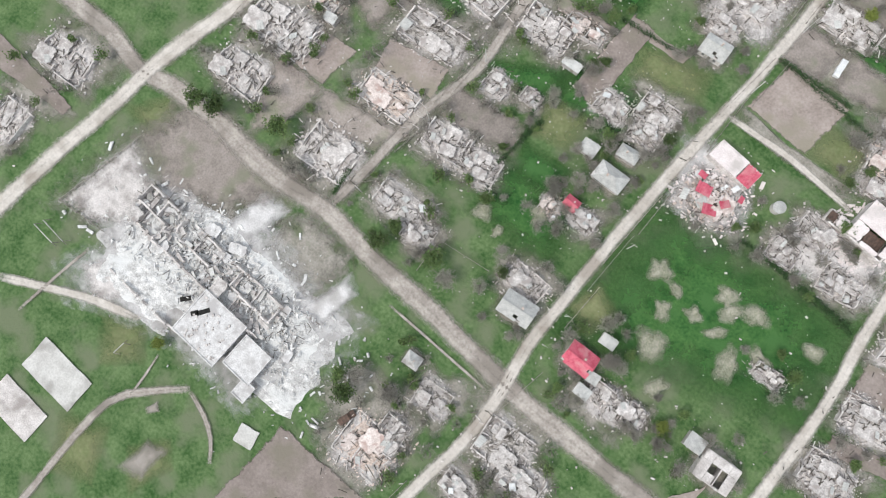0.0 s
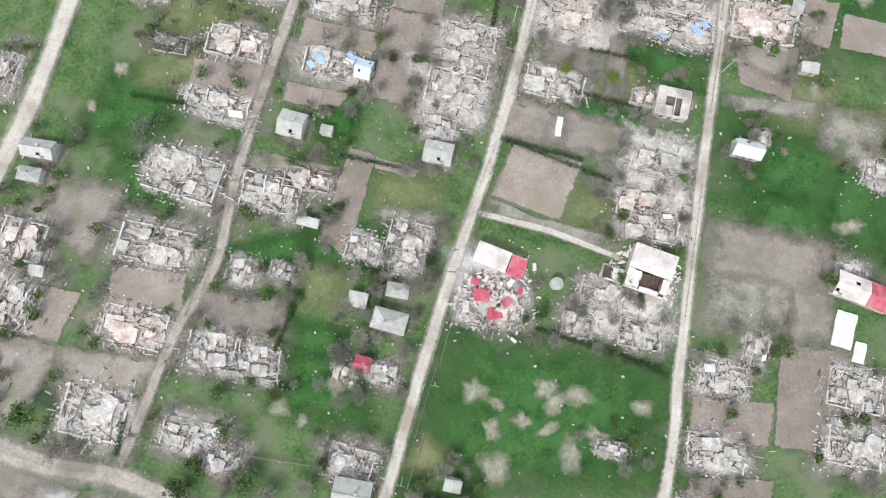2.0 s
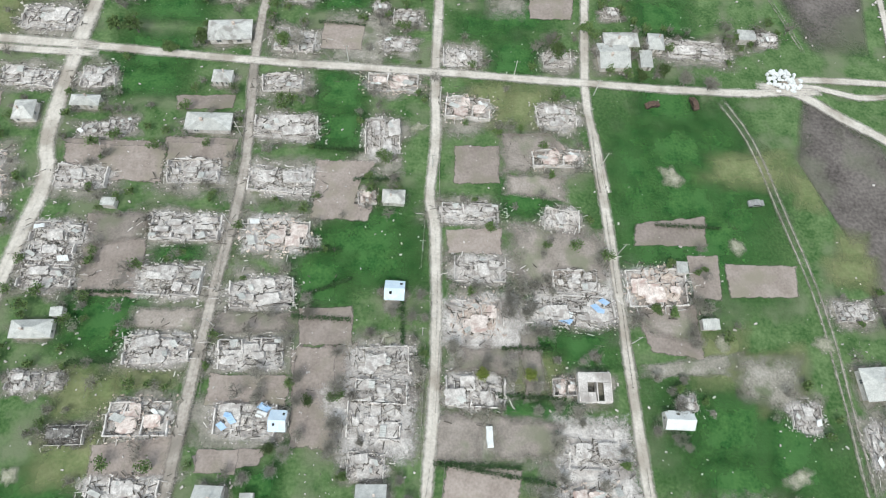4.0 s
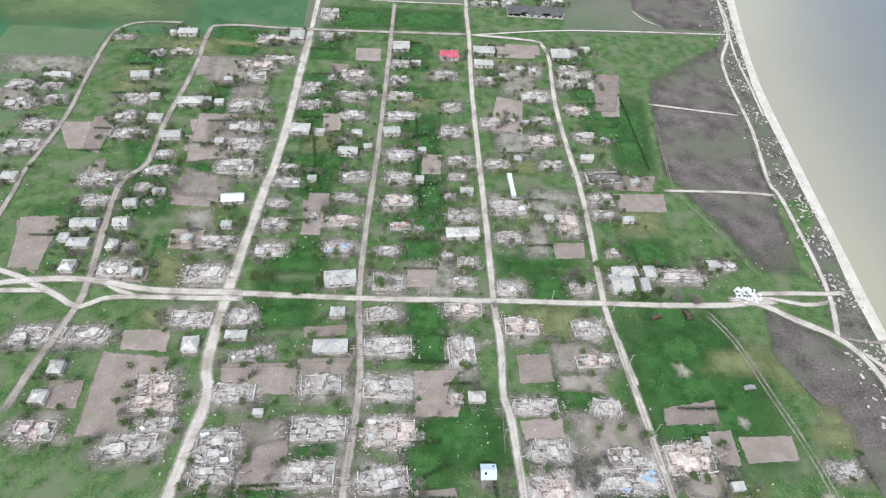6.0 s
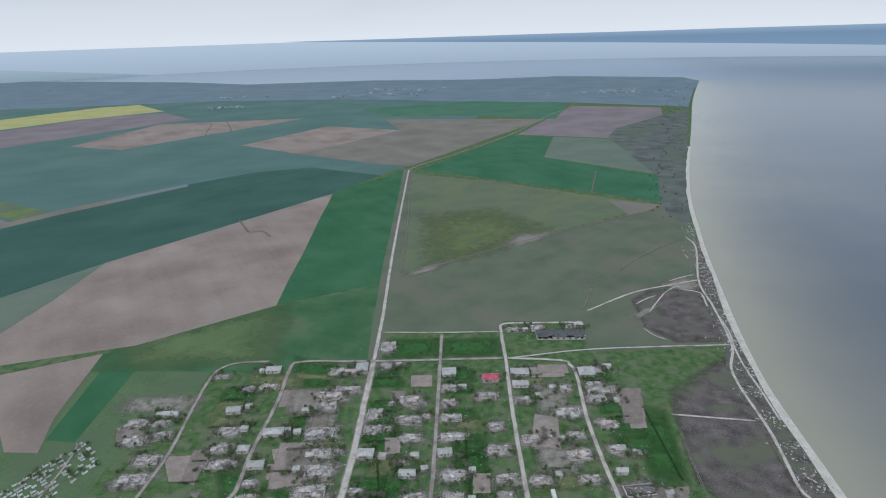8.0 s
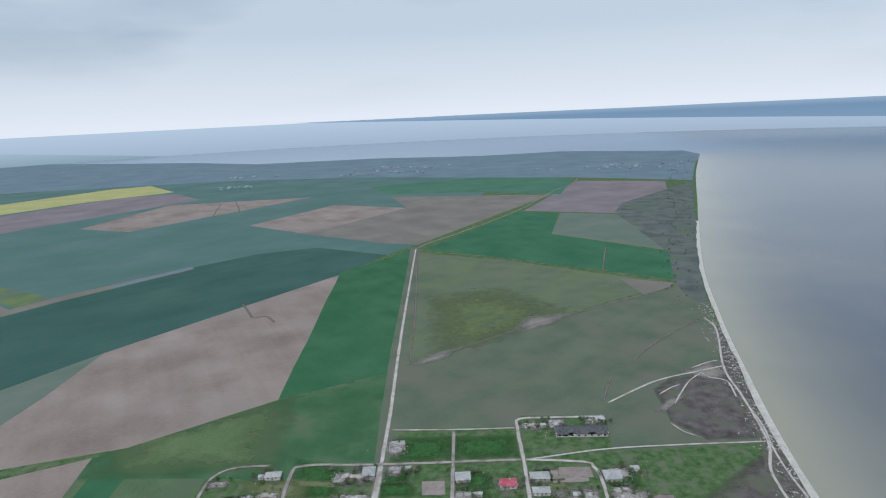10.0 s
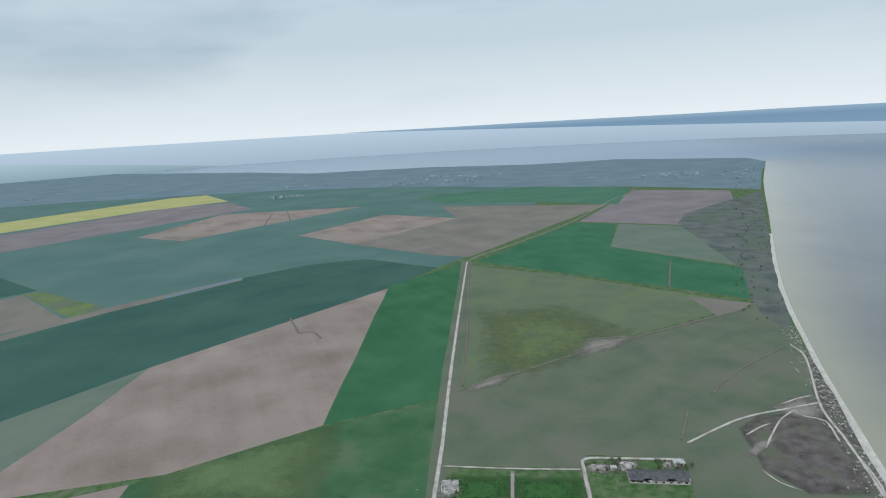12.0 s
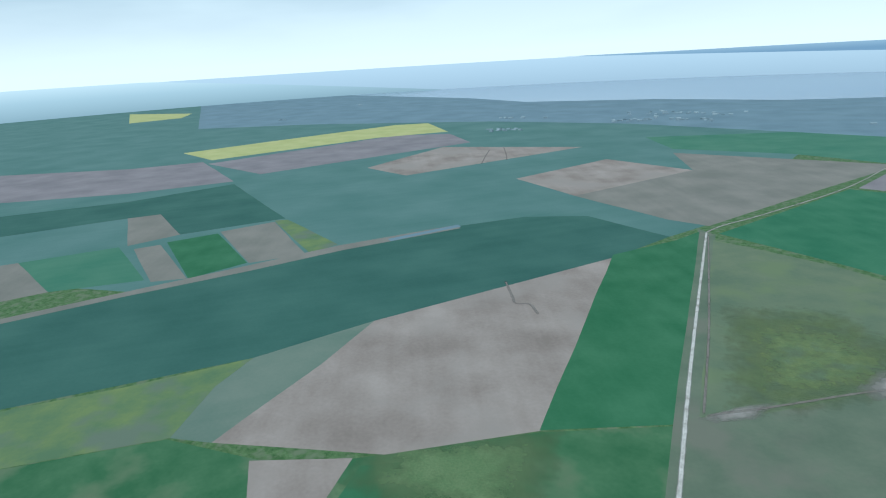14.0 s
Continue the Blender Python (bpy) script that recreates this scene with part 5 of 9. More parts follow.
def build_house(kind, seed):
    """A one-storey house eight metres by six with walls, gables, roof, chimney, windows and a door."""
    r = random.Random(seed)
    L, W, H = 8.0, 6.0, 2.5
    house = new("village_house" if kind != "Hd" else "flat_roofed_building")
    skin = {"Hg": m_slate, "Hr": m_red, "Hw": m_pale_roof, "Hb": m_pale_blue if seed % 2 else m_white, "Hd": m_plaster}[kind]
    bm = bmesh.new()
    if kind == "Hd":
        for x, y, sx, sy in ((0, -W / 2, L, 0.35), (0, W / 2, L, 0.35), (-L / 2, 0, 0.35, W), (L / 2, 0, 0.35, W), (0.5, 0, 0.25, W)):
            box_mesh(bm, x, y, H / 2, sx - 0.01, sy - 0.01, H)
        part("wall", bm, m_plaster, house)
        for i in range(4):
            for j in range(3):
                if (i, j) in ((1, 1), (2, 1), (2, 0)):
                    continue
                bm = bmesh.new()
                box_mesh(bm, 0, 0, 0, L / 4 - 0.04, W / 3 - 0.04, 0.2)
                place_part(part("roof_panel", bm, m_dust, house), -L / 2 + L * (i + 0.5) / 4, -W / 2 + W * (j + 0.5) / 3, H + 0.12 + r.uniform(0, 0.05), 0, r.uniform(-0.03, 0.03))
    else:
        rise = 1.5
        hipped = kind in ("Hg", "Hw") and seed % 2 == 0
        for x, y, sx, sy in ((0, -W / 2 + 0.15, L, 0.3), (0, W / 2 - 0.15, L, 0.3), (-L / 2 + 0.15, 0, 0.3, W - 0.6), (L / 2 - 0.15, 0, 0.3, W - 0.6)):
            box_mesh(bm, x, y, H / 2, sx, sy, H)
        if not hipped:
            for x in (-L / 2 + 0.15, L / 2 - 0.15):
                gable = [[bm.verts.new((x + d, y, z)) for y, z in ((-W / 2, H), (W / 2, H), (0, H + rise))] for d in (-0.15, 0.15)]
                bm.faces.new(gable[0][::-1])
                bm.faces.new(gable[1])
                for a in range(3):
                    b = (a + 1) % 3
                    bm.faces.new((gable[0][a], gable[0][b], gable[1][b], gable[1][a]))
            bmesh.ops.recalc_face_normals(bm, faces=bm.faces[:])
        part("wall", bm, m_plaster, house)
        slopes = []
        if hipped:
            for side in range(4):
                slopes.append(place_part(part("roof_slope", hip_slope(L, W, rise, 0.4, 0.07, side, r), skin, house), 0, 0, H + 0.04))
        else:
            for side in (-1, 1):
                slopes.append(place_part(part("roof_slope", roof_slope(L, W, rise, 0.4, 0.06, {"Hg": 0.12, "Hr": 0.04}.get(kind, 0.05), r, side), skin, house), 0, 0, H + 0.06))
        bm = bmesh.new()
        box_mesh(bm, 0, 0, 0, (L - W if hipped else L + 0.8), 0.24, 0.12)
        place_part(part("ridge_cap", bm, skin, house), 0, 0, H + rise + (0.12 if hipped else 0.2))
        if kind != "Hb":
            bm = bmesh.new()
            box_mesh(bm, 0, 0, 0.4, 0.5, 0.5, 1.3)
            box_mesh(bm, 0, 0, 1.09, 0.62, 0.62, 0.12)
            place_part(part("chimney", bm, m_rubble_pink, slopes[1], "brick chimney"), L * 0.12, 0.7, rise - 0.35)
    for x, y, turn in ((-2.2, -W / 2, 0), (1.8, -W / 2, 0), (2.2, W / 2, 0), (-L / 2, 0.8, 1.5708)):
        bm = bmesh.new()
        box_mesh(bm, 0, 0, 0, 0.8, 0.62 if kind == "Hd" else 0.06, 1.0)
        pane = place_part(part("window", bm, m_window, house, "dark grimy window"), x, y, 1.45, turn)
        bm = bmesh.new()
        for px, pz, sx, sz in ((0, 0.56, 1.04, 0.12), (0, -0.56, 1.04, 0.12), (-0.46, 0, 0.12, 1.0), (0.46, 0, 0.12, 1.0), (0, 0, 0.06, 1.0)):
            box_mesh(bm, px, 0, pz, sx, 0.64 if kind == "Hd" else 0.12, sz)
        part("window_frame", bm, m_pale_roof, pane, "pale weathered frame")
    bm = bmesh.new()
    box_mesh(bm, 0, 0, 0, 0.9, 0.5 if kind == "Hd" else 0.12, 2.0)
    place_part(part("door", bm, m_timber, house), 0, -W / 2, 1.0)
    part("yard", spread(L * 0.5 + 2.4, W * 0.5 + 2.4, r.uniform(0.014, 0.027), r, 3, 0.4), m_soft_yard, house, "trampled grey yard")
    return tagged(house, HOUSE_LABELS[kind], "house", "standing village houses")


HOUSE_STOCK = {"Hg": [build_house("Hg", 400 + k) for k in range(3)], "Hr": [build_house("Hr", 410)], "Hw": [build_house("Hw", 420)],
               "Hb": [build_house("Hb", 430), build_house("Hb", 431)], "Hd": [build_house("Hd", 440)]}


def houses(*rows):
    for kind, x, y, l, w in rows:
        settle(rnd.choice(HOUSE_STOCK[kind]), x, y, max(l, 3.5), max(w, 3.2), 8.6, 6.6, 0.9)
        yards.append((x, y, l, w))


def build_shed():
    shed = new("garden_shed")
    bm = bmesh.new()
    for x, y, sx, sy in ((0, -1.35, 4, 0.2), (0, 1.35, 4, 0.2), (-1.9, 0, 0.2, 2.5), (1.9, 0, 0.2, 2.5)):
        box_mesh(bm, x, y, 1.0, sx, sy, 2.0)
    part("wall", bm, m_plaster, shed)
    r = random.Random(5)
    place_part(part("roof_sheet", sheet(2.3, 3.3, 0.05, r), m_slate, shed), -1.1, 0, 2.03, 0, 0, 0.06)
    place_part(part("roof_sheet", sheet(2.3, 3.3, 0.05, r), m_slate, shed), 1.1, 0, 2.04, 0, 0, 0.06)
    bm = bmesh.new()
    box_mesh(bm, 0.6, -1.46, 0.85, 0.8, 0.06, 1.7)
    part("door", bm, m_timber, shed)
    return tagged(shed, "small pale shed with a grey slate roof", "shed", "garden sheds")


SHED_STOCK = build_shed()


def sheds(*rows):
    for kind, x, y, l, w in rows:
        settle(SHED_STOCK, x, y, max(l, 2.5), max(w, 2.0), 4.0, 2.8)
        yards.append((x, y, l, w))


# ---- the plots, ruins and houses, street by street ----
plot("garden_plot", m_soil, 0.179, [(7.8, 23.7), (13.9, 23), (13.1, -1.1), (6, 1.3)], "bare brown dug garden plot")
plot("garden_plot", m_soil, 0.181, [(14, 22.7), (24.1, 21.9), (23.9, 19.8), (14.2, 20)], "bare brown dug garden plot")
plot("garden_plot", m_soil, 0.183, [(44.1, 33.1), (60.3, 31.3), (57.8, 17.3), (41.6, 19.7)], "bare brown dug garden plot")
plot("garden_plot", m_soil, 0.185, [(8, 57.2), (23.2, 59.1), (19.6, 35.9), (9.6, 38.5)], "bare brown dug garden plot")
plot("garden_plot", m_soil, 0.188, [(-32.1, 36.1), (-13.3, 38.9), (-14.9, 29.5), (-32.1, 28.5)], "bare brown dug garden plot")
plot("garden_plot", m_soil, 0.190, [(-37.4, -14.1), (-21, -12.4), (-20, -20.6), (-36.2, -22.8)], "bare brown dug garden plot")
plot("garden_plot", m_soil, 0.192, [(-8, 18.1), (6.4, 18.6), (6.1, 14.5), (-8.5, 14.6)], "bare brown dug garden plot")
plot("garden_plot", m_soil, 0.194, [(-61, -21.9), (-42.3, -21.6), (-44.7, -33), (-57.7, -32.6)], "bare brown dug garden plot")
plot("garden_plot", m_soil, 0.196, [(-57.3, -33.8), (-45.1, -33.9), (-45.9, -46.2), (-52.7, -48.9)], "bare brown dug garden plot")
plot("garden_plot", m_soil, 0.198, [(93.6, -14.4), (111.5, -12.4), (111.6, -21.5), (94, -24.1)], "bare brown dug garden plot")
plot("garden_plot", m_soil, 0.200, [(110.7, 0.6), (123.2, 2.1), (121.4, -20.6), (112.8, -21.2)], "bare brown dug garden plot")
plot("garden_plot", m_soil, 0.202, [(95.9, -31.6), (113.9, -28.3), (113.9, -32.1), (96.1, -36)], "bare brown dug garden plot")
plot("garden_plot", m_soil, 0.204, [(89.6, 68.3), (104.3, 68.8), (104.9, 56.2), (92.7, 57.7)], "bare brown dug garden plot")
plot("garden_plot", m_soil, 0.206, [(-10.9, 34.6), (4.9, 36), (3.1, 32.2), (-9.9, 30.7)], "bare brown dug garden plot")
plot("garden_plot", m_soft_yard, 0.135, [(-16.3, -15.3), (2.1, -14.4), (0.9, -22.3), (-16.6, -23.6)], "grey trampled garden plot with dry weeds")
plot("garden_plot", m_soft_yard, 0.137, [(-43, -34.4), (-20.7, -32), (-21.5, -38.4), (-42, -42.2)], "grey trampled garden plot with dry weeds")
plot("garden_plot", m_soft_yard, 0.139, [(92.9, 24.4), (117.3, 25.2), (113, 2.3), (93, 0.5)], "grey trampled garden plot with dry weeds")
plot("garden_plot", m_soft_yard, 0.141, [(41.3, 43.5), (66.2, 42.1), (64.1, 32.1), (42.8, 32.8)], "grey trampled garden plot with dry weeds")
plot("garden_plot", m_soft_yard, 0.143, [(41.1, 19), (57.3, 16.6), (70.9, 16.3), (70.4, 12.2), (39.9, 15.4)], "grey trampled garden plot with dry weeds")
plot("garden_plot", m_soil, 0.208, [(45.9, 112.8), (57.8, 112.8), (57.7, 101.7), (45.6, 101.6)], "bare brown dug garden plot")
plot("garden_plot", m_soil, 0.211, [(58.6, 116.7), (71.4, 117.6), (77.1, 111.5), (62.1, 107.6)], "bare brown dug garden plot")
plot("garden_plot", m_soil, 0.213, [(9.7, 107.2), (25.6, 107.3), (21.6, 102), (19.9, 94.8), (24.9, 94.2), (23.8, 90.3), (9.8, 90.6)], "bare brown dug garden plot")
plot("garden_plot", m_soil, 0.215, [(8.7, 67.3), (21.2, 67.7), (21.9, 58.5), (9.6, 58.6)], "bare brown dug garden plot")
plot("garden_plot", m_soil, 0.217, [(9, 57.9), (18, 58.1), (18.6, 35.6), (9.4, 36)], "bare brown dug garden plot")
plot("garden_plot", m_soil, 0.219, [(-9.3, 51.6), (8.4, 51.4), (7.8, 45.1), (-10.1, 44.7)], "bare brown dug garden plot")
plot("garden_plot", m_soil, 0.221, [(-45.1, 90.2), (-30.2, 90.7), (-28.9, 69), (-43.3, 70)], "bare brown dug garden plot")
plot("garden_plot", m_soil, 0.223, [(-56.1, 112), (-30.4, 111.4), (-30.3, 99.3), (-44.6, 101.1)], "bare brown dug garden plot")
plot("garden_plot", m_soil, 0.225, [(92.6, 91), (111, 93.2), (110, 85), (91.4, 84.9)], "bare brown dug garden plot")
plot("garden_plot", m_soil, 0.227, [(114.3, 80.3), (132.2, 80.1), (131, 71.8), (113.8, 71.6)], "bare brown dug garden plot")
plot("garden_plot", m_soil, 0.229, [(104.6, 82.3), (112.5, 82.5), (111.6, 70.8), (104.8, 71.3)], "bare brown dug garden plot")
plot("garden_plot", m_soil, 0.232, [(90.8, 69.5), (104.6, 69.6), (104.4, 62.3), (90.8, 62.6)], "bare brown dug garden plot")
plot("garden_plot", m_soil, 0.234, [(43.5, 87.9), (57.5, 89.1), (57.5, 81.9), (44.3, 81.9)], "bare brown dug garden plot")
plot("garden_plot", m_soil, 0.236, [(-29.9, 113.1), (-11.2, 113), (-11.7, 106.4), (-28.9, 107.3)], "bare brown dug garden plot")
plot("garden_plot", m_soil, 0.238, [(-29.2, 126.1), (-13.8, 126.7), (-13.9, 122.3), (-28.5, 121.7)], "bare brown dug garden plot")
plot("garden_plot", m_soil, 0.240, [(-10, 35.7), (-1.4, 35.3), (-1.4, 30.6), (-9.9, 31)], "bare brown dug garden plot")
plot("garden_plot", m_soft_yard, 0.145, [(60.4, 90), (76, 89.7), (75.8, 85.1), (61.7, 84.7)], "grey trampled garden plot with dry weeds")
plot("garden_plot", m_soft_yard, 0.148, [(-30.4, 38.3), (-14.6, 38), (-14.3, 32.7), (-30.1, 31.3)], "grey trampled garden plot with dry weeds")
plot("garden_plot", m_soft_yard, 0.150, [(60.1, 72.9), (64.1, 70.2), (61.1, 53.9), (58.4, 47.4), (46.8, 53.6), (48, 58.9)], "grey trampled garden plot with dry weeds")
plot("garden_plot", m_soft_yard, 0.152, [(113.1, 56.4), (128, 56.8), (124.4, 43.7), (113.1, 47.3)], "grey trampled garden plot with dry weeds")
plot("garden_plot", m_soft_yard, 0.154, [(89.5, 54.5), (113.3, 57.7), (109.8, 52.4), (91.2, 52)], "grey trampled garden plot with dry weeds")
plot("garden_plot", m_soil, 0.242, [(-95.2, 117.3), (-72.6, 114.8), (-73.3, 106.4), (-81.8, 106.5), (-78.5, 86.6), (-94.5, 87.7)], "bare brown dug garden plot")
plot("garden_plot", m_soil, 0.244, [(-93.2, 201.2), (-75.8, 201), (-75, 187.5), (-91.1, 189.3)], "bare brown dug garden plot")
plot("garden_plot", m_soil, 0.246, [(-96, 236.6), (-76.5, 236.3), (-75.3, 225), (-93.9, 224.5)], "bare brown dug garden plot")
plot("garden_plot", m_soil, 0.248, [(-96.9, 248.9), (-76.9, 250), (-75.6, 237.9), (-92.8, 238.2)], "bare brown dug garden plot")
plot("garden_plot", m_soil, 0.250, [(-157.6, 246.7), (-141.3, 246.5), (-136.5, 225.9), (-146, 226)], "bare brown dug garden plot")
plot("garden_plot", m_soil, 0.253, [(-149.6, 180.6), (-139.4, 180.5), (-131, 151.5), (-139, 157)], "bare brown dug garden plot")
plot("garden_plot", m_soil, 0.255, [(-100.8, 157.8), (-92, 156.9), (-90.9, 146.9), (-98.5, 147.8)], "bare brown dug garden plot")
plot("garden_plot", m_soil, 0.257, [(105.3, 207.5), (125.5, 207.3), (121.4, 196.6), (103.1, 197.6)], "bare brown dug garden plot")
plot("garden_plot", m_soil, 0.259, [(102.5, 195.2), (125.9, 194.9), (123.8, 183.2), (102.5, 184.1)], "bare brown dug garden plot")
plot("garden_plot", m_soil, 0.261, [(63.1, 325.7), (87.5, 325.4), (85.5, 310.7), (63.3, 311)], "bare brown dug garden plot")
plot("garden_plot", m_soil, 0.263, [(68.6, 165.5), (82.2, 165.3), (80.6, 156.7), (68.5, 156.9)], "bare brown dug garden plot")
plot("garden_plot", m_soil, 0.265, [(112.7, 288.4), (129.4, 288.2), (126.4, 275.5), (111.6, 275.7)], "bare brown dug garden plot")
plot("garden_plot", m_soil, 0.267, [(114.1, 273.2), (125.8, 273), (120.8, 254.2), (111.5, 254.3)], "bare brown dug garden plot")
plot("garden_plot", m_soil, 0.269, [(-55.3, 110.3), (-29.6, 109.9), (-29.1, 99.8), (-53.1, 100.2)], "bare brown dug garden plot")
plot("garden_plot", m_soil, 0.271, [(-28.9, 111.6), (-12.5, 110.9), (-12.9, 104.6), (-29, 105.8)], "bare brown dug garden plot")
plot("garden_plot", m_soil, 0.274, [(-108.9, 107), (-97.8, 106.8), (-97.1, 96.9), (-106.2, 97.1)], "bare brown dug garden plot")
plot("garden_plot", m_soil, 0.276, [(-91.2, 126.2), (-74.9, 125.9), (-74.8, 117), (-90.4, 118.3)], "bare brown dug garden plot")
plot("garden_plot", m_soil, 0.278, [(-36.5, 191.9), (-26.8, 191.7), (-27, 182), (-35.2, 182.1)], "bare brown dug garden plot")
plot("garden_plot", m_soft_yard, 0.156, [(65.2, 200.9), (86.6, 195.4), (82.3, 178), (70.4, 177.5), (61.9, 184)], "grey trampled garden plot with dry weeds")
plot("garden_plot", m_soft_yard, 0.158, [(59.9, 177.7), (69.3, 177.6), (66.5, 158.3), (55.4, 158.5)], "grey trampled garden plot with dry weeds")
plot("garden_plot", m_soft_yard, 0.160, [(60.9, 302.6), (83.1, 305.1), (80.6, 276), (61, 271.4)], "grey trampled garden plot with dry weeds")
plot("garden_plot", m_soft_yard, 0.162, [(52.7, 243.9), (74.5, 241.5), (72.7, 219.2), (53.2, 219.4)], "grey trampled garden plot with dry weeds")
plot("garden_plot", m_soft_yard, 0.164, [(-86.7, 184.4), (-74, 187.4), (-70.3, 174.8), (-80.9, 173.4)], "grey trampled garden plot with dry weeds")
plot("garden_plot", m_soil, 0.280, [(69.3, 327.1), (89.7, 325.6), (89.3, 314.5), (67.6, 317.6)], "bare brown dug garden plot")
plot("garden_plot", m_soil, 0.282, [(117.8, 295.1), (131.1, 294.2), (119.8, 258.7), (108.7, 259.4)], "bare brown dug garden plot")
plot("garden_plot", m_soil, 0.284, [(-197.2, 274.2), (-178, 272.8), (-174.9, 260.3), (-191.6, 261.5)], "bare brown dug garden plot")
plot("garden_plot", m_soil, 0.286, [(-104.2, 308.1), (-73.7, 305.8), (-76.7, 289.9), (-103.1, 288.8)], "bare brown dug garden plot")
plot("garden_plot", m_soil, 0.288, [(-93.1, 254.5), (-73.8, 253.1), (-71.1, 220.1), (-91.5, 217.2)], "bare brown dug garden plot")
plot("garden_plot", m_soil, 0.290, [(57.6, 271.5), (71.3, 267.6), (67, 238.7), (50.8, 242.2)], "bare brown dug garden plot")
plot("garden_plot", m_soil, 0.292, [(-4.4, -125.7), (-1.7, -103.5), (22.6, -104.8)], "bare brown dug garden plot")
plot("garden_plot", m_soil, 0.295, [(-123.4, -70.9), (-93.8, -74.5), (-94.2, -77.5), (-117.2, -77.9)], "bare brown dug garden plot")
plot("garden_plot", m_soil, 0.297, [(75.6, -63.8), (80.3, -60.1), (80.8, -56.5)], "bare brown dug garden plot")
plot("garden_plot", m_soft_yard, 0.166, [(-75.4, -70.7), (-58.1, -55), (-40.7, -58.5), (-32.4, -64.5), (-40.2, -72.7), (-62.6, -79.2), (-68.7, -92.3), (-80.4, -94.5)], "grey trampled garden plot with dry weeds")
plot("garden_plot", m_soft_yard, 0.169, [(-31.3, -70.5), (-25.6, -59.7), (-13.1, -62.4), (-12.1, -68.2), (-18.4, -77.8), (-28.1, -76.6)], "grey trampled garden plot with dry weeds")
plot("garden_plot", m_soft_yard, 0.171, [(-0.4, -92.1), (5.3, -79.9), (15.1, -82), (24, -89.5), (9.3, -95.9)], "grey trampled garden plot with dry weeds")
plot("garden_plot", m_soft_yard, 0.173, [(-114.2, -81.3), (-111.8, -72.3), (-92.3, -76.2), (-98, -81.1)], "grey trampled garden plot with dry weeds")
plot("dust_patch", m_soft_white, 0.347, [(-63.1, -78.7), (-55.1, -74.7), (-44, -77.1), (-37, -67.8), (-32.4, -71.3), (-16.2, -76.2), (-6.1, -73.7), (-5.9, -85), (-13.4, -99.5), (-16.9, -104.9), (-34, -102.6), (-46.9, -104.6), (-58.4, -108.8), (-66.1, -104.2), (-61.8, -95.9), (-66.6, -92.5)], "white plaster dust about the school")
plot("dust_patch", m_soft_dust, 0.328, [(-80.4, -94.5), (-74.5, -71.8), (-64.7, -79), (-67.5, -91.4)], "pale dust and plaster strewn ground")
plot("dust_patch", m_soft_white, 0.349, [(35.2, 4.2), (38, 7.4), (49.8, 6.6), (55.3, -6.2), (40.2, -8.9)], "white plaster dust about the school")
plot("dust_patch", m_soft_dust, 0.330, [(65.6, 3.4), (73.6, 9), (85.2, 9), (87.3, -3.3), (76.3, -5.7), (65.1, -6.9)], "pale dust and plaster strewn ground")
plot("dust_patch", m_soft_dust, 0.332, [(69.1, 33.2), (83, 36.3), (86.7, 18.5), (70.7, 17.6)], "pale dust and plaster strewn ground")
plot("dust_patch", m_soft_dust, 0.335, [(41.7, 64.7), (59.9, 68.8), (64.5, 58.4), (46.2, 55.7)], "pale dust and plaster strewn ground")
plot("dust_patch", m_soft_dust, 0.337, [(15.6, 47.5), (35, 57.5), (35.7, 35.3), (21.5, 33.5)], "pale dust and plaster strewn ground")
plot("dust_patch", m_soft_dust, 0.339, [(42.5, 69.6), (60.1, 71.5), (59.9, 59.1), (42.8, 58.7)], "pale dust and plaster strewn ground")
plot("dust_patch", m_soft_dust, 0.341, [(67, 76), (86.6, 78), (85.6, 65.2), (61.3, 64.6)], "pale dust and plaster strewn ground")
plot("dust_patch", m_soft_dust, 0.343, [(20.7, 56.9), (35, 57.2), (36, 33.6), (22.3, 35.7)], "pale dust and plaster strewn ground")
plot("dust_patch", m_soft_dust, 0.345, [(68.5, 42.6), (83.9, 41.7), (86.2, 24), (70.3, 23.7)], "pale dust and plaster strewn ground")
plot("dust_patch", m_soft_white, 0.351, [(-38.8, -63.2), (-32, -63.5), (-34.2, -74.4), (-41.8, -75.9)], "white dust drifted over the school drive")
plot("dust_patch", m_soft_white, 0.353, [(-10.1, -67.1), (-6.2, -69.4), (-9.1, -80.5), (-14.3, -79.3)], "white dust on the school drive")
plot("dust_patch", m_soft_dust, 0.3515, [(-77.9, -88.3), (-72, -77.1), (-62.9, -77.7), (-64.1, -89.8), (-72.8, -94.3)], "pale dust and plaster strewn ground")
plot("garden_plot", m_soft_yard, 0.1705, [(-68.3, -67.1), (-57.9, -58.7), (-39.8, -61.9), (-42.7, -73.4), (-54.1, -73.2)], "grey trampled school yard")
plot("garden_plot", m_soft_yard, 0.1715, [(-31, -66), (-26.6, -60.7), (-12.5, -63.9), (-13.1, -75.4), (-31, -73.1)], "grey trampled school yard")
plot("lush_patch", m_soft_lush, 0.030, [(39.1, -10.7), (88.5, -10), (91.5, -34.3), (34.8, -47.9)], "lush dark green grass between gardens")
plot("lush_patch", m_soft_lush, 0.032, [(-16.3, -5.6), (4.6, 4.3), (4.6, -6.2), (-12.7, -9.3)], "lush dark green grass between gardens")
plot("lush_patch", m_soft_lush, 0.034, [(3.4, -16.7), (17.3, -16.1), (16.9, -25), (7, -25.9)], "lush dark green grass between gardens")
plot("lush_patch", m_soft_lush, 0.036, [(-50, 30), (-32.6, 35.3), (-32.7, 16), (-55.2, 11)], "lush dark green grass between gardens")
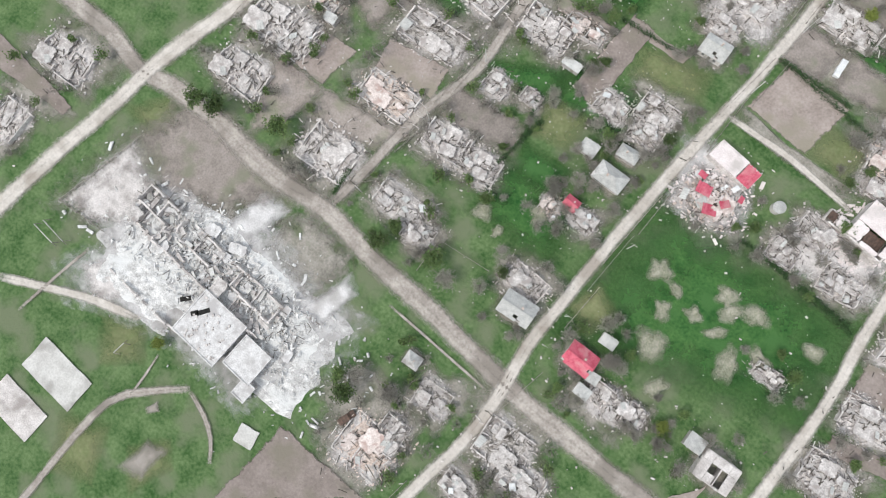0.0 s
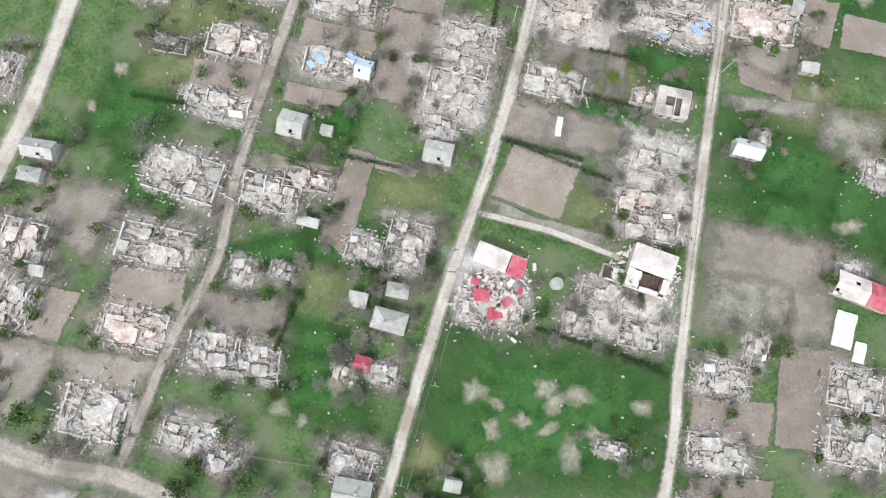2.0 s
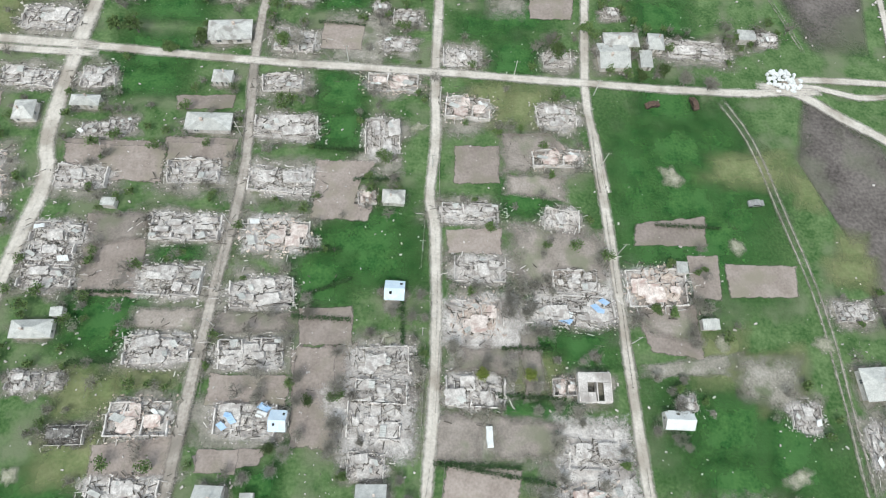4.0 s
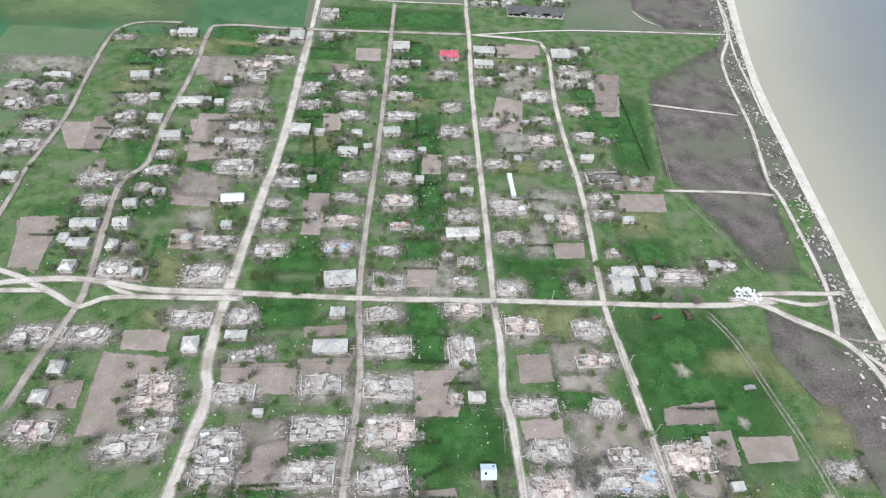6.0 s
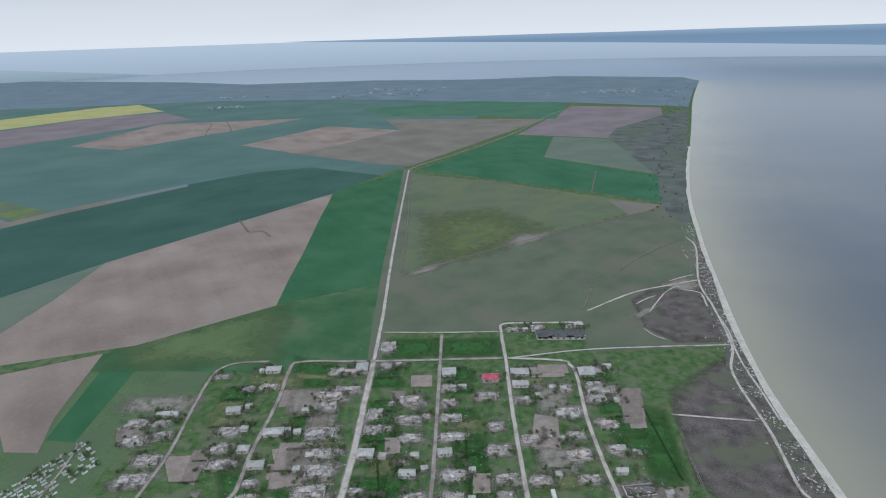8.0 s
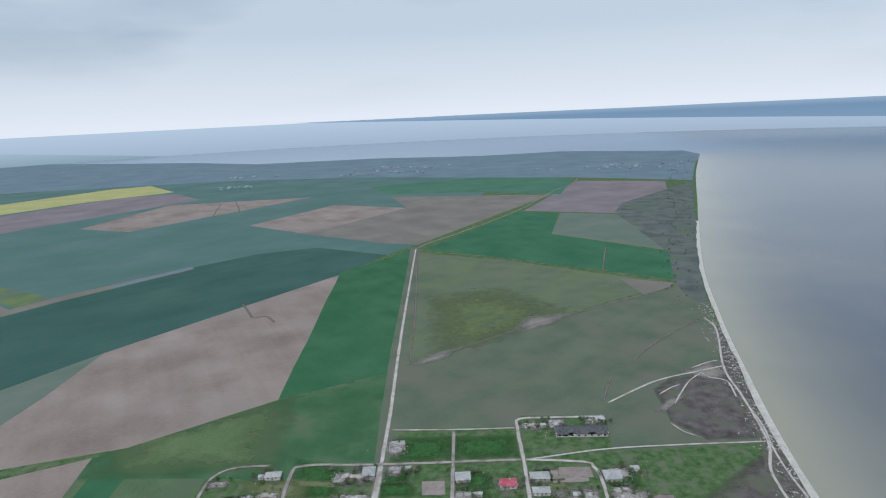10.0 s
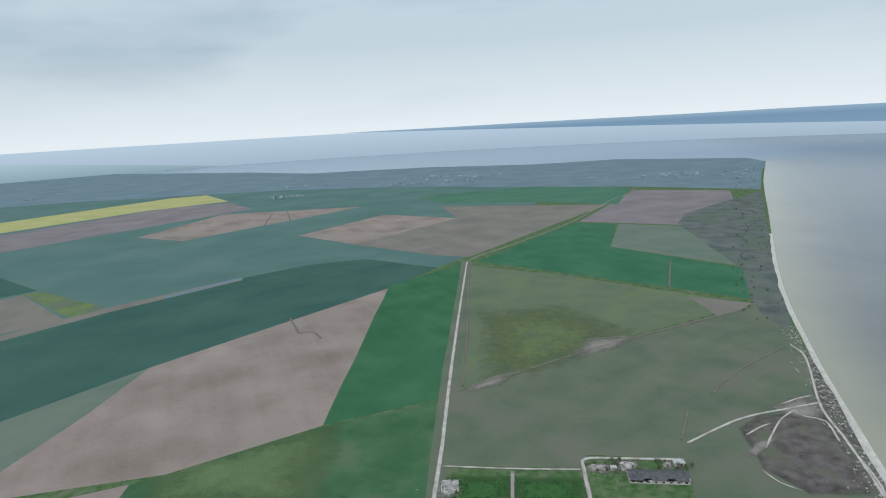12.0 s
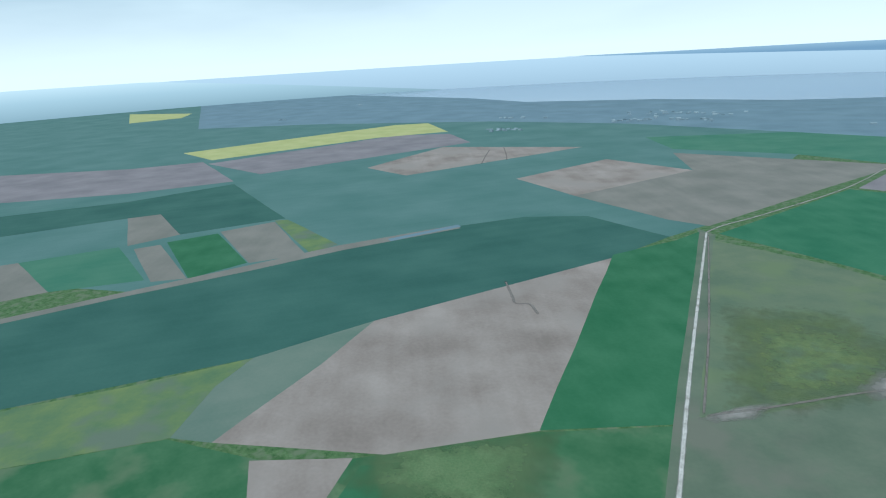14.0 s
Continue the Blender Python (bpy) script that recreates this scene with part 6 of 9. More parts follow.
plot("lush_patch", m_soft_lush, 0.038, [(-2, 31.1), (8.2, 33.3), (8.8, 25.2), (-0, 23.3)], "lush dark green grass between gardens")
plot("lush_patch", m_soft_lush, 0.040, [(8.6, 89), (39.2, 90), (39, 74.5), (8.1, 72.9)], "lush dark green grass between gardens")
plot("lush_patch", m_soft_lush, 0.043, [(63.9, 62.6), (84.1, 62.4), (84.8, 53.8), (66.3, 53.4)], "lush dark green grass between gardens")
plot("lush_patch", m_soft_lush, 0.045, [(92.5, 116.4), (123.3, 128.3), (130.2, 112.7), (131.8, 94.7), (112.6, 94.1), (89.7, 99.6)], "lush dark green grass between gardens")
plot("lush_patch", m_soft_lush, 0.047, [(89.9, 51.9), (106.8, 49.7), (135.6, 40.2), (134.7, 23.5), (91.7, 29.8)], "lush dark green grass between gardens")
plot("lush_patch", m_soft_lush, 0.049, [(7.7, 128.6), (18.4, 127.3), (19.6, 110.1), (10.2, 109.7)], "lush dark green grass between gardens")
plot("lush_patch", m_soft_lush, 0.051, [(-42.1, 64.6), (-30.7, 64.9), (-30.1, 55.6), (-38.6, 54.2)], "lush dark green grass between gardens")
plot("lush_patch", m_soft_lush, 0.053, [(-27.4, 82.6), (-15.3, 83), (-15.3, 78.6), (-27.3, 78.2)], "lush dark green grass between gardens")
plot("lush_patch", m_soft_lush, 0.055, [(-42.4, 258.5), (-24, 258.3), (-22.8, 228.3), (-39.9, 228.5)], "lush dark green grass between gardens")
plot("lush_patch", m_soft_lush, 0.057, [(11.5, 248.8), (25.4, 248.6), (23.8, 184.5), (10.7, 184.7)], "lush dark green grass between gardens")
plot("lush_patch", m_soft_lush, 0.059, [(-37.2, 216.8), (-24.3, 216.6), (-24.7, 195.1), (-35.7, 195.2)], "lush dark green grass between gardens")
plot("lush_patch", m_soft_lush, 0.061, [(87.1, 126), (122.2, 127.9), (130.9, 97.6), (127.2, 71), (86.8, 71.6), (83.7, 98.3)], "lush dark green grass between gardens")
plot("lush_patch", m_soft_lush, 0.064, [(45.4, 158.6), (67.6, 158.3), (66.2, 148.7), (45.6, 149)], "lush dark green grass between gardens")
plot("lush_patch", m_soft_lush, 0.066, [(-49.3, 138.7), (-27.3, 137.6), (-26.8, 125.2), (-47.8, 125.5)], "lush dark green grass between gardens")
plot("lush_patch", m_soft_lush, 0.068, [(10.3, 123.6), (22.3, 123.4), (21.1, 111.3), (9.5, 111.5)], "lush dark green grass between gardens")
plot("lush_patch", m_soft_lush, 0.070, [(10.8, 86.2), (34.7, 99), (35.4, 72.3), (11, 72.6)], "lush dark green grass between gardens")
plot("lush_patch", m_soft_lush, 0.072, [(-122.9, 233.7), (-102.4, 229.3), (-97, 203), (-110.1, 203.2)], "lush dark green grass between gardens")
plot("lush_patch", m_soft_lush, 0.074, [(119.4, 270.6), (136.3, 268), (126.6, 210.9), (108.7, 211.2)], "lush dark green grass between gardens")
plot("dry_patch", m_soft_dry, 0.095, [(-133.3, 328.1), (-92.2, 327.6), (-91.3, 310), (-123.6, 307.6)], "yellowed thin grass patch")
plot("dry_patch", m_soft_dry, 0.097, [(-73.9, 254.4), (-58.5, 254.2), (-58.7, 247.5), (-71.4, 247.7)], "yellowed thin grass patch")
plot("dry_patch", m_soft_dry, 0.099, [(109.3, 112.3), (139.3, 114), (138, 101.5), (111.8, 101.9)], "yellowed thin grass patch")
plot("dry_patch", m_soft_dry, 0.101, [(49.4, 133.7), (63.9, 133.5), (61.5, 124), (48.4, 124.2)], "yellowed thin grass patch")
plot("dry_patch", m_soft_dry, 0.103, [(-89.4, 135.6), (-76.8, 134.2), (-76.9, 127.1), (-87.2, 127.2)], "yellowed thin grass patch")
plot("dry_patch", m_soft_dry, 0.106, [(114.4, 56.4), (130.1, 60.9), (129.5, 50.2), (116.5, 43.5)], "yellowed thin grass patch")
plot("dry_patch", m_soft_dry, 0.108, [(137.1, 107.9), (146.8, 106.7), (143.9, 95.2), (136.5, 96.5)], "yellowed thin grass patch")
plot("dry_patch", m_soft_dry, 0.110, [(145.4, 90.5), (153.9, 89.3), (151.2, 74.2), (142, 75.3)], "yellowed thin grass patch")
plot("dry_patch", m_soft_dry, 0.112, [(-35.6, 51.7), (-29.4, 51.8), (-29.1, 44.3), (-35.2, 44.2)], "yellowed thin grass patch")
plot("dry_patch", m_soft_dry, 0.114, [(-81.4, -65.9), (-73.5, -56.9), (-65.5, -62), (-72.1, -70.1)], "yellowed thin grass patch")
plot("dry_patch", m_soft_dry, 0.116, [(-28.1, -129.2), (-21.2, -122.3), (-17.2, -127.2), (-21.5, -137)], "yellowed thin grass patch")
plot("dry_patch", m_soft_dry, 0.118, [(-53.4, -110.2), (-42.5, -105.5), (-38.5, -112.5), (-46.4, -118.4)], "yellowed thin grass patch")
plot("dry_patch", m_soft_dry, 0.120, [(34.2, -42.5), (38.1, -34.8), (45.8, -37.1), (41.9, -44.7)], "yellowed thin grass patch")
plot("garden_plot", m_soil, 0.299, [(-148.4, 182.5), (-132, 182.6), (-130.9, 154), (-142.3, 155.6)], "bare brown dug garden plot")
plot("garden_plot", m_soil, 0.301, [(-194.9, 274.2), (-179.9, 275.3), (-175.5, 260.4), (-191.2, 262.3)], "bare brown dug garden plot")
plot("garden_plot", m_soil, 0.303, [(-142.1, 251.2), (-131, 251.2), (-131.4, 222.5), (-139, 226.5)], "bare brown dug garden plot")
plot("garden_plot", m_soil, 0.305, [(-132.6, 214.1), (-125.5, 213.8), (-124.4, 199.1), (-129.6, 199.9)], "bare brown dug garden plot")
plot("garden_plot", m_soil, 0.307, [(-91, 208.7), (-72.3, 203), (-71.5, 190.2), (-91.7, 197.1)], "bare brown dug garden plot")
plot("garden_plot", m_soil, 0.309, [(-87.1, 175), (-73.4, 174.3), (-75.2, 163.7), (-86.4, 164.3)], "bare brown dug garden plot")
plot("garden_plot", m_soil, 0.311, [(-97.5, 159.6), (-90.6, 159.2), (-89.8, 148), (-96.4, 149)], "bare brown dug garden plot")
plot("garden_plot", m_soil, 0.314, [(-34, 196.2), (-25, 195.8), (-24.6, 185), (-34.2, 185.5)], "bare brown dug garden plot")
plot("garden_plot", m_soil, 0.316, [(-34.2, 184.2), (-26.7, 183.8), (-27, 170.9), (-35.4, 171.3)], "bare brown dug garden plot")
plot("garden_plot", m_soil, 0.318, [(-31.1, 301.9), (-21.8, 301.5), (-22.3, 290.1), (-31.4, 290.5)], "bare brown dug garden plot")
plot("garden_plot", m_soil, 0.320, [(-32.6, 254.9), (-22.4, 254.4), (-23.4, 241.6), (-31.8, 239.7)], "bare brown dug garden plot")
plot("garden_plot", m_soil, 0.322, [(16.4, 222.9), (25.6, 222.5), (24.5, 208.3), (15.6, 208.7)], "bare brown dug garden plot")
plot("garden_plot", m_soil, 0.324, [(-18.9, 319.5), (-4.3, 318.8), (-4.4, 305.1), (-18.7, 305.7)], "bare brown dug garden plot")
plot("garden_plot", m_soil, 0.326, [(8.4, 153.5), (20.2, 153), (19.4, 143), (7.9, 143.5)], "bare brown dug garden plot")
plot("lush_patch", m_soft_lush, 0.076, [(-87.8, 216.9), (-68.1, 214.4), (-68.7, 204.3), (-87.4, 205.2)], "lush dark green grass between gardens")
plot("lush_patch", m_soft_lush, 0.078, [(-36.2, 170.1), (-26.9, 169.7), (-28.1, 152.6), (-36.9, 152.9)], "lush dark green grass between gardens")
plot("lush_patch", m_soft_lush, 0.080, [(15.4, 205.3), (26.9, 208.2), (25, 185.9), (14.3, 186.4)], "lush dark green grass between gardens")
plot("lush_patch", m_soft_lush, 0.082, [(-31.5, 232.5), (-17, 228.1), (-19, 210.2), (-32.6, 210.8)], "lush dark green grass between gardens")
plot("lush_patch", m_soft_lush, 0.085, [(-92.5, 171.2), (-87, 170.9), (-87.3, 155.4), (-91.4, 155.6)], "lush dark green grass between gardens")
plot("lush_patch", m_soft_lush, 0.087, [(-103.1, 348.7), (-72.1, 338), (-71.8, 313.4), (-99.3, 314.6)], "lush dark green grass between gardens")
plot("lush_patch", m_soft_lush, 0.089, [(-110, 198.4), (-90, 194.3), (-91.3, 182.6), (-108, 183.4)], "lush dark green grass between gardens")
plot("lush_patch", m_soft_lush, 0.091, [(2.1, 368.3), (46.5, 366.3), (44.3, 342.1), (3.4, 343.9)], "lush dark green grass between gardens")
plot("lush_patch", m_soft_lush, 0.093, [(-35.6, 369.9), (0.7, 368.3), (0.3, 344.1), (-37.3, 342.3)], "lush dark green grass between gardens")
plot("dry_patch", m_soft_dry, 0.122, [(-88.1, 194.2), (-71.2, 188.9), (-70, 175.7), (-86.4, 176.6)], "yellowed thin grass patch")
plot("dry_patch", m_soft_dry, 0.124, [(-39.7, 246.3), (-24.4, 239.4), (-25.2, 224.7), (-40.3, 225.4)], "yellowed thin grass patch")
plot("dry_patch", m_soft_dry, 0.127, [(-102, 327.9), (-73.2, 324.3), (-74, 318.1), (-100.6, 321.6)], "yellowed thin grass patch")
plot("dry_patch", m_soft_dry, 0.131, [(-90.7, 163), (-76.8, 162.3), (-76.8, 144.9), (-88.3, 145.5)], "yellowed thin grass patch")
plot("garden_plot", m_soft_yard, 0.175, [(-81.2, 279.8), (-64.1, 280.3), (-62.9, 261.7), (-80.9, 262.6)], "grey trampled garden plot with dry weeds")
plot("garden_plot", m_soft_yard, 0.177, [(10.6, 156.1), (28.8, 157.5), (26.6, 135.8), (9.7, 138.9)], "grey trampled garden plot with dry weeds")
# ---- weathered plots between the ruins ----
plot("garden_plot", m_old_soil, 0.3555, [(-72.7, -70.3), (-67.7, -55.1), (-35.7, -56.0), (-39.9, -64.5), (-48.5, -72.4), (-60.5, -75.0)], "weathered grey-brown bare garden plot")
plot("garden_plot", m_old_soil, 0.3575, [(-56.8, -35.6), (-43.8, -34.0), (-46.0, -45.0), (-51.6, -52.3)], "weathered grey-brown bare garden plot")
plot("garden_plot", m_old_soil, 0.3595, [(-43.0, -33.8), (-21.3, -32.2), (-24.6, -38.8), (-39.2, -41.0)], "weathered grey-brown bare garden plot")
plot("garden_plot", m_old_soil, 0.3615, [(-17.4, -15.1), (1.0, -13.6), (2.7, -20.4), (-15.3, -23.1)], "weathered grey-brown bare garden plot")
plot("garden_plot", m_old_soil, 0.3635, [(110.5, 20.5), (118.9, 21.4), (121.3, 4.4), (113.4, 1.7)], "weathered grey-brown bare garden plot")
plot("garden_plot", m_old_soil, 0.3655, [(90.9, 70.8), (102.4, 71.0), (104.0, 60.6), (92.1, 63.0)], "weathered grey-brown bare garden plot")
plot("garden_plot", m_old_soil, 0.3675, [(-10.1, 18.1), (6.1, 18.3), (4.9, 15.7), (-8.4, 15.1)], "weathered grey-brown bare garden plot")
plot("garden_plot", m_old_soil, 0.3695, [(-57.1, 1.8), (-40.4, 3.3), (-39.4, -4.8), (-43.8, -14.3), (-52.7, -8.5)], "weathered grey-brown bare garden plot")
plot("garden_plot", m_old_soil, 0.3715, [(-42.7, 90.9), (-30.4, 90.6), (-30.7, 84.4), (-44.4, 82.4)], "weathered grey-brown bare garden plot")
plot("garden_plot", m_old_soil, 0.3735, [(-28.4, 66.6), (-14.3, 66.5), (-14.4, 61.5), (-28.9, 62.1)], "weathered grey-brown bare garden plot")
plot("garden_plot", m_old_soil, 0.3755, [(-9.7, 65.9), (7.0, 65.9), (6.7, 61.6), (-9.7, 61.4)], "weathered grey-brown bare garden plot")
plot("garden_plot", m_old_soil, 0.3775, [(58.9, 116.4), (72.4, 117.0), (72.9, 112.7), (64.5, 105.7), (58.9, 105.4)], "weathered grey-brown bare garden plot")
plot("garden_plot", m_old_soil, 0.3795, [(59.7, 103.9), (73.6, 103.7), (74.0, 97.5), (59.7, 98.7)], "weathered grey-brown bare garden plot")
plot("garden_plot", m_old_soil, 0.3815, [(61.5, 88.7), (83.6, 87.1), (82.5, 74.7), (69.0, 73.8), (61.5, 76.1)], "weathered grey-brown bare garden plot")
plot("garden_plot", m_old_soil, 0.3835, [(61.2, 61.7), (64.8, 61.8), (67.0, 49.1), (61.8, 47.6)], "weathered grey-brown bare garden plot")
plot("garden_plot", m_old_soil, 0.3855, [(47.6, 58.1), (59.2, 58.1), (58.4, 52.2), (46.6, 53.1)], "weathered grey-brown bare garden plot")
plot("garden_plot", m_old_soil, 0.3875, [(40.5, 43.0), (51.5, 42.9), (50.4, 34.4), (40.9, 33.1)], "weathered grey-brown bare garden plot")
plot("garden_plot", m_old_soil, 0.3895, [(54.6, 42.8), (69.1, 41.0), (67.7, 35.2), (54.7, 34.3)], "weathered grey-brown bare garden plot")
plot("garden_plot", m_old_soil, 0.3915, [(92.3, 24.3), (117.3, 24.2), (117.2, 14.1), (92.8, 13.5)], "weathered grey-brown bare garden plot")
plot("dry_patch", m_soft_dry, 0.1325, [(12.3, 18.6), (31.4, 21.5), (31.8, 13.6), (15.4, 10.9)], "yellowed thin grass in an old garden")
plot("dry_patch", m_soft_dry, 0.1328, [(58.9, 26.2), (68.8, 26.2), (69.3, 16.6), (58.3, 17.5)], "yellowed thin grass in an old garden")
plot("dry_patch", m_soft_dry, 0.1331, [(2.9, -4.6), (13.6, -3.5), (13.6, -12.5), (4.2, -14.0)], "yellowed thin grass in an old garden")
plot("dry_patch", m_soft_dry, 0.1334, [(111.7, 58.1), (127.2, 57.3), (126.0, 48.5), (112.0, 48.0)], "yellowed thin grass in an old garden")
plot("dry_patch", m_soft_dry, 0.1337, [(-30.0, 52.6), (-16.4, 52.2), (-16.4, 48.3), (-30.1, 48.1)], "yellowed thin grass in an old garden")
plot("dry_patch", m_soft_dry, 0.1340, [(139.8, 83.3), (154.5, 83.2), (152.8, 73.5), (140.1, 76.0)], "yellowed thin grass in an old garden")
plot("garden_plot", m_old_soil, 0.3945, [(-190.7, 261.0), (-192.6, 273.6), (-178.1, 272.8), (-175.4, 260.2)], "weathered grey-brown bare garden plot")
plot("garden_plot", m_old_soil, 0.3965, [(-95.0, 283.8), (-95.5, 306.6), (-71.2, 304.2), (-71.9, 281.1)], "weathered grey-brown bare garden plot")
plot("garden_plot", m_old_soil, 0.3985, [(-78.5, 259.1), (-78.0, 278.3), (-68.7, 277.8), (-67.1, 258.5)], "weathered grey-brown bare garden plot")
plot("garden_plot", m_old_soil, 0.4005, [(-83.6, 229.2), (-85.0, 247.6), (-66.2, 249.3), (-65.7, 226.5)], "weathered grey-brown bare garden plot")
plot("garden_plot", m_old_soil, 0.4025, [(-89.4, 196.2), (-88.7, 211.2), (-68.9, 205.6), (-68.9, 193.8)], "weathered grey-brown bare garden plot")
plot("garden_plot", m_old_soil, 0.4045, [(-130.2, 204.1), (-130.8, 218.1), (-126.2, 217.9), (-124.2, 202.3)], "weathered grey-brown bare garden plot")
plot("garden_plot", m_soft_yard, 0.1745, [(-203.9, 289.8), (-206.1, 306.8), (-158.3, 305.6), (-157.4, 287.2)], "grey fallow strip above the outer street")
plot("bare_patch", m_soft_bank, 0.3880, [(-27.2, -134.0), (-25.1, -125.8), (-20.5, -124.8), (-21.4, -132.7)], "pale bare pit in the school meadow")
plot("bare_patch", m_soft_bank, 0.3885, [(-30.8, -119.8), (-29.2, -117.4), (-27.2, -118.4), (-29.1, -120.7)], "small bare pit in the school meadow")
plot("bare_patch", m_soft_dry, 0.1385, [(-45.7, -133.7), (-35.1, -128.9), (-30.5, -141.4), (-40.8, -145.0)], "yellowed thin grass in the school meadow")
plot("dust_patch", m_soft_dust, 0.3540, [(-65.0, -103.2), (-57.4, -95.4), (-48.8, -99.7), (-57.1, -108.3)], "pale dust and plaster beside the school")
plot("bare_sand", m_soft_bank, 0.3985, [(204.1, 453.5), (234.2, 469.9), (239.8, 449.0), (226.0, 433.8), (209.0, 442.5)], "pale bare sand where the shore tracks meet")
plot("bare_sand", m_soft_bank, 0.3990, [(157.3, 391.6), (174.6, 407.6), (190.1, 412.4), (162.9, 388.3)], "pale bare soil scraped through dark scrub")
plot("bare_bank", m_soft_bank, 0.3995, [(-33.0, 495.2), (-6.9, 518.4), (11.6, 527.9), (0.5, 505.8), (-22.2, 493.8)], "pale eroded bank beside the pasture ditch")
plot("bare_bank", m_soft_bank, 0.4000, [(78.3, 574.4), (95.8, 604.0), (138.5, 607.6), (117.3, 582.0), (86.4, 562.7)], "pale bare bank in the pasture")
plot("weed_patch", m_soft_weeds, 0.062, [(-16.2, 697.9), (81.2, 715.5), (138.9, 620.9), (79.3, 562.5), (30.5, 526.4), (-10.1, 518.7)], "yellow-green weeds spreading over the olive pasture")
plot("pale_sward", m_soft_sward, 0.030, [(-235.0, 387.6), (-134.2, 434.4), (-125.7, 345.8), (-236.3, 346.2)], "paler yellow-green strip of the meadow")
ruins(("R", -168.3, 202.3, 3.9, 3.3),
      ("R", -166.8, 228, 18.0, 8.0), ("R", -164.9, 243.9, 16.4, 7.8), ("R", -180, 261.2, 14.6, 8.7), ("R", -165.8, 264.9, 12.2, 5.8),
      ("R", -171.3, 276.2, 12.5, 6.1), ("R", -186.7, 277, 15.1, 9.4), ("R", -121.6, 124.3, 12.0, 6.0), ("R", -122.1, 191.4, 12.4, 6.4),
      ("R", -125, 205.2, 17.1, 8.2), ("R", -114.9, 237, 4.6, 2.6), ("R", -124.4, 237.8, 13.9, 7.2), ("R", -126.5, 250.6, 11.9, 6.8),
      ("R", -126.9, 266.6, 14.8, 7.4), ("R", -127.5, 310.5, 8.1, 6.8), ("Rp", -114.6, 311.6, 13.7, 5.7), ("R", -150.5, 326.9, 10.6, 3.6))
ruins(("R", -105.1, -86.9, 8.7, 8.9), ("R", -103.4, -65.7, 14.5, 8.8),
      ("R", -73.1, 23.5, 5.2, 9.4), ("R", -77, 83.9, 15.0, 6.2), ("Rp", -106.6, 89.7, 12.2, 5.8), ("R", -70.5, 90.6, 9.2, 4.0),
      ("Rp", -73.7, 97.6, 12.6, 4.8), ("Rp", -74.6, 104.4, 11.3, 6.8), ("R", -103.6, 124.1, 13.7, 5.8), ("R", -69, 130.5, 14.0, 5.6),
      ("R", -68.3, 150.6, 18.6, 8.6), ("R", -102.2, 153.7, 15.0, 8.0), ("R", -101.5, 165, 3.4, 3.0), ("R", -68.7, 167.3, 17.5, 6.3),
      ("R", -100.4, 190, 3.9, 3.4), ("R", -104.6, 199.6, 8.5, 5.2), ("R", -101.3, 211.1, 13.1, 6.3), ("R", -68.4, 213.4, 19.7, 10.2))
ruins(("R", -101.9, 222.1, 8.9, 5.8), ("R", -66.8, 229.6, 18.2, 9.3),
      ("R", -69.3, 243.3, 16.5, 8.1), ("R", -71.4, 261.2, 20.0, 10.9), ("R", -72, 287.1, 15.5, 7.7), ("Rp", -71.2, 298.7, 18.5, 9.1),
      ("R", -70, 327.3, 12.6, 9.2), ("R", -32.1, -45.6, 13.4, 10.7), ("R", -62.8, -42.3, 14.1, 8.4), ("R", -61.8, -27.3, 17.0, 9.4),
      ("R", -55.7, -26.5, 7.5, 8.4), ("Rp", -28.9, -26.2, 13.7, 7.8), ("Rp", -58, -12.8, 10.1, 8.5), ("R", -28.8, -7.7, 16.4, 7.9),
      ("R", -27.5, 9.1, 16.6, 9.5), ("R", -24, 26.6, 14.3, 6.0), ("Rd", -38.1, 38.3, 7.9, 4.0), ("Rp", -23.5, 41.6, 13.1, 7.0))
ruins(("R", -49.9, 49.5, 6.3, 3.8), ("R", -43.2, 49.6, 3.8, 3.0),
      ("R", -50.7, 73.7, 12.0, 5.4), ("R", -51.3, 79.4, 10.8, 5.2), ("R", -50.7, 85.2, 12.3, 5.2), ("R", -48.7, 100.6, 12.7, 5.5),
      ("R", -47.6, 114.4, 8.3, 3.6), ("R", -42, 116, 5.8, 3.8), ("R", -50.9, 131.3, 9.0, 6.3), ("R", -46, 162.6, 13.5, 6.5),
      ("R", -46.2, 177.5, 12.0, 5.7), ("R", -30.6, 180.9, 4.5, 3.1), ("R", -46.9, 189.7, 9.3, 4.6), ("R", -43.8, 203, 12.8, 5.6),
      ("R", -44.8, 212.9, 8.8, 5.2), ("R", -58, 244.3, 4.0, 2.5), ("R", -40.2, 262, 12.3, 7.5), ("R", -31.2, 262.9, 4.8, 2.6))
ruins(("R", -40.1, 277.5, 11.4, 9.4), ("R", -30.1, 287.6, 4.0, 3.4),
      ("R", -60.4, 304.8, 20.0, 6.7), ("Rp", -59.3, 327.1, 20.0, 7.3), ("R", -36.6, 331.4, 9.0, 8.7), ("R", -36.8, 359.6, 13.3, 12.6),
      ("Rp", 16.8, -95, 12.8, 10.4), ("R", 19.4, -89.8, 6.4, 7.7), ("R", 22.3, -77.5, 7.7, 6.4), ("R", -2.9, -48.9, 7.3, 5.4),
      ("R", -10.6, -45.8, 12.2, 6.2), ("R", -0.9, -27.7, 9.9, 6.8), ("R", -10.5, -27.3, 11.1, 7.5), ("Rp", 18.4, -25.9, 4.9, 4.3),
      ("R", -8.9, -9.1, 6.3, 5.6), ("R", -0.3, -7.2, 5.0, 2.9), ("R", 16.3, 1.6, 7.6, 5.7), ("R", -7, 9, 12.8, 7.7))
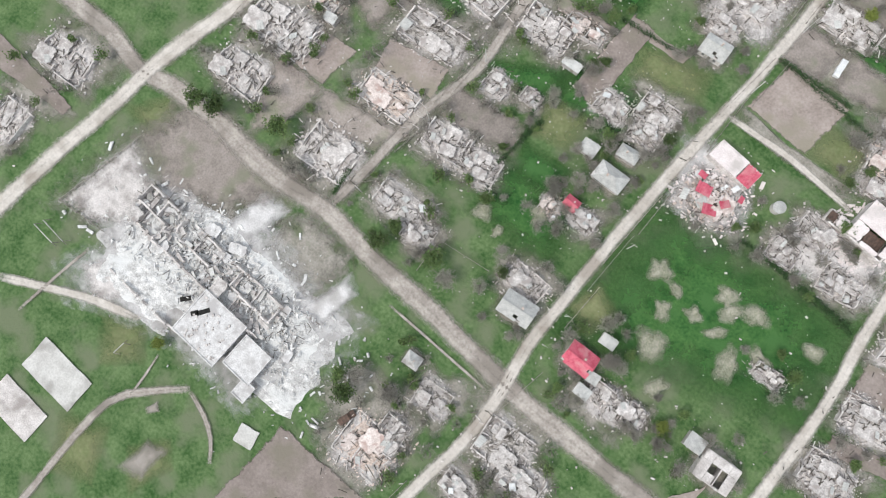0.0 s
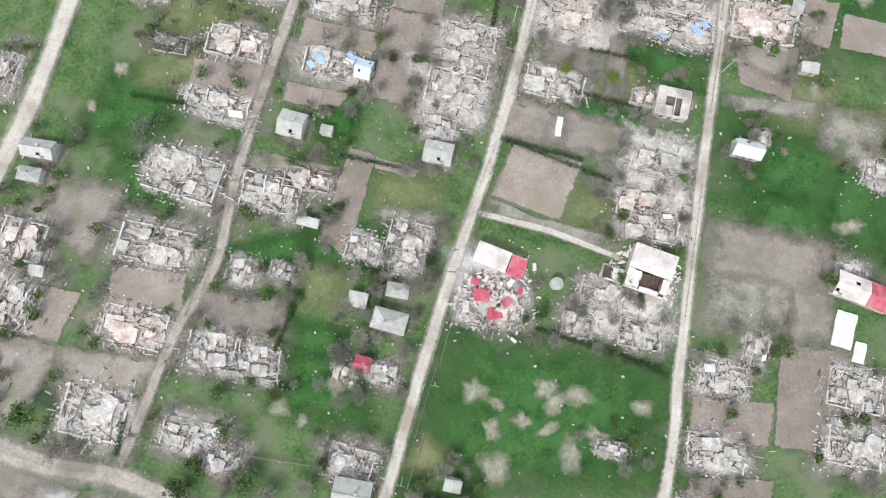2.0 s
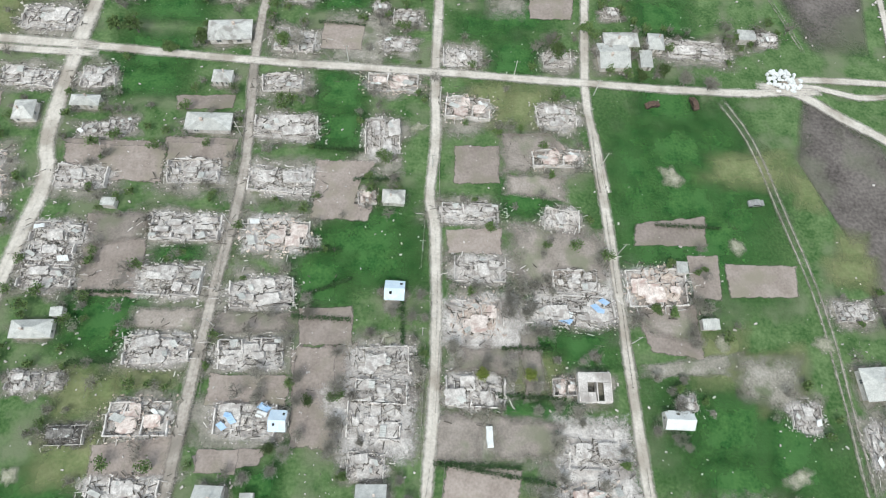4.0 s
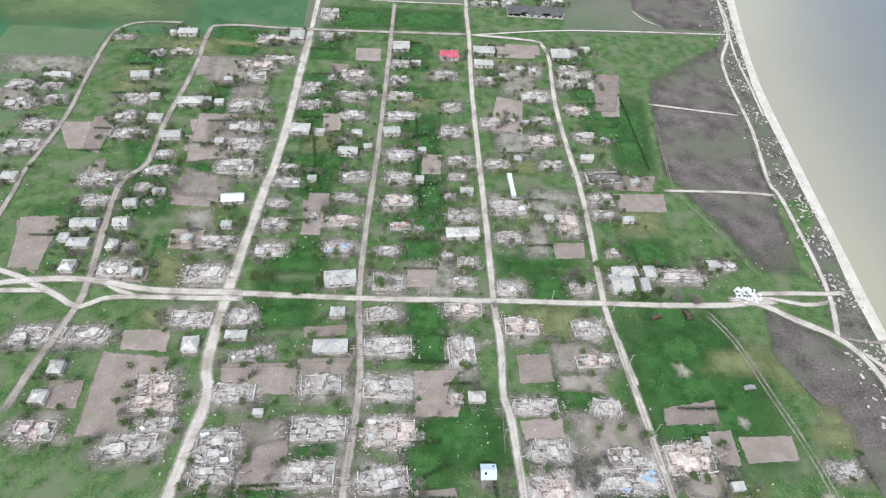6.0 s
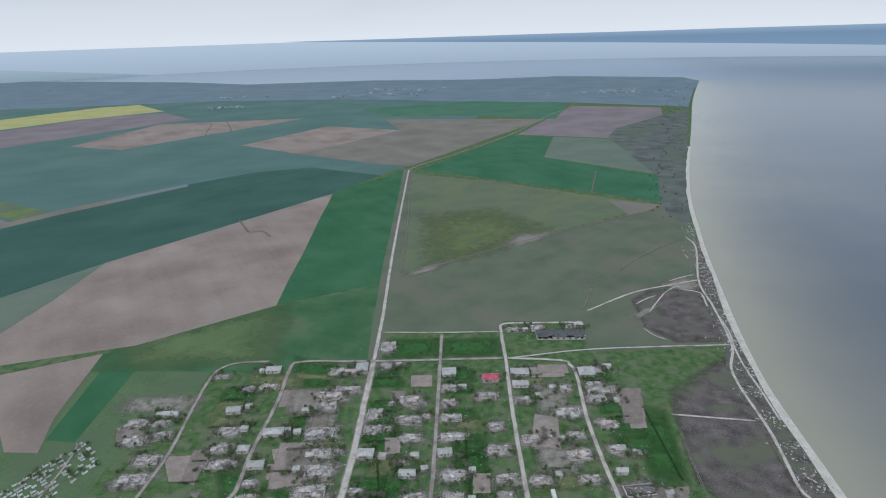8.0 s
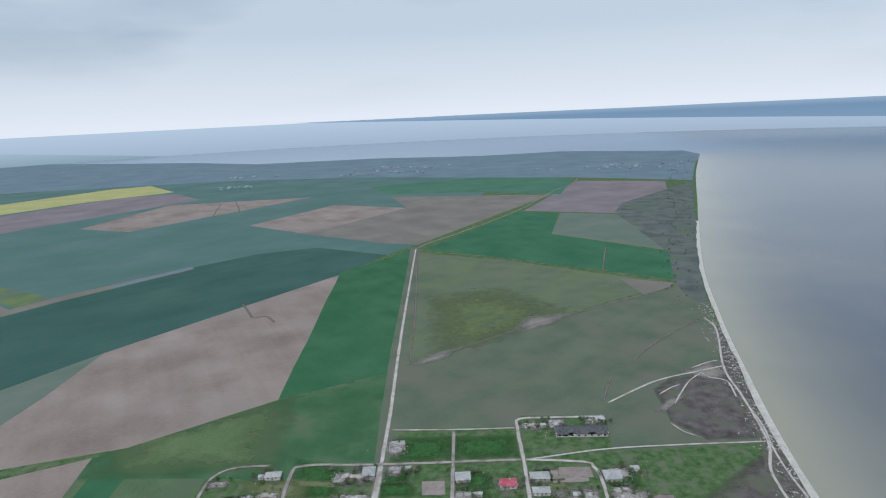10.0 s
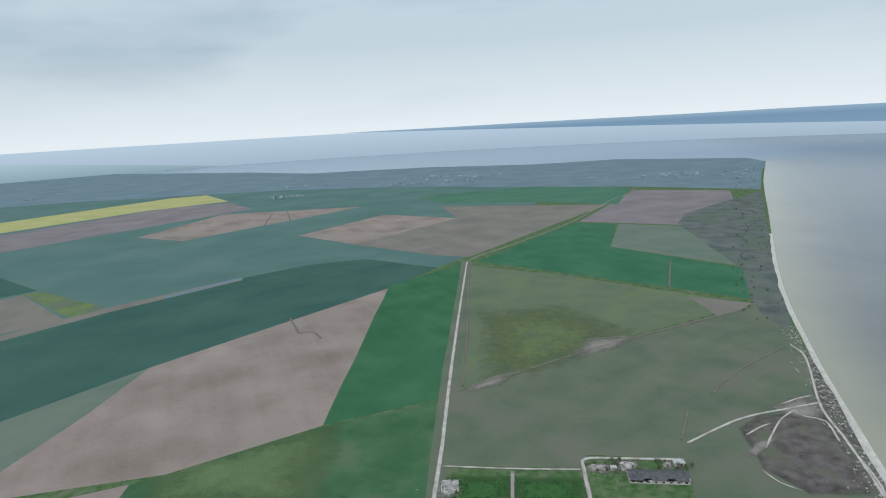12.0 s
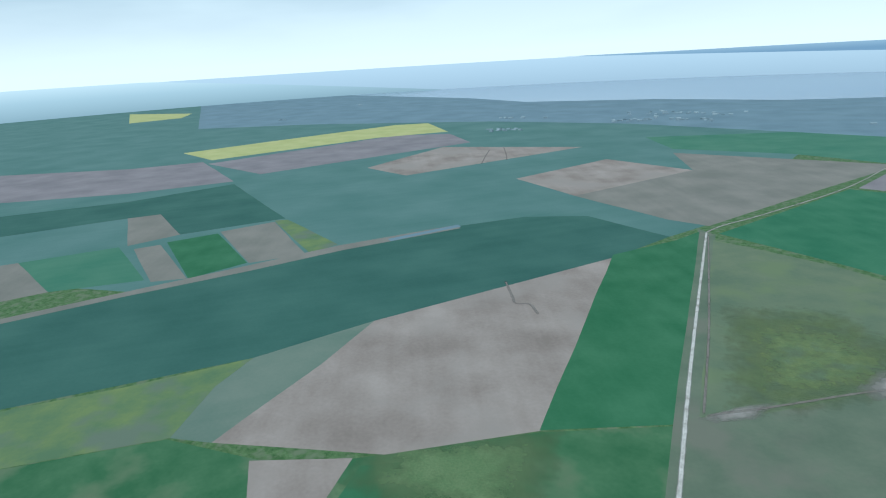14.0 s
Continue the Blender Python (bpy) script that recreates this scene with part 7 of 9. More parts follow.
ruins(("Rp", 0.3, 13.9, 10.2, 4.6), ("Rb", -0.5, 41.8, 13.1, 6.7),
      ("R", -1.1, 56.3, 14.2, 6.4), ("R", -22.2, 57.1, 14.2, 6.6), ("R", -0.3, 70.5, 14.7, 6.8), ("R", -22.4, 73.4, 14.7, 7.0),
      ("Rp", 2, 85.8, 15.2, 7.9), ("R", -20.7, 87.3, 16.6, 6.6), ("R", 1, 100.9, 15.7, 6.8), ("R", -21.1, 102.8, 12.8, 6.2),
      ("R", 0.8, 116.9, 16.3, 6.4), ("R", -1.5, 130.9, 10.6, 4.9), ("R", 0.5, 145.6, 11.0, 6.8), ("R", 0.9, 162, 9.6, 4.4),
      ("Rb", -19.4, 163.7, 13.5, 6.4), ("R", 13.3, 173.2, 4.5, 2.8), ("Rr", 5.5, 175.3, 10.0, 4.3), ("Rp", -18.4, 178.7, 16.1, 5.4))
ruins(("Rp", 4.6, 190.7, 16.6, 6.7), ("R", -17.3, 193.3, 12.5, 5.2),
      ("R", 5.5, 205.9, 12.9, 7.3), ("R", -14.6, 207.2, 13.0, 5.6), ("R", 6.4, 222, 14.6, 7.9), ("R", -22.3, 233.7, 3.7, 2.6),
      ("R", 7.1, 253.2, 16.9, 6.3), ("R", -18, 253.6, 14.5, 6.3), ("R", 7.2, 270.4, 15.0, 6.9), ("R", -19.2, 270.9, 15.0, 6.9),
      ("R", -8.1, 273.4, 4.8, 3.0), ("R", 5.7, 285.9, 10.3, 6.5), ("Rp", -19.1, 290.1, 15.6, 9.8), ("R", 6.8, 303, 10.7, 7.1),
      ("R", 38.2, -89.4, 7.6, 4.9), ("R", 48.4, -80, 10.0, 6.2), ("R", 41.3, -76.3, 11.4, 8.8), ("R", 54.2, -54.9, 10.0, 5.7))
ruins(("R", 60.2, -53.4, 4.5, 4.1), ("R", 23.9, -43.7, 9.7, 6.0),
      ("R", 26.2, -24.2, 6.2, 4.3), ("R", 65.9, -4.8, 6.2, 5.0), ("Rp", 46, -4.1, 11.9, 8.8), ("R", 26.3, 0.6, 7.6, 5.0),
      ("R", 25.6, 6.3, 8.9, 6.3), ("R", 26.3, 32.5, 7.8, 5.1), ("R", 27.6, 41.8, 11.8, 8.0), ("R", 29, 48, 11.5, 5.1),
      ("R", 50.3, 48.3, 13.1, 6.7), ("R", 28.9, 54.7, 11.9, 6.8), ("Rp", 51, 65.4, 11.9, 8.5), ("R", 51.9, 77.7, 12.4, 6.1),
      ("R", 49.7, 92.7, 14.2, 5.0), ("Rp", 23.4, 96.5, 4.3, 2.3), ("R", 26.6, 114.6, 8.9, 9.8), ("Rp", 49.5, 124.2, 12.1, 6.6))
ruins(("Rp", 28.7, 132.2, 13.8, 4.9), ("R", 47.5, 141.5, 9.4, 5.1),
      ("R", 29.7, 145.4, 7.9, 4.2), ("R", 31.9, 155.1, 9.4, 4.9), ("R", 24.5, 158.7, 3.7, 2.7), ("R", 50.8, 168.7, 11.8, 5.6),
      ("R", 32, 181.2, 14.2, 6.4), ("R", 53.8, 186.7, 16.5, 9.9), ("R", 27.6, 193.5, 3.2, 2.7), ("R", 31.9, 206.6, 8.7, 3.8),
      ("R", 51.7, 215.6, 13.3, 5.9), ("R", 33.7, 217.8, 13.3, 5.9), ("R", 32, 239.9, 14.0, 7.3), ("R", 52, 248.3, 11.9, 6.9),
      ("R", 62.3, 249.3, 3.6, 2.9), ("R", 32.8, 261.2, 9.8, 6.6), ("R", 53.4, 286.4, 11.7, 6.6), ("R", 31, 292.1, 13.1, 6.7))
ruins(("R", 59.9, 378.5, 11.9, 6.0), ("R", 99.3, -40.1, 10.9, 7.7),
      ("R", 78.2, -29.4, 6.7, 3.5), ("R", 100.4, -25.2, 12.2, 7.0), ("R", 99.1, -9.5, 9.9, 7.0), ("R", 79.7, -3.7, 8.7, 6.2),
      ("R", 105.4, -1.8, 5.0, 5.7), ("R", 69.6, 3, 8.8, 6.2), ("R", 78.1, 19.8, 11.5, 5.2), ("Rp", 75.8, 25.3, 12.8, 6.4),
      ("R", 76.7, 34.9, 11.6, 6.6), ("R", 99.2, 46, 3.9, 2.3), ("Rp", 70.8, 49.3, 5.2, 3.8), ("R", 73.6, 67.6, 15.9, 7.2),
      ("Rb", 76.5, 67.8, 14.9, 6.8), ("Rp", 95.5, 73.7, 14.6, 9.2), ("R", 75.3, 74.8, 11.0, 5.4), ("R", 73.2, 91.2, 8.5, 5.8))
ruins(("Rp", 73.3, 109.2, 13.3, 4.8), ("R", 73.9, 122.6, 10.6, 6.6),
      ("R", 75.5, 141.9, 7.9, 5.2), ("R", 92.8, 159.4, 5.8, 4.0), ("Rp", 77.2, 175.9, 10.0, 12.2), ("R", 94.9, 181.8, 12.2, 4.5),
      ("R", 95.9, 191.7, 12.5, 6.2), ("Rd", 99.5, 205.8, 19.5, 8.9), ("R", 77.3, 215.3, 11.1, 4.7), ("Rp", 76, 233.1, 16.2, 7.5),
      ("R", 108, 233.7, 4.2, 2.8), ("R", 98.3, 237, 11.7, 6.7), ("R", 78.4, 250.2, 9.6, 5.6), ("Rp", 99.7, 259, 12.2, 6.7),
      ("R", 78.2, 271.2, 17.6, 9.1), ("R", 100, 284.9, 12.9, 7.6), ("R", 103.6, 292.8, 19.8, 6.6), ("R", 82, 296.8, 7.9, 7.9))
ruins(("R", 102.5, 299.3, 10.7, 7.2), ("R", 104.1, 317, 15.7, 8.4),
      ("R", 78.6, 379.8, 11.9, 9.2), ("R", 103.9, 380.2, 4.6, 2.5), ("R", 129.7, -17.6, 12.3, 8.2), ("R", 128, -5.6, 11.2, 8.3),
      ("R", 123.4, 18.7, 6.3, 5.4), ("R", 142.9, 36.6, 6.4, 8.8), ("R", 126.5, 43.2, 6.5, 5.7), ("R", 144, 68.2, 8.2, 4.4),
      ("R", 116.9, 146.8, 16.1, 5.6), ("R", 138.9, 151.8, 7.5, 4.6))
houses(("Hg", -162.1, 205.8, 6.4, 5.1), ("Hg", -168.4, 284.6, 9.6, 4.1), ("Hw", -109.3, 100.6, 4.8, 4.7), ("Hw", -107.8, 111.1, 4.6, 5.0),
      ("Hw", -119.7, 154.8, 5.2, 5.3), ("Hw", -106.7, 165.5, 4.3, 4.9), ("Hg", -120, 166.6, 7.7, 4.5), ("Hg", -121, 177.1, 10.0, 5.4),
      ("Hg", -107, 177.5, 5.6, 5.3), ("Hg", -106.6, 188.9, 5.1, 4.9), ("Hg", -112.8, 248.8, 7.1, 5.0), ("Hg", -129.7, 286.3, 9.0, 6.1),
      ("Hg", -116.3, 332.3, 10.7, 6.3), ("Hw", -66.7, 119, 5.4, 5.7), ("Hg", -101.8, 235.3, 9.2, 5.5), ("Hg", -99.2, 263.1, 12.3, 6.2),
      ("Hg", -60.1, 1.6, 5.1, 2.3), ("Hg", -59.5, 7.6, 7.1, 4.2), ("Hg", -50.2, 61, 9.0, 4.1), ("Hg", -51.9, 122.4, 7.4, 3.3))
houses(("Hg", -65.2, 176.2, 4.4, 2.8), ("Hb", -65.3, 191.6, 9.3, 5.3),
      ("Hg", -42.4, 240.8, 9.4, 6.7), ("Hg", -53.6, 330.3, 8.4, 10.3), ("Hw", 13.7, -73.1, 3.9, 2.9), ("Hr", 21.9, -23, 2.5, 2.5),
      ("Hg", -5.9, 25.4, 5.8, 5.8), ("Hb", 7, 41.4, 3.7, 4.5), ("Hg", -19, 116.9, 11.8, 5.3), ("Hw", -17.4, 131.4, 5.3, 4.0),
      ("Hw", -17.5, 147.2, 12.0, 6.9), ("Hg", -18.4, 223.5, 9.0, 5.4), ("Hg", -14.9, 237.6, 5.1, 3.7), ("Hg", 2, 239.3, 8.2, 5.2),
      ("Hg", 7.2, 320.2, 9.7, 8.7), ("Hr", 43.4, -50.5, 6.9, 5.5), ("Hg", 25.9, -49.6, 8.0, 5.7), ("Hg", 25.5, -12.8, 7.5, 4.7))
houses(("Hg", 25.8, -6, 5.0, 3.1), ("Hg", 27.8, 26.1, 6.4, 5.0),
      ("Hb", 31.3, 71.4, 4.7, 4.7), ("Hw", 30.2, 96.2, 5.7, 3.9), ("Hw", 31.5, 170.4, 13.8, 5.6), ("Hg", 35.1, 196, 5.9, 3.6),
      ("Hg", 53.9, 302.6, 10.7, 6.1), ("Hr", 34.8, 311.3, 10.9, 8.3), ("Hg", 55.5, 316.8, 12.4, 7.6), ("Hd", 80.1, -52.9, 8.6, 6.8),
      ("Hb", 95.9, 42.1, 6.5, 4.1), ("Hd", 77.5, 49.2, 7.8, 7.1), ("Hg", 91.5, 142.7, 8.7, 8.6), ("Hg", 104.6, 148.2, 4.6, 5.7),
      ("Hw", 94.3, 148.4, 10.2, 5.2), ("Hg", 94.8, 218.9, 6.3, 3.5), ("Hg", 100.6, 313.7, 11.0, 9.7), ("Hg", 111.7, 381.8, 7.2, 5.4))
houses(("Hg", 144.7, 50.6, 7.9, 7.5))
sheds(("S", -175.7, 285.3, 3.9, 2.7), ("S", -126.5, 169.6, 3.7, 3.4),
      ("S", -117.7, 267.4, 4.3, 3.3), ("S", -121.4, 290.1, 4.1, 2.7), ("S", -124.2, 331.6, 3.1, 2.9), ("S", -93.3, 151.2, 3.5, 3.4),
      ("S", -79.3, 168.6, 4.0, 3.2), ("S", -97.2, 196.2, 4.7, 2.8), ("S", -78.8, 230.8, 3.7, 3.3), ("S", -85, 262.6, 4.1, 3.2),
      ("S", -90.8, 264.2, 3.1, 3.6), ("S", -83.9, 283.1, 4.5, 3.3), ("S", -52.3, -18.7, 3.1, 2.2), ("S", -45.7, 65.2, 2.3, 1.1),
      ("S", -40, 93.1, 3.1, 1.7), ("S", -33.4, 204.5, 3.7, 3.0), ("S", -33, 238.4, 4.4, 3.3), ("S", -28.3, 332.7, 4.0, 2.6))
sheds(("S", 17.7, -9.7, 3.8, 3.1), ("S", 3, 4.6, 4.4, 2.0),
      ("S", 2, 25.8, 1.9, 1.6), ("S", 14.6, 203.9, 3.5, 3.3), ("S", 16.3, 224.7, 3.5, 2.7), ("S", -9.4, 227.1, 3.8, 3.1),
      ("S", 15.5, 302.7, 4.9, 2.6), ("S", 47.9, -56.1, 3.3, 2.5), ("S", 48.1, -52.2, 2.5, 2.3), ("S", 46.3, -43.6, 3.4, 2.4),
      ("S", 61.5, 218.3, 3.4, 3.3), ("S", 63.1, 290.2, 3.2, 2.6), ("S", 73.3, -50.6, 3.7, 3.2), ("S", 107, 64.4, 3.7, 2.4),
      ("S", 102.1, 78.5, 2.5, 2.8), ("S", 101, 142.2, 3.2, 5.4), ("S", 104, 177.8, 4.9, 2.6), ("S", 69.2, 178.8, 3.8, 2.8))
sheds(("S", 69.5, 246.7, 3.1, 2.6), ("S", 111.3, 281.4, 3.1, 2.9),
      ("S", 74.3, 297.4, 4.2, 3.2), ("S", 68.8, 376.8, 3.6, 2.6), ("S", 132.4, 151.8, 4.8, 3.5), ("S", 113.8, 202.1, 4.0, 3.3),
      ("S", 116.6, 320.3, 5.0, 3.4))


# ---- the ruined school ----
m_white_rubble = material("white_rubble", (0.34, 0.325, 0.315), (0.82, 0.80, 0.79), 1.3, 0.35, bump=0.6, third=(0.66, 0.65, 0.64), patch=6)

m_soft_free = material("whitened_slab", (0.46, 0.44, 0.435), (0.72, 0.70, 0.695), 1.2, 0.3, third=(0.44, 0.415, 0.41), patch=2.5)


def flat_roof(l, w):
    """A roof slab with a low kerb along its rim."""
    bm = bmesh.new()
    box_mesh(bm, 0, 0, 0.12, l, w, 0.24)
    for x, y, sx, sy in ((0, -w / 2, l + 0.3, 0.3), (0, w / 2, l + 0.3, 0.3), (-l / 2, 0, 0.3, w - 0.3), (l / 2, 0, 0.3, w - 0.3)):
        box_mesh(bm, x, y, 0.2, sx, sy, 0.5)
    return bm


def ruined_school(x, y, turn):
    """A long block blown apart: rows of broken walls, tilted floor panels, white dust."""
    r = random.Random(77)
    school = new("ruined_school")
    school.matrix_basis = pose(x, y, 0, 0, 0, turn)
    place_part(part("debris_mound", heap(58, 24, 0.8, r, 1.15), m_white_rubble, school, "white mound of fallen masonry"), -1, 2, 0)
    place_part(part("debris_mound", heap(22, 14, 0.8, r, 1.2), m_white_rubble, school, "white mound of fallen masonry"), -16, -10, 0, 0.1)
    # the long classroom wing: three lines of broken walls and rooms between them
    for y in (-1.0, 3.6, 8.4):
        for k in range(9):
            if y > 0 and k in (2, 5):
                continue
            place_part(part("wall", jagged_wall(5.0, 3.0, 0.45, r, 0.85), m_plaster, school), -30 + k * 5.0, y + r.uniform(-0.15, 0.15), 0.1)
    for k in range(15):
        place_part(part("partition", jagged_wall(4.5, 2.8, 0.32, r, 0.8), m_plaster, school), -30 + k * 3.2, -1.0 if k % 2 else 3.7, 0.1, 1.5708)
    for k in range(5):
        place_part(part("wall", jagged_wall(5, 1.8, 0.45, r, 0.5), m_plaster, school), -24 + 5 * k, -13.5, 0.1)
    for k in range(70):
        bm = bmesh.new()
        box_mesh(bm, 0, 0, 0, r.uniform(1.2, 3.2), r.uniform(0.5, 1.2), 0.2)
        place_part(part("floor_panel", bm, (m_dust, m_slab, m_concrete)[k % 3], school), r.uniform(-30, 16), r.uniform(-1, 8.5), r.uniform(0.9, 2.2),
                   r.choice((0, 1.57)) + r.gauss(0, 0.3), r.uniform(-0.35, 0.35), r.uniform(-0.25, 0.25))
    for k in range(10):
        place_part(part("slab_remnant", broken_slab(r.uniform(2, 5), r.uniform(2, 4), 0.22, r), m_soft_free, school), r.uniform(-28, 24), r.uniform(-1, 11), r.uniform(0.9, 1.6), r.gauss(0, 0.2), r.uniform(-0.1, 0.1), r.uniform(-0.1, 0.1))
    for x0, y0, l, w, h in ((-28.0, 0.8, 4.2, 3.6, 2.6), (0.6, 1.6, 3.2, 5.0, 3.0)):
        place_part(part("slab_remnant", broken_slab(l, w, 0.25, r), m_slab, school), x0, y0, h)
    # the hall at its end, under a whitened roof slab with dark holes, and its lower porches
    for x0, y0, l, w, h in ((5.4, -6.3, 13.2, 11.8, 3.3), (17.0, -6.0, 8.0, 8.2, 2.4), (21.0, -11.6, 3.6, 4.2, 2.2)):
        place_part(part("roof_slab", flat_roof(l, w), m_soft_free, school, "whitened flat roof slab"), x0, y0, h)
        for side in (-1, 1):
            place_part(part("wall", jagged_wall(l * 0.9, h, 0.4, r, 0.95), m_plaster, school), x0 - l * 0.45, y0 + side * w * 0.46, 0.1)
    # Holes are dark plates laid on the rubble and slab, their shade painted.
    for x0, y0, turn, l in ((1.8, -4.6, 1.0, 3.2), (0.4, -6.2, 1.0, 1.8), (-4.5, -6.0, 0.9, 2.6)):
        bm = bmesh.new()
        box_mesh(bm, 0, 0, 0, l, 1.1, 0.16)
        place_part(part("hatch", bm, m_dark_gap, school, "dark plate painted as a hole in the slab"), x0, y0, 3.56 if x0 > 0 else 1.4, turn)
    sills = []
    for k in range(34):
        sills.append((r.uniform(0, 11), r.uniform(-11.5, -1.5), 3.66, r.uniform(0.3, 0.9), r.uniform(0.2, 0.5), 0.2, r.uniform(0, 3), 0.0))
    tagged(part("loose_brick", chunk_mesh("loose_brick", sills), m_rubble, school), kind="stuff")
    sticks = []
    for _ in range(420):
        sticks.append((r.uniform(-31, 24), r.gauss(4.0, 3.4), r.uniform(0.8, 1.8), r.uniform(0.5, 2.2), r.uniform(0.07, 0.17), 0.1, r.choice((0, 1.57)) + r.gauss(0, 0.45), r.uniform(-0.35, 0.35)))
    tagged(part("rafter", chunk_mesh("rafter", sticks[:170]), m_char_wood, school, "dark splintered rafters"), kind="stuff")
    tagged(part("lath", chunk_mesh("lath", sticks[170:]), m_plaster, school, "pale dusty laths"), kind="stuff")
    blocks = []
    for _ in range(2600):
        gx, gy = r.gauss(-1, 17), r.gauss(1.5, 7.5)
        s = r.choice((0.2, 0.3, 0.4, 0.55, 0.9)) * r.uniform(0.6, 1.2)
        inside = -29 < gx < 26 and -8 < gy < 12
        blocks.append((gx, gy, (r.uniform(0.5, 1.6) if inside else s * 0.2 + 0.12), s * r.uniform(0.8, 2.2), s * r.uniform(0.3, 0.8), s * 0.35, r.uniform(0, 6.3), r.uniform(-0.6, 0.6)))
    tagged(part("debris", chunk_mesh("debris", blocks), m_white_rubble, school, "scattered white masonry and planks"), kind="stuff")
    return tagged(school, "long collapsed school in white dust and rubble", "ruin")


ruined_school(-33.5, -88.5, -5)


m_pinkish_roof = material("dusty_pinkish_roof", (0.60, 0.525, 0.515), (0.80, 0.725, 0.715), 2.0, 0.3, third=(0.5, 0.45, 0.43), patch=4)


# ---- the shattered shop with red roof pieces, and the white hall ----
def red_roofed_block(x, y):
    r = random.Random(8)
    block = new("shattered_building")
    block.matrix_basis = pose(x, y, 0, 0, 0, -9)
    bm = bmesh.new()
    for px, py, sx, sy in ((0, -2.1, 11.4, 0.3), (0, 2.1, 11.4, 0.3), (-5.6, 0, 0.3, 3.9), (5.6, 0, 0.3, 3.9), (1.5, 0, 0.3, 3.9)):
        box_mesh(bm, px, py, 1.4, sx, sy, 2.8)
    part("wall", bm, m_plaster, block)
    bm = bmesh.new()
    box_mesh(bm, -1.9, 0, 2.95, 7.6, 4.8, 0.2)
    part("roof_slab", bm, m_pinkish_roof, block, "flat roof slab whitened by dust")
    place_part(part("roof_sheet", sheet(3.6, 4.8, 0.05, r), m_red, block, "red sheet roof"), 3.9, 0, 2.9, 0, 0.05)
    for px, py, s, t in ((-1, -8.5, 3.6, 0.3), (3.0, -11.2, 3.4, 0.5), (4.6, -8.0, 2.4, 1.0), (-3.4, -6.2, 2.0, 0.1)):
        place_part(part("roof_sheet", sheet(s, s * 0.8, 0.05, r), m_red, block, "torn red roof sheet"), px, py, 1.9, t, 0.15, -0.1)
    for k in range(9):
        s = r.uniform(0.7, 1.8)
        place_part(part("roof_sheet", sheet(s, s * 0.7, 0.04, r), (m_red, m_pinkish_roof, m_white)[k % 3], block, "torn roof scrap"), r.uniform(-5, 7), r.uniform(-13, -3), r.uniform(1.2, 1.9), r.uniform(0, 6), r.uniform(-0.3, 0.3), r.uniform(-0.3, 0.3))
    scraps = []
    for _ in range(420):
        s = r.choice((0.25, 0.4, 0.6, 0.9)) * r.uniform(0.6, 1.1)
        px, py = r.gauss(1.5, 4.2), r.gauss(-7, 4.2)
        scraps.append((px, py, (r.uniform(0.5, 1.7) if abs(px) < 5.5 and -12 < py < -2.5 else 0.3), s * r.uniform(0.8, 2.2), s * r.uniform(0.4, 0.9), 0.15, r.uniform(0, 6), r.uniform(-0.4, 0.4)))
    tagged(part("debris", chunk_mesh("debris", scraps), m_pinkish_roof, block, "scattered pinkish-white masonry"), kind="stuff")
    return tagged(block, "shattered long building with torn red roof sheets", "building")


red_roofed_block(46.3, 5.3)


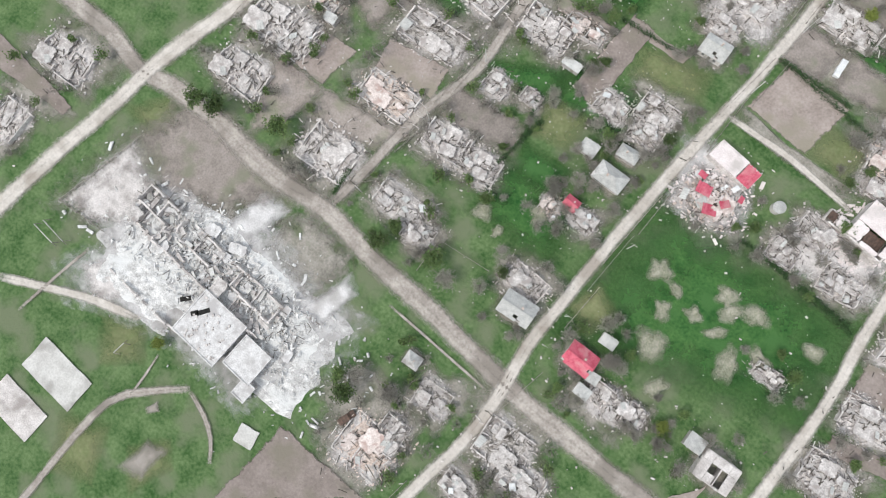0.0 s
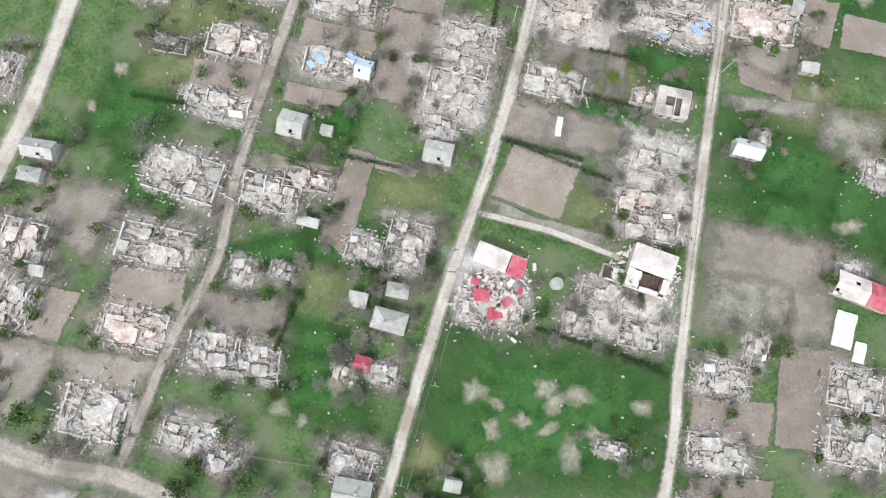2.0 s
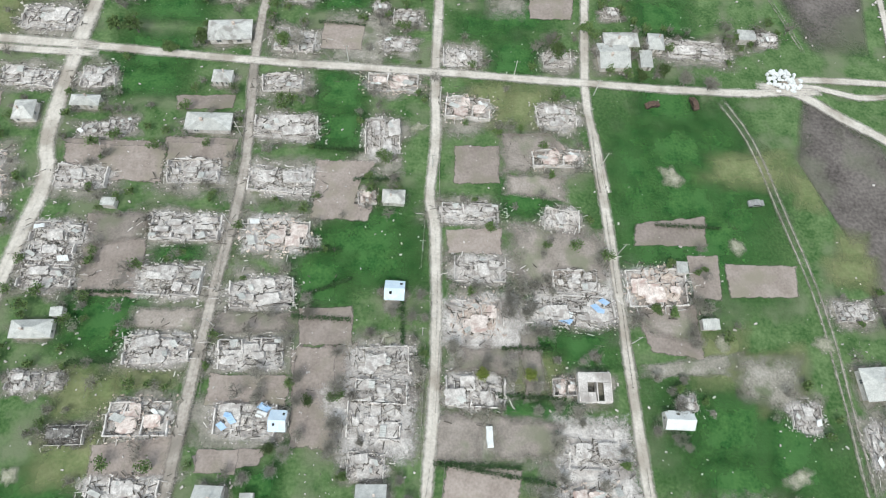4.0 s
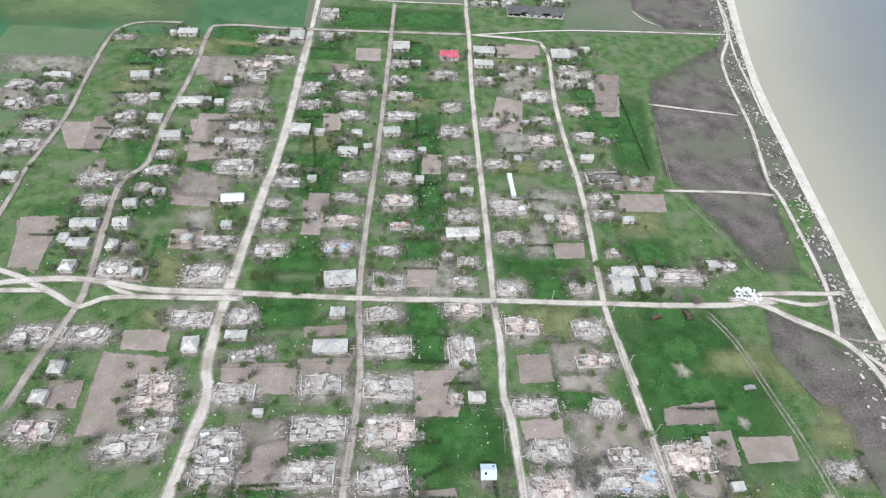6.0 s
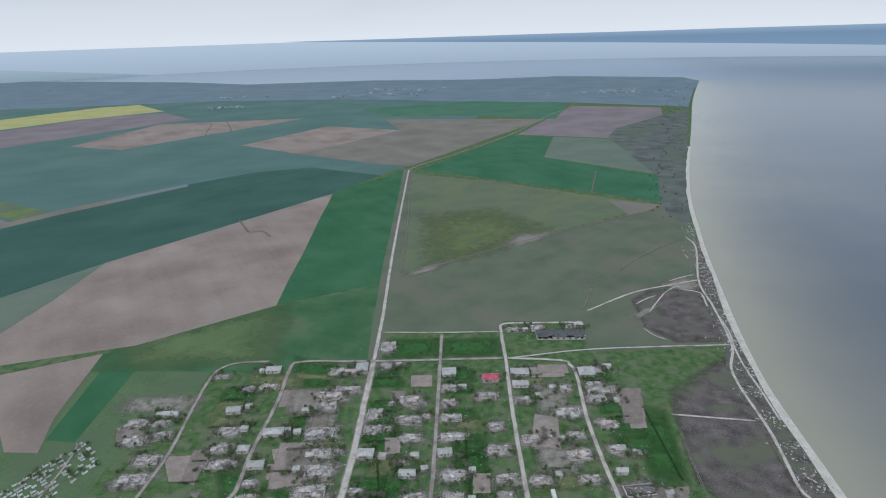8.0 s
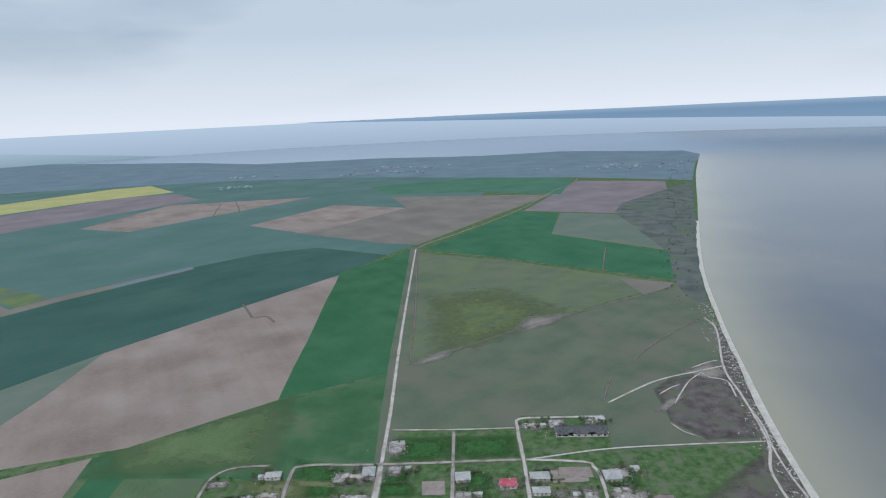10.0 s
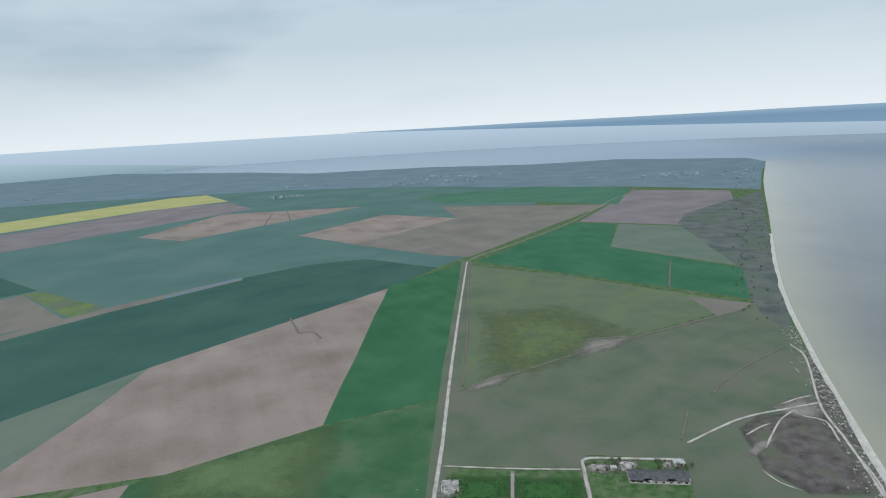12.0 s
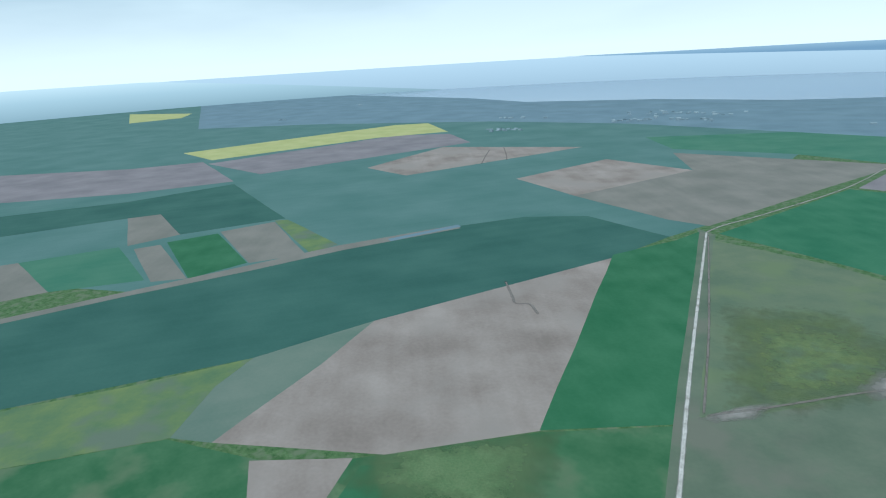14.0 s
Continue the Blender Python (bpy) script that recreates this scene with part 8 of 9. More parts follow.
def white_hall(x, y):
    r = random.Random(4)
    hall = new("white_hall")
    hall.matrix_basis = pose(x, y, 0, 0, 0, -8)
    bm = bmesh.new()
    for px, py, sx, sy in ((0, -4.8, 9.4, 0.4), (0, 4.8, 9.4, 0.4), (-4.5, 0, 0.4, 9.2), (4.5, 0, 0.4, 9.2)):
        box_mesh(bm, px, py, 1.3, sx, sy, 2.6)
    part("wall", bm, m_plaster, hall)
    for px, py, sx, sy in ((0, 2.3, 9.8, 5.6), (-3.2, -2.6, 3.4, 4.2), (4.0, -2.3, 1.8, 3.6), (0.8, -4.4, 4.6, 1.2)):
        bm = broken_slab(sx, sy, 0.25, r) if (px, py) != (0, 2.3) else bmesh.new()
        if (px, py) == (0, 2.3):
            box_mesh(bm, 0, 0, 0.13, sx, sy, 0.25)
        place_part(part("roof_slab", bm, m_pinkish_roof, hall, "pinkish-white dusty flat roof slab"), px, py, 2.65 + 0.01 * sx)
    for k in range(6):
        bm = bmesh.new()
        box_mesh(bm, 0, 0, 0, 0.3, 0.5, 0.7)
        place_part(part("vent", bm, m_plaster, hall), -4.0 + k * 1.6, 4.6 - 0.2 * (k % 2), 3.1)
    place_part(part("fallen_roof", sheet(4.6, 3.4, 0.08, r), m_rust, hall, "dark sagging roof piece"), 0.8, -2.1, 2.0, 0.2, 0.2, 0.1)
    # the collapsed wing beside it
    for px, py, ln, turn in ((-9.6, -4.6, 5.0, 0), (-9.6, -1.6, 5.0, 0), (-9.6, -4.6, 3.0, 1.5708)):
        place_part(part("wing_wall", jagged_wall(ln, 1.8, 0.3, r, 0.7), m_plaster, hall), px, py, 0, turn)
    place_part(part("wing_roof", broken_slab(2.6, 2.8, 0.18, r), m_pinkish_roof, hall), -6.3, -3.1, 1.7, 0.1, 0.08)
    place_part(part("wing_roof", sheet(1.8, 2.2, 0.05, r), m_rust, hall, "dark rusty roof scrap"), -8.6, -3.0, 1.3, 0.1, 0.1)
    scraps = []
    for _ in range(260):
        s = r.choice((0.25, 0.4, 0.6, 0.9)) * r.uniform(0.6, 1.1)
        a = r.uniform(0, 6.28)
        d = r.uniform(5.2, 8.5)
        scraps.append((math.cos(a) * d, math.sin(a) * d - 1.5, 0.3, s * r.uniform(0.8, 2.0), s * 0.6, 0.2, r.uniform(0, 6), r.uniform(-0.3, 0.3)))
    tagged(part("debris", chunk_mesh("debris", scraps), m_pinkish_roof, hall, "scattered pale masonry"), kind="stuff")
    bm = bmesh.new()
    box_mesh(bm, 0, -4.95, 1.1, 1.4, 0.3, 2.2)
    part("door", bm, m_timber, hall)
    return tagged(hall, "pale flat-roofed hall with a broken dark roof hole", "building")


white_hall(79.0, 10.0)


def water_tank(x, y):
    tank = new("water_tank")
    tank.location = (x, y, 0)
    bm = bmesh.new()
    bmesh.ops.create_cone(bm, cap_ends=True, segments=28, radius1=1.35, radius2=1.35, depth=1.9, matrix=Matrix.Translation((0, 0, 0.95)))
    part("shell", bm, m_concrete, tank)
    bm = bmesh.new()
    bmesh.ops.create_cone(bm, cap_ends=True, segments=28, radius1=1.45, radius2=0.2, depth=0.35, matrix=Matrix.Translation((0, 0, 2.08)))
    part("lid", bm, m_slate, tank)
    return tagged(tank, "round pale concrete water tank with conical lid", "tank")


water_tank(59.6, 3.0)


m_barn_roof = material("dark_barn_slate", (0.07, 0.07, 0.075), (0.15, 0.15, 0.155), 2.0, 0.4)


def farm_barn(x, y):
    """The long farm shed on the village's north edge, its roof half gone."""
    r = random.Random(21)
    barn = new("farm_barn")
    barn.matrix_basis = pose(x, y, 0, 0, 0, -4)
    L, W, H = 36.0, 11.0, 2.2
    for side in (-1, 1):
        place_part(part("wall", jagged_wall(L, H, 0.5, r, 0.95), m_plaster, barn), -L / 2, side * W / 2, 0)
    for px in (-L / 2, L / 2):
        place_part(part("wall", jagged_wall(W, H + 1, 0.5, r, 0.95), m_plaster, barn), px, -W / 2, 0, 1.5708)
    for side in (-1, 1):
        place_part(part("roof_slope", roof_slope(L, W, 2.0, 0.5, 0.08, 0.05, r, side), m_barn_roof, barn, "dark weathered barn roof"), 0, 0, H + 0.1)
    for k in range(8):
        bm = bmesh.new()
        box_mesh(bm, 0, 0, 0, 1.6, 0.62, 0.9)
        place_part(part("window", bm, m_dark_gap, barn), -L / 2 + (k + 0.5) * L / 8, -W / 2, 1.2)
    return tagged(barn, "long grey farm barn with a dark roof", "barn")


farm_barn(94.0, 366.5)


def greenhouse_frame(x, y, turn):
    """A narrow garden frame of pale blue panes on a timber base."""
    house = new("greenhouse")
    house.matrix_basis = pose(x, y, 0, 0, 0, turn)
    bm = bmesh.new()
    for px in (-1.1, 1.1):
        box_mesh(bm, px, 0, 0.4, 0.12, 11.0, 0.8)
    part("base", bm, m_timber, house)
    for k in range(9):
        bm = bmesh.new()
        box_mesh(bm, 0, -4.9 + k * 1.22, 0.86, 2.3, 0.9, 0.06)
        part("pane", bm, m_pale_blue, house)
    return tagged(house, "long low greenhouse with pale blue panes in grass", "greenhouse")


greenhouse_frame(-87.2, -25.8, 3)
greenhouse_frame(-91.9, -26.6, 1)


def slab(name, x, y, l, w, h, turn, mat, label, category):
    bm = bmesh.new()
    made = box_mesh(bm, 0, 0, h / 2, l, w, h)
    bmesh.ops.subdivide_edges(bm, edges=bm.edges[:], cuts=5, use_grid_fill=True)
    for v in bm.verts:
        edge = 0.25 * noise.noise((v.co.x * 0.7, v.co.y * 0.7, x))
        v.co.x += edge
        v.co.y += edge * 0.7
    ob = part(name, bm, mat)
    ob.matrix_basis = pose(x, y, 0.22, 0, 0, turn)
    return tagged(ob, label, category)


slab("concrete_court", -53.4, -127.3, 16.6, 8.8, 0.16, -5, m_concrete, "pale cracked concrete sports court in grass", "court")
slab("concrete_court", -56.5, -139.5, 15.0, 8.0, 0.16, -5, m_dust, "pale worn sports court patched with sand", "court")
slab("concrete_slab", -7.1, -110.3, 4.8, 4.4, 0.25, 8, m_concrete, "square pale concrete slab on the grass", "slab")
slab("fallen_panel", 56.0, 200.2, 2.0, 15.0, 1.6, 1, m_white, "long white trough beside ruined houses", "panel")
slab("fallen_panel", 53.3, 38.4, 1.4, 4.6, 0.8, 2, m_white, "white upturned trough on a garden plot", "panel")


def two_tone_house(x, y, turn):
    """A long low house under two roofs, one of faded pink sheets and one of bright red."""
    r = random.Random(15)
    house = new("long_house")
    house.matrix_basis = pose(x, y, 0, 0, 0, turn)
    bm = bmesh.new()
    for px, py, sx, sy in ((0, -2.4, 13.0, 0.3), (0, 2.4, 13.0, 0.3), (-6.4, 0, 0.3, 4.5), (6.4, 0, 0.3, 4.5), (0.8, 0, 0.3, 4.5)):
        box_mesh(bm, px, py, 1.3, sx, sy, 2.6)
    part("wall", bm, m_plaster, house)
    for px, l, skin, words in ((-2.9, 7.0, m_pinkish_roof, "faded pinkish roof"), (3.7, 5.4, m_red, "bright red sheet roof")):
        for side in (-1, 1):
            place_part(part("roof_slope", roof_slope(l, 5.0, 0.9, 0.35, 0.06, 0.03, r, side), skin, house, words), px, 0, 2.64 + (0.12 if px > 0 else 0))
    return tagged(house, "long house with a faded pink and a bright red roof", "house")


two_tone_house(126.0, 15.6, -9)
slab("concrete_slab", 124.0, 6.8, 4.6, 8.0, 0.3, -4, m_white, "bright white floor slab of a vanished house", "slab")
slab("concrete_slab", 128.0, 2.6, 2.6, 4.6, 0.28, -4, m_white, "bright white floor slab of a vanished house", "slab")


# ---- shell craters in the meadow ----
def crater(x, y, radius, seed):
    ob = part("shell_crater", spread(radius * 1.15, radius * 1.15, 0.30, random.Random(seed), 2, 0.5, (0.0, 0.12, 0.24, 0.14, 0.03, 0.0)), m_soft_crater)
    for f in ob.data.polygons:
        f.use_smooth = True
    shape = random.Random(seed + 5)
    ob.matrix_basis = pose(x, y, 0, 0, 0, seed * 40) @ Matrix.Diagonal((shape.uniform(0.75, 1.35), shape.uniform(0.55, 1.05), 1, 1))
    return tagged(ob, "shallow shell crater ringed with pale soil in grass", "crater", "meadow craters")


for i, (x, y, s) in enumerate(((46.8, -23.6, 2.3), (51.9, -25.1, 1.5), (52.1, -30.9, 2.8), (61.7, -19.9, 2.2), (64.3, -22.7, 2.0), (69.0, -20.0, 3.0), (58.0, -27.6, 1.7),
                               (54.4, -38.8, 4.2), (69.9, -32.4, 3.6), (60.6, -45.8, 2.3), (64.2, -28.2, 2.0), (83.4, -19.3, 2.0), (75.3, -27.6, 2.6),
                               (6.4, -35.9, 2.6), (17.4, -28.8, 2.4), (11.8, -37.8, 1.6), (36.0, 118.0, 1.6), (30.0, 60.0, 1.8), (-48.0, 30.0, 1.8), (-52.0, 20.0, 1.6),
                               (110.0, 60.0, 2.5), (118.0, 85.0, 2.4), (122.0, 30.0, 2.6), (135.0, 60.0, 2.2), (104.0, 105.0, 2.6))):
    crater(x, y, s, i * 3.7)


def burnt_car(x, y, turn, label, skin):
    car = new("burnt_car")
    car.matrix_basis = pose(x, y, 0.14, 0, 0, turn)
    bm = bmesh.new()
    side = ((-2.1, 0.35), (2.1, 0.35), (2.15, 0.75), (1.2, 0.9), (0.6, 1.4), (-1.0, 1.4), (-1.6, 0.95), (-2.15, 0.85))
    left = [bm.verts.new((px, -0.8, pz)) for px, pz in side]
    right = [bm.verts.new((px, 0.8, pz)) for px, pz in side]
    bm.faces.new(left)
    bm.faces.new(right[::-1])
    for k in range(8):
        bm.faces.new((left[k], right[k], right[(k + 1) % 8], left[(k + 1) % 8]))
    bmesh.ops.recalc_face_normals(bm, faces=bm.faces[:])
    part("body", bm, skin, car)
    for px in (-1.35, 1.35):
        for py in (-0.78, 0.78):
            bm = bmesh.new()
            bmesh.ops.create_cone(bm, cap_ends=True, segments=16, radius1=0.33, radius2=0.33, depth=0.2)
            place_part(part("wheel", bm, m_tyre, car), px, py, 0.33, 0, 0, 1.5708)
    for py in (-0.81, 0.81):
        bm = bmesh.new()
        box_mesh(bm, -0.2, py, 1.13, 1.5, 0.04, 0.36)
        part("window", bm, m_dark_gap, car)
    return tagged(car, label, "car", "burnt cars")


burnt_car(125.1, 97.3, 5, "ash-grey burnt-out car wreck in the meadow grass", m_ash)
burnt_car(9.2, -92.6, 70, "burnt-out car wreck on grey trampled ground", m_rust)
burnt_car(101.3, 127.2, 15, "dark burnt car beside the crossroad", m_rust)
burnt_car(113.4, 128.0, 100, "dark burnt car under roadside trees", m_rust)


def stone_pile(x, y):
    r = random.Random(9)
    pile = new("stone_pile")
    pile.location = (x, y, 0.05)
    for _ in range(70):
        a, d = r.uniform(0, 6.3), math.sqrt(r.random()) * 5.2
        bm = bmesh.new()
        box_mesh(bm, 0, 0, 0, r.uniform(0.8, 1.5), r.uniform(0.6, 1.1), r.uniform(0.5, 0.9))
        bmesh.ops.bevel(bm, geom=bm.edges[:], offset=0.15, segments=1, affect="EDGES")
        place_part(part("block", bm, m_white, pile), math.cos(a) * d, math.sin(a) * d * 0.8, 0.4 + max(0, 0.9 - d * 0.2), r.uniform(0, 6.3), r.uniform(-0.3, 0.3))
    return tagged(pile, "heap of white stone blocks beside the dirt road", "pile")


stone_pile(141.2, 137.0)


def graveyard(x, y, turn, rows, files):
    """Uneven rows of pale graves: a kerbed slab, a plinth and an upright headstone, each one thing."""
    r = random.Random(53)
    place = pose(x, y, 0, 0, 0, turn)
    meshes = []
    for k in range(4):
        bm = bmesh.new()
        l, w = 2.2 + 0.3 * k, 1.2 + 0.15 * (k % 2)
        for px, py, sx, sy in ((0, -w / 2, l, 0.16), (0, w / 2, l, 0.16), (-l / 2, 0, 0.16, w), (l / 2, 0, 0.16, w)):
            box_mesh(bm, px, py, 0.14, sx, sy, 0.28)
        box_mesh(bm, 0.1, 0, 0.12, l * 0.8, w * 0.7, 0.3)
        box_mesh(bm, -l / 2 + 0.3, 0, 0.3, 0.4, 0.9, 0.3)
        box_mesh(bm, -l / 2 + 0.3, 0, 0.95, 0.18, 0.7, 1.1 + 0.1 * k)
        mesh = finish(bm, "grave")
        mesh.materials.append((m_white, m_concrete, m_white, m_dust)[k])
        meshes.append(mesh)
    for i in range(rows):
        for j in range(files):
            if r.random() < 0.3:
                continue
            ob = new("grave", meshes[r.randrange(4)])
            ob.matrix_basis = place @ pose(i * 3.4 - rows * 1.7 + r.uniform(-0.8, 0.8) + 0.5 * j, j * 3.6 - files * 1.8 + r.uniform(-1.0, 1.0), 0.02, 0, 0, r.uniform(-14, 14))
            tagged(ob, "pale stone grave with a headstone in grass", "grave", "graves in the old graveyard")
            if r.random() < 0.35:
                q = ob.matrix_basis.translation
                GRAVE_SHRUBS.append((q.x + r.uniform(1.5, 2.5), q.y + r.uniform(-1.5, 1.5)))


GRAVE_SHRUBS = []
graveyard(-214.0, 233.0, 62, 15, 8)


# ---- trees: mostly bare, a few in leaf ----
def limb(bm, a, b, r0, r1, sides=4):
    axis = (b - a).normalized()
    side = axis.cross(Vector((0.3, 0.9, 0.2))).normalized()
    other = axis.cross(side)
    rings = []
    for p, rad in ((a, r0), (b, r1)):
        rings.append([bm.verts.new(p + side * math.cos(2 * math.pi * k / sides) * rad + other * math.sin(2 * math.pi * k / sides) * rad) for k in range(sides)])
    for k in range(sides):
        bm.faces.new((rings[0][k], rings[0][(k + 1) % sides], rings[1][(k + 1) % sides], rings[1][k]))


def build_tree(seed, high, leaf_mat, leaves):
    r = random.Random(seed)
    tree = new("garden_tree")
    wood, twigs = bmesh.new(), bmesh.new()
    fork = Vector((r.uniform(-0.2, 0.2), r.uniform(-0.2, 0.2), high * 0.3))
    limb(wood, Vector((0, 0, -0.1)), fork, 0.16, 0.11, 8)
    tips = []
    for k in range(7):
        a = k * 0.9 + r.uniform(-0.4, 0.4)
        end = fork + Vector((math.cos(a) * high * r.uniform(0.2, 0.42), math.sin(a) * high * r.uniform(0.2, 0.42), high * r.uniform(0.25, 0.6)))
        limb(wood, fork, end, 0.09, 0.04)
        for _ in range(5):
            q = fork.lerp(end, r.uniform(0.4, 1.0))
            tip = q + Vector((r.gauss(0, 0.16), r.gauss(0, 0.16), r.uniform(0.05, 0.25))) * high
            limb(wood, q, tip, 0.035, 0.018, 4)
            tips += [q.lerp(tip, 0.6), tip]
    for tip in tips:
        for _ in range(leaves):
            c = tip + Vector((r.gauss(0, 0.09), r.gauss(0, 0.09), r.gauss(0, 0.06))) * high
            d = Vector((r.gauss(0, 1), r.gauss(0, 1), r.gauss(0, 1))).normalized() * (r.uniform(0.12, 0.24) if leaf_mat is not m_twig else r.uniform(0.25, 0.5))
            e = d.cross(Vector((r.gauss(0, 1), r.gauss(0, 1), r.gauss(0, 1)))).normalized() * (r.uniform(0.07, 0.14) if leaf_mat is not m_twig else 0.03)
            twigs.faces.new([twigs.verts.new(v) for v in (c - d, c + e, c + d, c - e)])
    part("trunk", wood, m_bark, tree)
    tagged(part("crown", twigs, leaf_mat, tree), kind="stuff")
    label = {"grey_twigs": "bare grey garden tree with fine twigs", "spring_leaves": "garden tree with thin spring leaves",
             "yellow_green_leaves": "bushy tree in fresh yellow-green leaf"}[leaf_mat.name]
    return tagged(tree, label, "tree", "garden trees")


TREES = [build_tree(1, 3.6, m_twig, 11), build_tree(2, 4.4, m_twig, 11), build_tree(3, 2.8, m_twig, 12), build_tree(4, 3.8, m_twig, 12),
         build_tree(5, 3.4, m_leaf, 15), build_tree(6, 2.6, m_leaf, 15), build_tree(7, 3.6, m_leaf_yellow, 22)]


def plant(kind, x, y, size=1.0):
    tree = TREES[kind]
    m = pose(x, y, 0, 0, 0, rnd.uniform(0, 360)) @ Matrix.Diagonal((size, size, size * rnd.uniform(0.85, 1.1), 1))
    if tree.name not in first_use:
        first_use[tree.name] = True
        tree.matrix_basis = m
    else:
        copy_thing(tree, m @ Matrix.Diagonal([1 / v for v in tree.scale] + [1]))


def free_spot(x, y, gap=0.4):
    if any((x - a) ** 2 + (y - b) ** 2 < (w * 0.5 + 1.6) ** 2 for a, b, w in ROAD_POINTS if abs(y - b) < 6):
        return False
    return all(abs(x - a) > l / 2 + gap or abs(y - b) > w / 2 + gap for a, b, l, w in yards)


spots = []
for a, b, l, w in list(yards):
    for _ in range(5 if b < 150 else 8):
        for _ in range(5):
            x, y = a + rnd.uniform(-1, 1) * (l / 2 + 5), b + rnd.uniform(-1, 1) * (w / 2 + 4.5)
            if free_spot(x, y):
                spots.append((x, y))
                break
near_spots = [p for p in spots if -60 < p[1] < 75 and 0 < p[0] < 105][:290]
for x, y in near_spots:
    plant(rnd.choice((0, 1, 2, 3, 0, 1, 3, 2, 0, 1, 2, 3, 4, 5)), x, y, rnd.uniform(0.6, 1.05))
for x, y in ((-36.7, -105.9), (66.0, -52.0), (52.0, 52.0), (63.0, 52.0)):
    plant(6, x, y, 0.9)


for x, y, s in ((-2.4, 144.6, 1.35), (2.2, 143.5, 1.47), (-49.2, 148.2, 1.59), (-43.4, 147.0, 1.41), (-33.0, 140.3, 1.53), (99.2, 136.1, 1.35), (111.4, 134.4, 1.47), (118.3, 133.3, 1.59), (75.0, 143.2, 1.41), (-24.5, 144.7, 1.53), (73.7, 146.6, 1.35), (105.0, 137.6, 1.47), (84.1, 152.4, 1.59), (4.9, -88.1, 1.41), (5.8, -82.7, 1.53), (1.5, -85.9, 1.35), (13.3, -81.8, 1.47), (-45.5, -48.0, 1.59), (-66.6, -53.8, 1.41), (-61.1, -53.6, 1.53), (-9.1, -56.2, 1.35), (3.6, -52.3, 1.47), (8.9, -53.5, 1.59), (-7.9, -51.2, 1.41), (-36.0, -53.7, 1.53)):
    plant(rnd.choice((4, 5, 0)), x, y, s)


def far_trees(places, name, leafy, label):
    """The many garden trees farther off, as one joined mesh."""
    stock = []
    for k in ((4, 5) if leafy else (0, 1, 2, 3)):
        both = {c.name.split(".")[0]: c.data for c in TREES[k].children}
        trunk, crown = both["trunk"], both["crown"]
        tv = np.array([v.co for v in trunk.vertices])
        tf = [list(f.vertices) for f in trunk.polygons if len(f.vertices) == 4][::2]
        cv = np.array([v.co for v in crown.vertices]).reshape(-1, 4, 3)[::6]
        mid = cv.mean(axis=1, keepdims=True)
        cv = (mid + (cv - mid) * 1.7).reshape(-1, 3)
        stock.append((np.concatenate([tv, cv]), np.array(tf + [[len(tv) + 4 * i + j for j in range(4)] for i in range(len(cv) // 4)]), len(tf)))
    verts, faces, marks, base = [], [], [], 0
    for x, y in places:
        v, f, n = rnd.choice(stock)
        a, size = rnd.uniform(0, 6.3), rnd.uniform(0.6, 1.05)
        turn = np.array([[math.cos(a), -math.sin(a), 0], [math.sin(a), math.cos(a), 0], [0, 0, 1]])
        verts.append(v @ turn.T * size + np.array([x, y, 0]))
        faces.append(f + base)
        marks.append(np.arange(len(f)) >= n)
        base += len(v)
    mesh = bpy.data.meshes.new(name)
    mesh.from_pydata(np.concatenate(verts).tolist(), [], np.concatenate(faces).tolist())
    mesh.materials.append(m_bark)
    mesh.materials.append(m_leaf if leafy else m_twig)
    mesh.polygons.foreach_set("material_index", np.concatenate(marks).astype(int).tolist())
    return tagged(new(name, mesh), label, "trees", kind="stuff")


others = [p for p in spots if p not in set(near_spots)]
far_trees(others[::2] + GRAVE_SHRUBS, "far_leafy_trees", True, "many small garden trees in thin leaf among houses")
far_trees([p for i, p in enumerate(others) if i % 2], "far_bare_trees", False, "many bare grey garden trees among houses")


cliff_spots = [(p.x - rnd.uniform(8, 60) * (0.5 + p.y / 1800), p.y + rnd.uniform(-12, 12)) for p in coast_line if 640 < p.y < 2300 for _ in range(2)]
far_trees(cliff_spots, "cliff_shrubs", True, "dark shrubs and small trees along the lake cliff")


def strewn_stones(count):
    """Bits of masonry thrown about the gardens."""
    r = random.Random(31)
    bits = []
    for _ in range(count):
        a, b, l, w = r.choice(yards)
        d, t = abs(r.gauss(0, 7)) + 2, r.uniform(0, 6.3)
        s = r.choice((0.12, 0.15, 0.2, 0.35)) * r.uniform(0.7, 1.2)
        bits.append((a + math.cos(t) * (d + l * 0.4), b + math.sin(t) * (d + w * 0.3), 0.3, s * r.uniform(1, 2.2), s, s * 0.5, r.uniform(0, 6.3), r.uniform(-0.3, 0.3)))
    ob = part("strewn_stones", chunk_mesh("strewn_stones", bits), m_rubble)
    return tagged(ob, "bits of pale masonry strewn over gardens", "stones", kind="stuff")


strewn_stones(6000)


def shore_stones(count):
    """Pale stones and driftwood along the bank behind the beach."""
    r = random.Random(41)
    bits = []
    near = [p for p in coast_line if 60 < p.y < 620]
    for _ in range(count):
        p = r.choice(near)
        s = r.choice((0.2, 0.3, 0.45, 0.7)) * r.uniform(0.7, 1.3)
        bits.append((p.x - abs(r.gauss(0, 8)) - 1, p.y + r.uniform(-9, 9), 0.32, s * r.uniform(1, 2.4), s, s * 0.4, r.uniform(0, 6.3), 0.1))
    return tagged(part("shore_stones", chunk_mesh("shore_stones", bits), m_rubble), "pale stones strewn along the shore bank", "stones", kind="stuff")


shore_stones(2200)


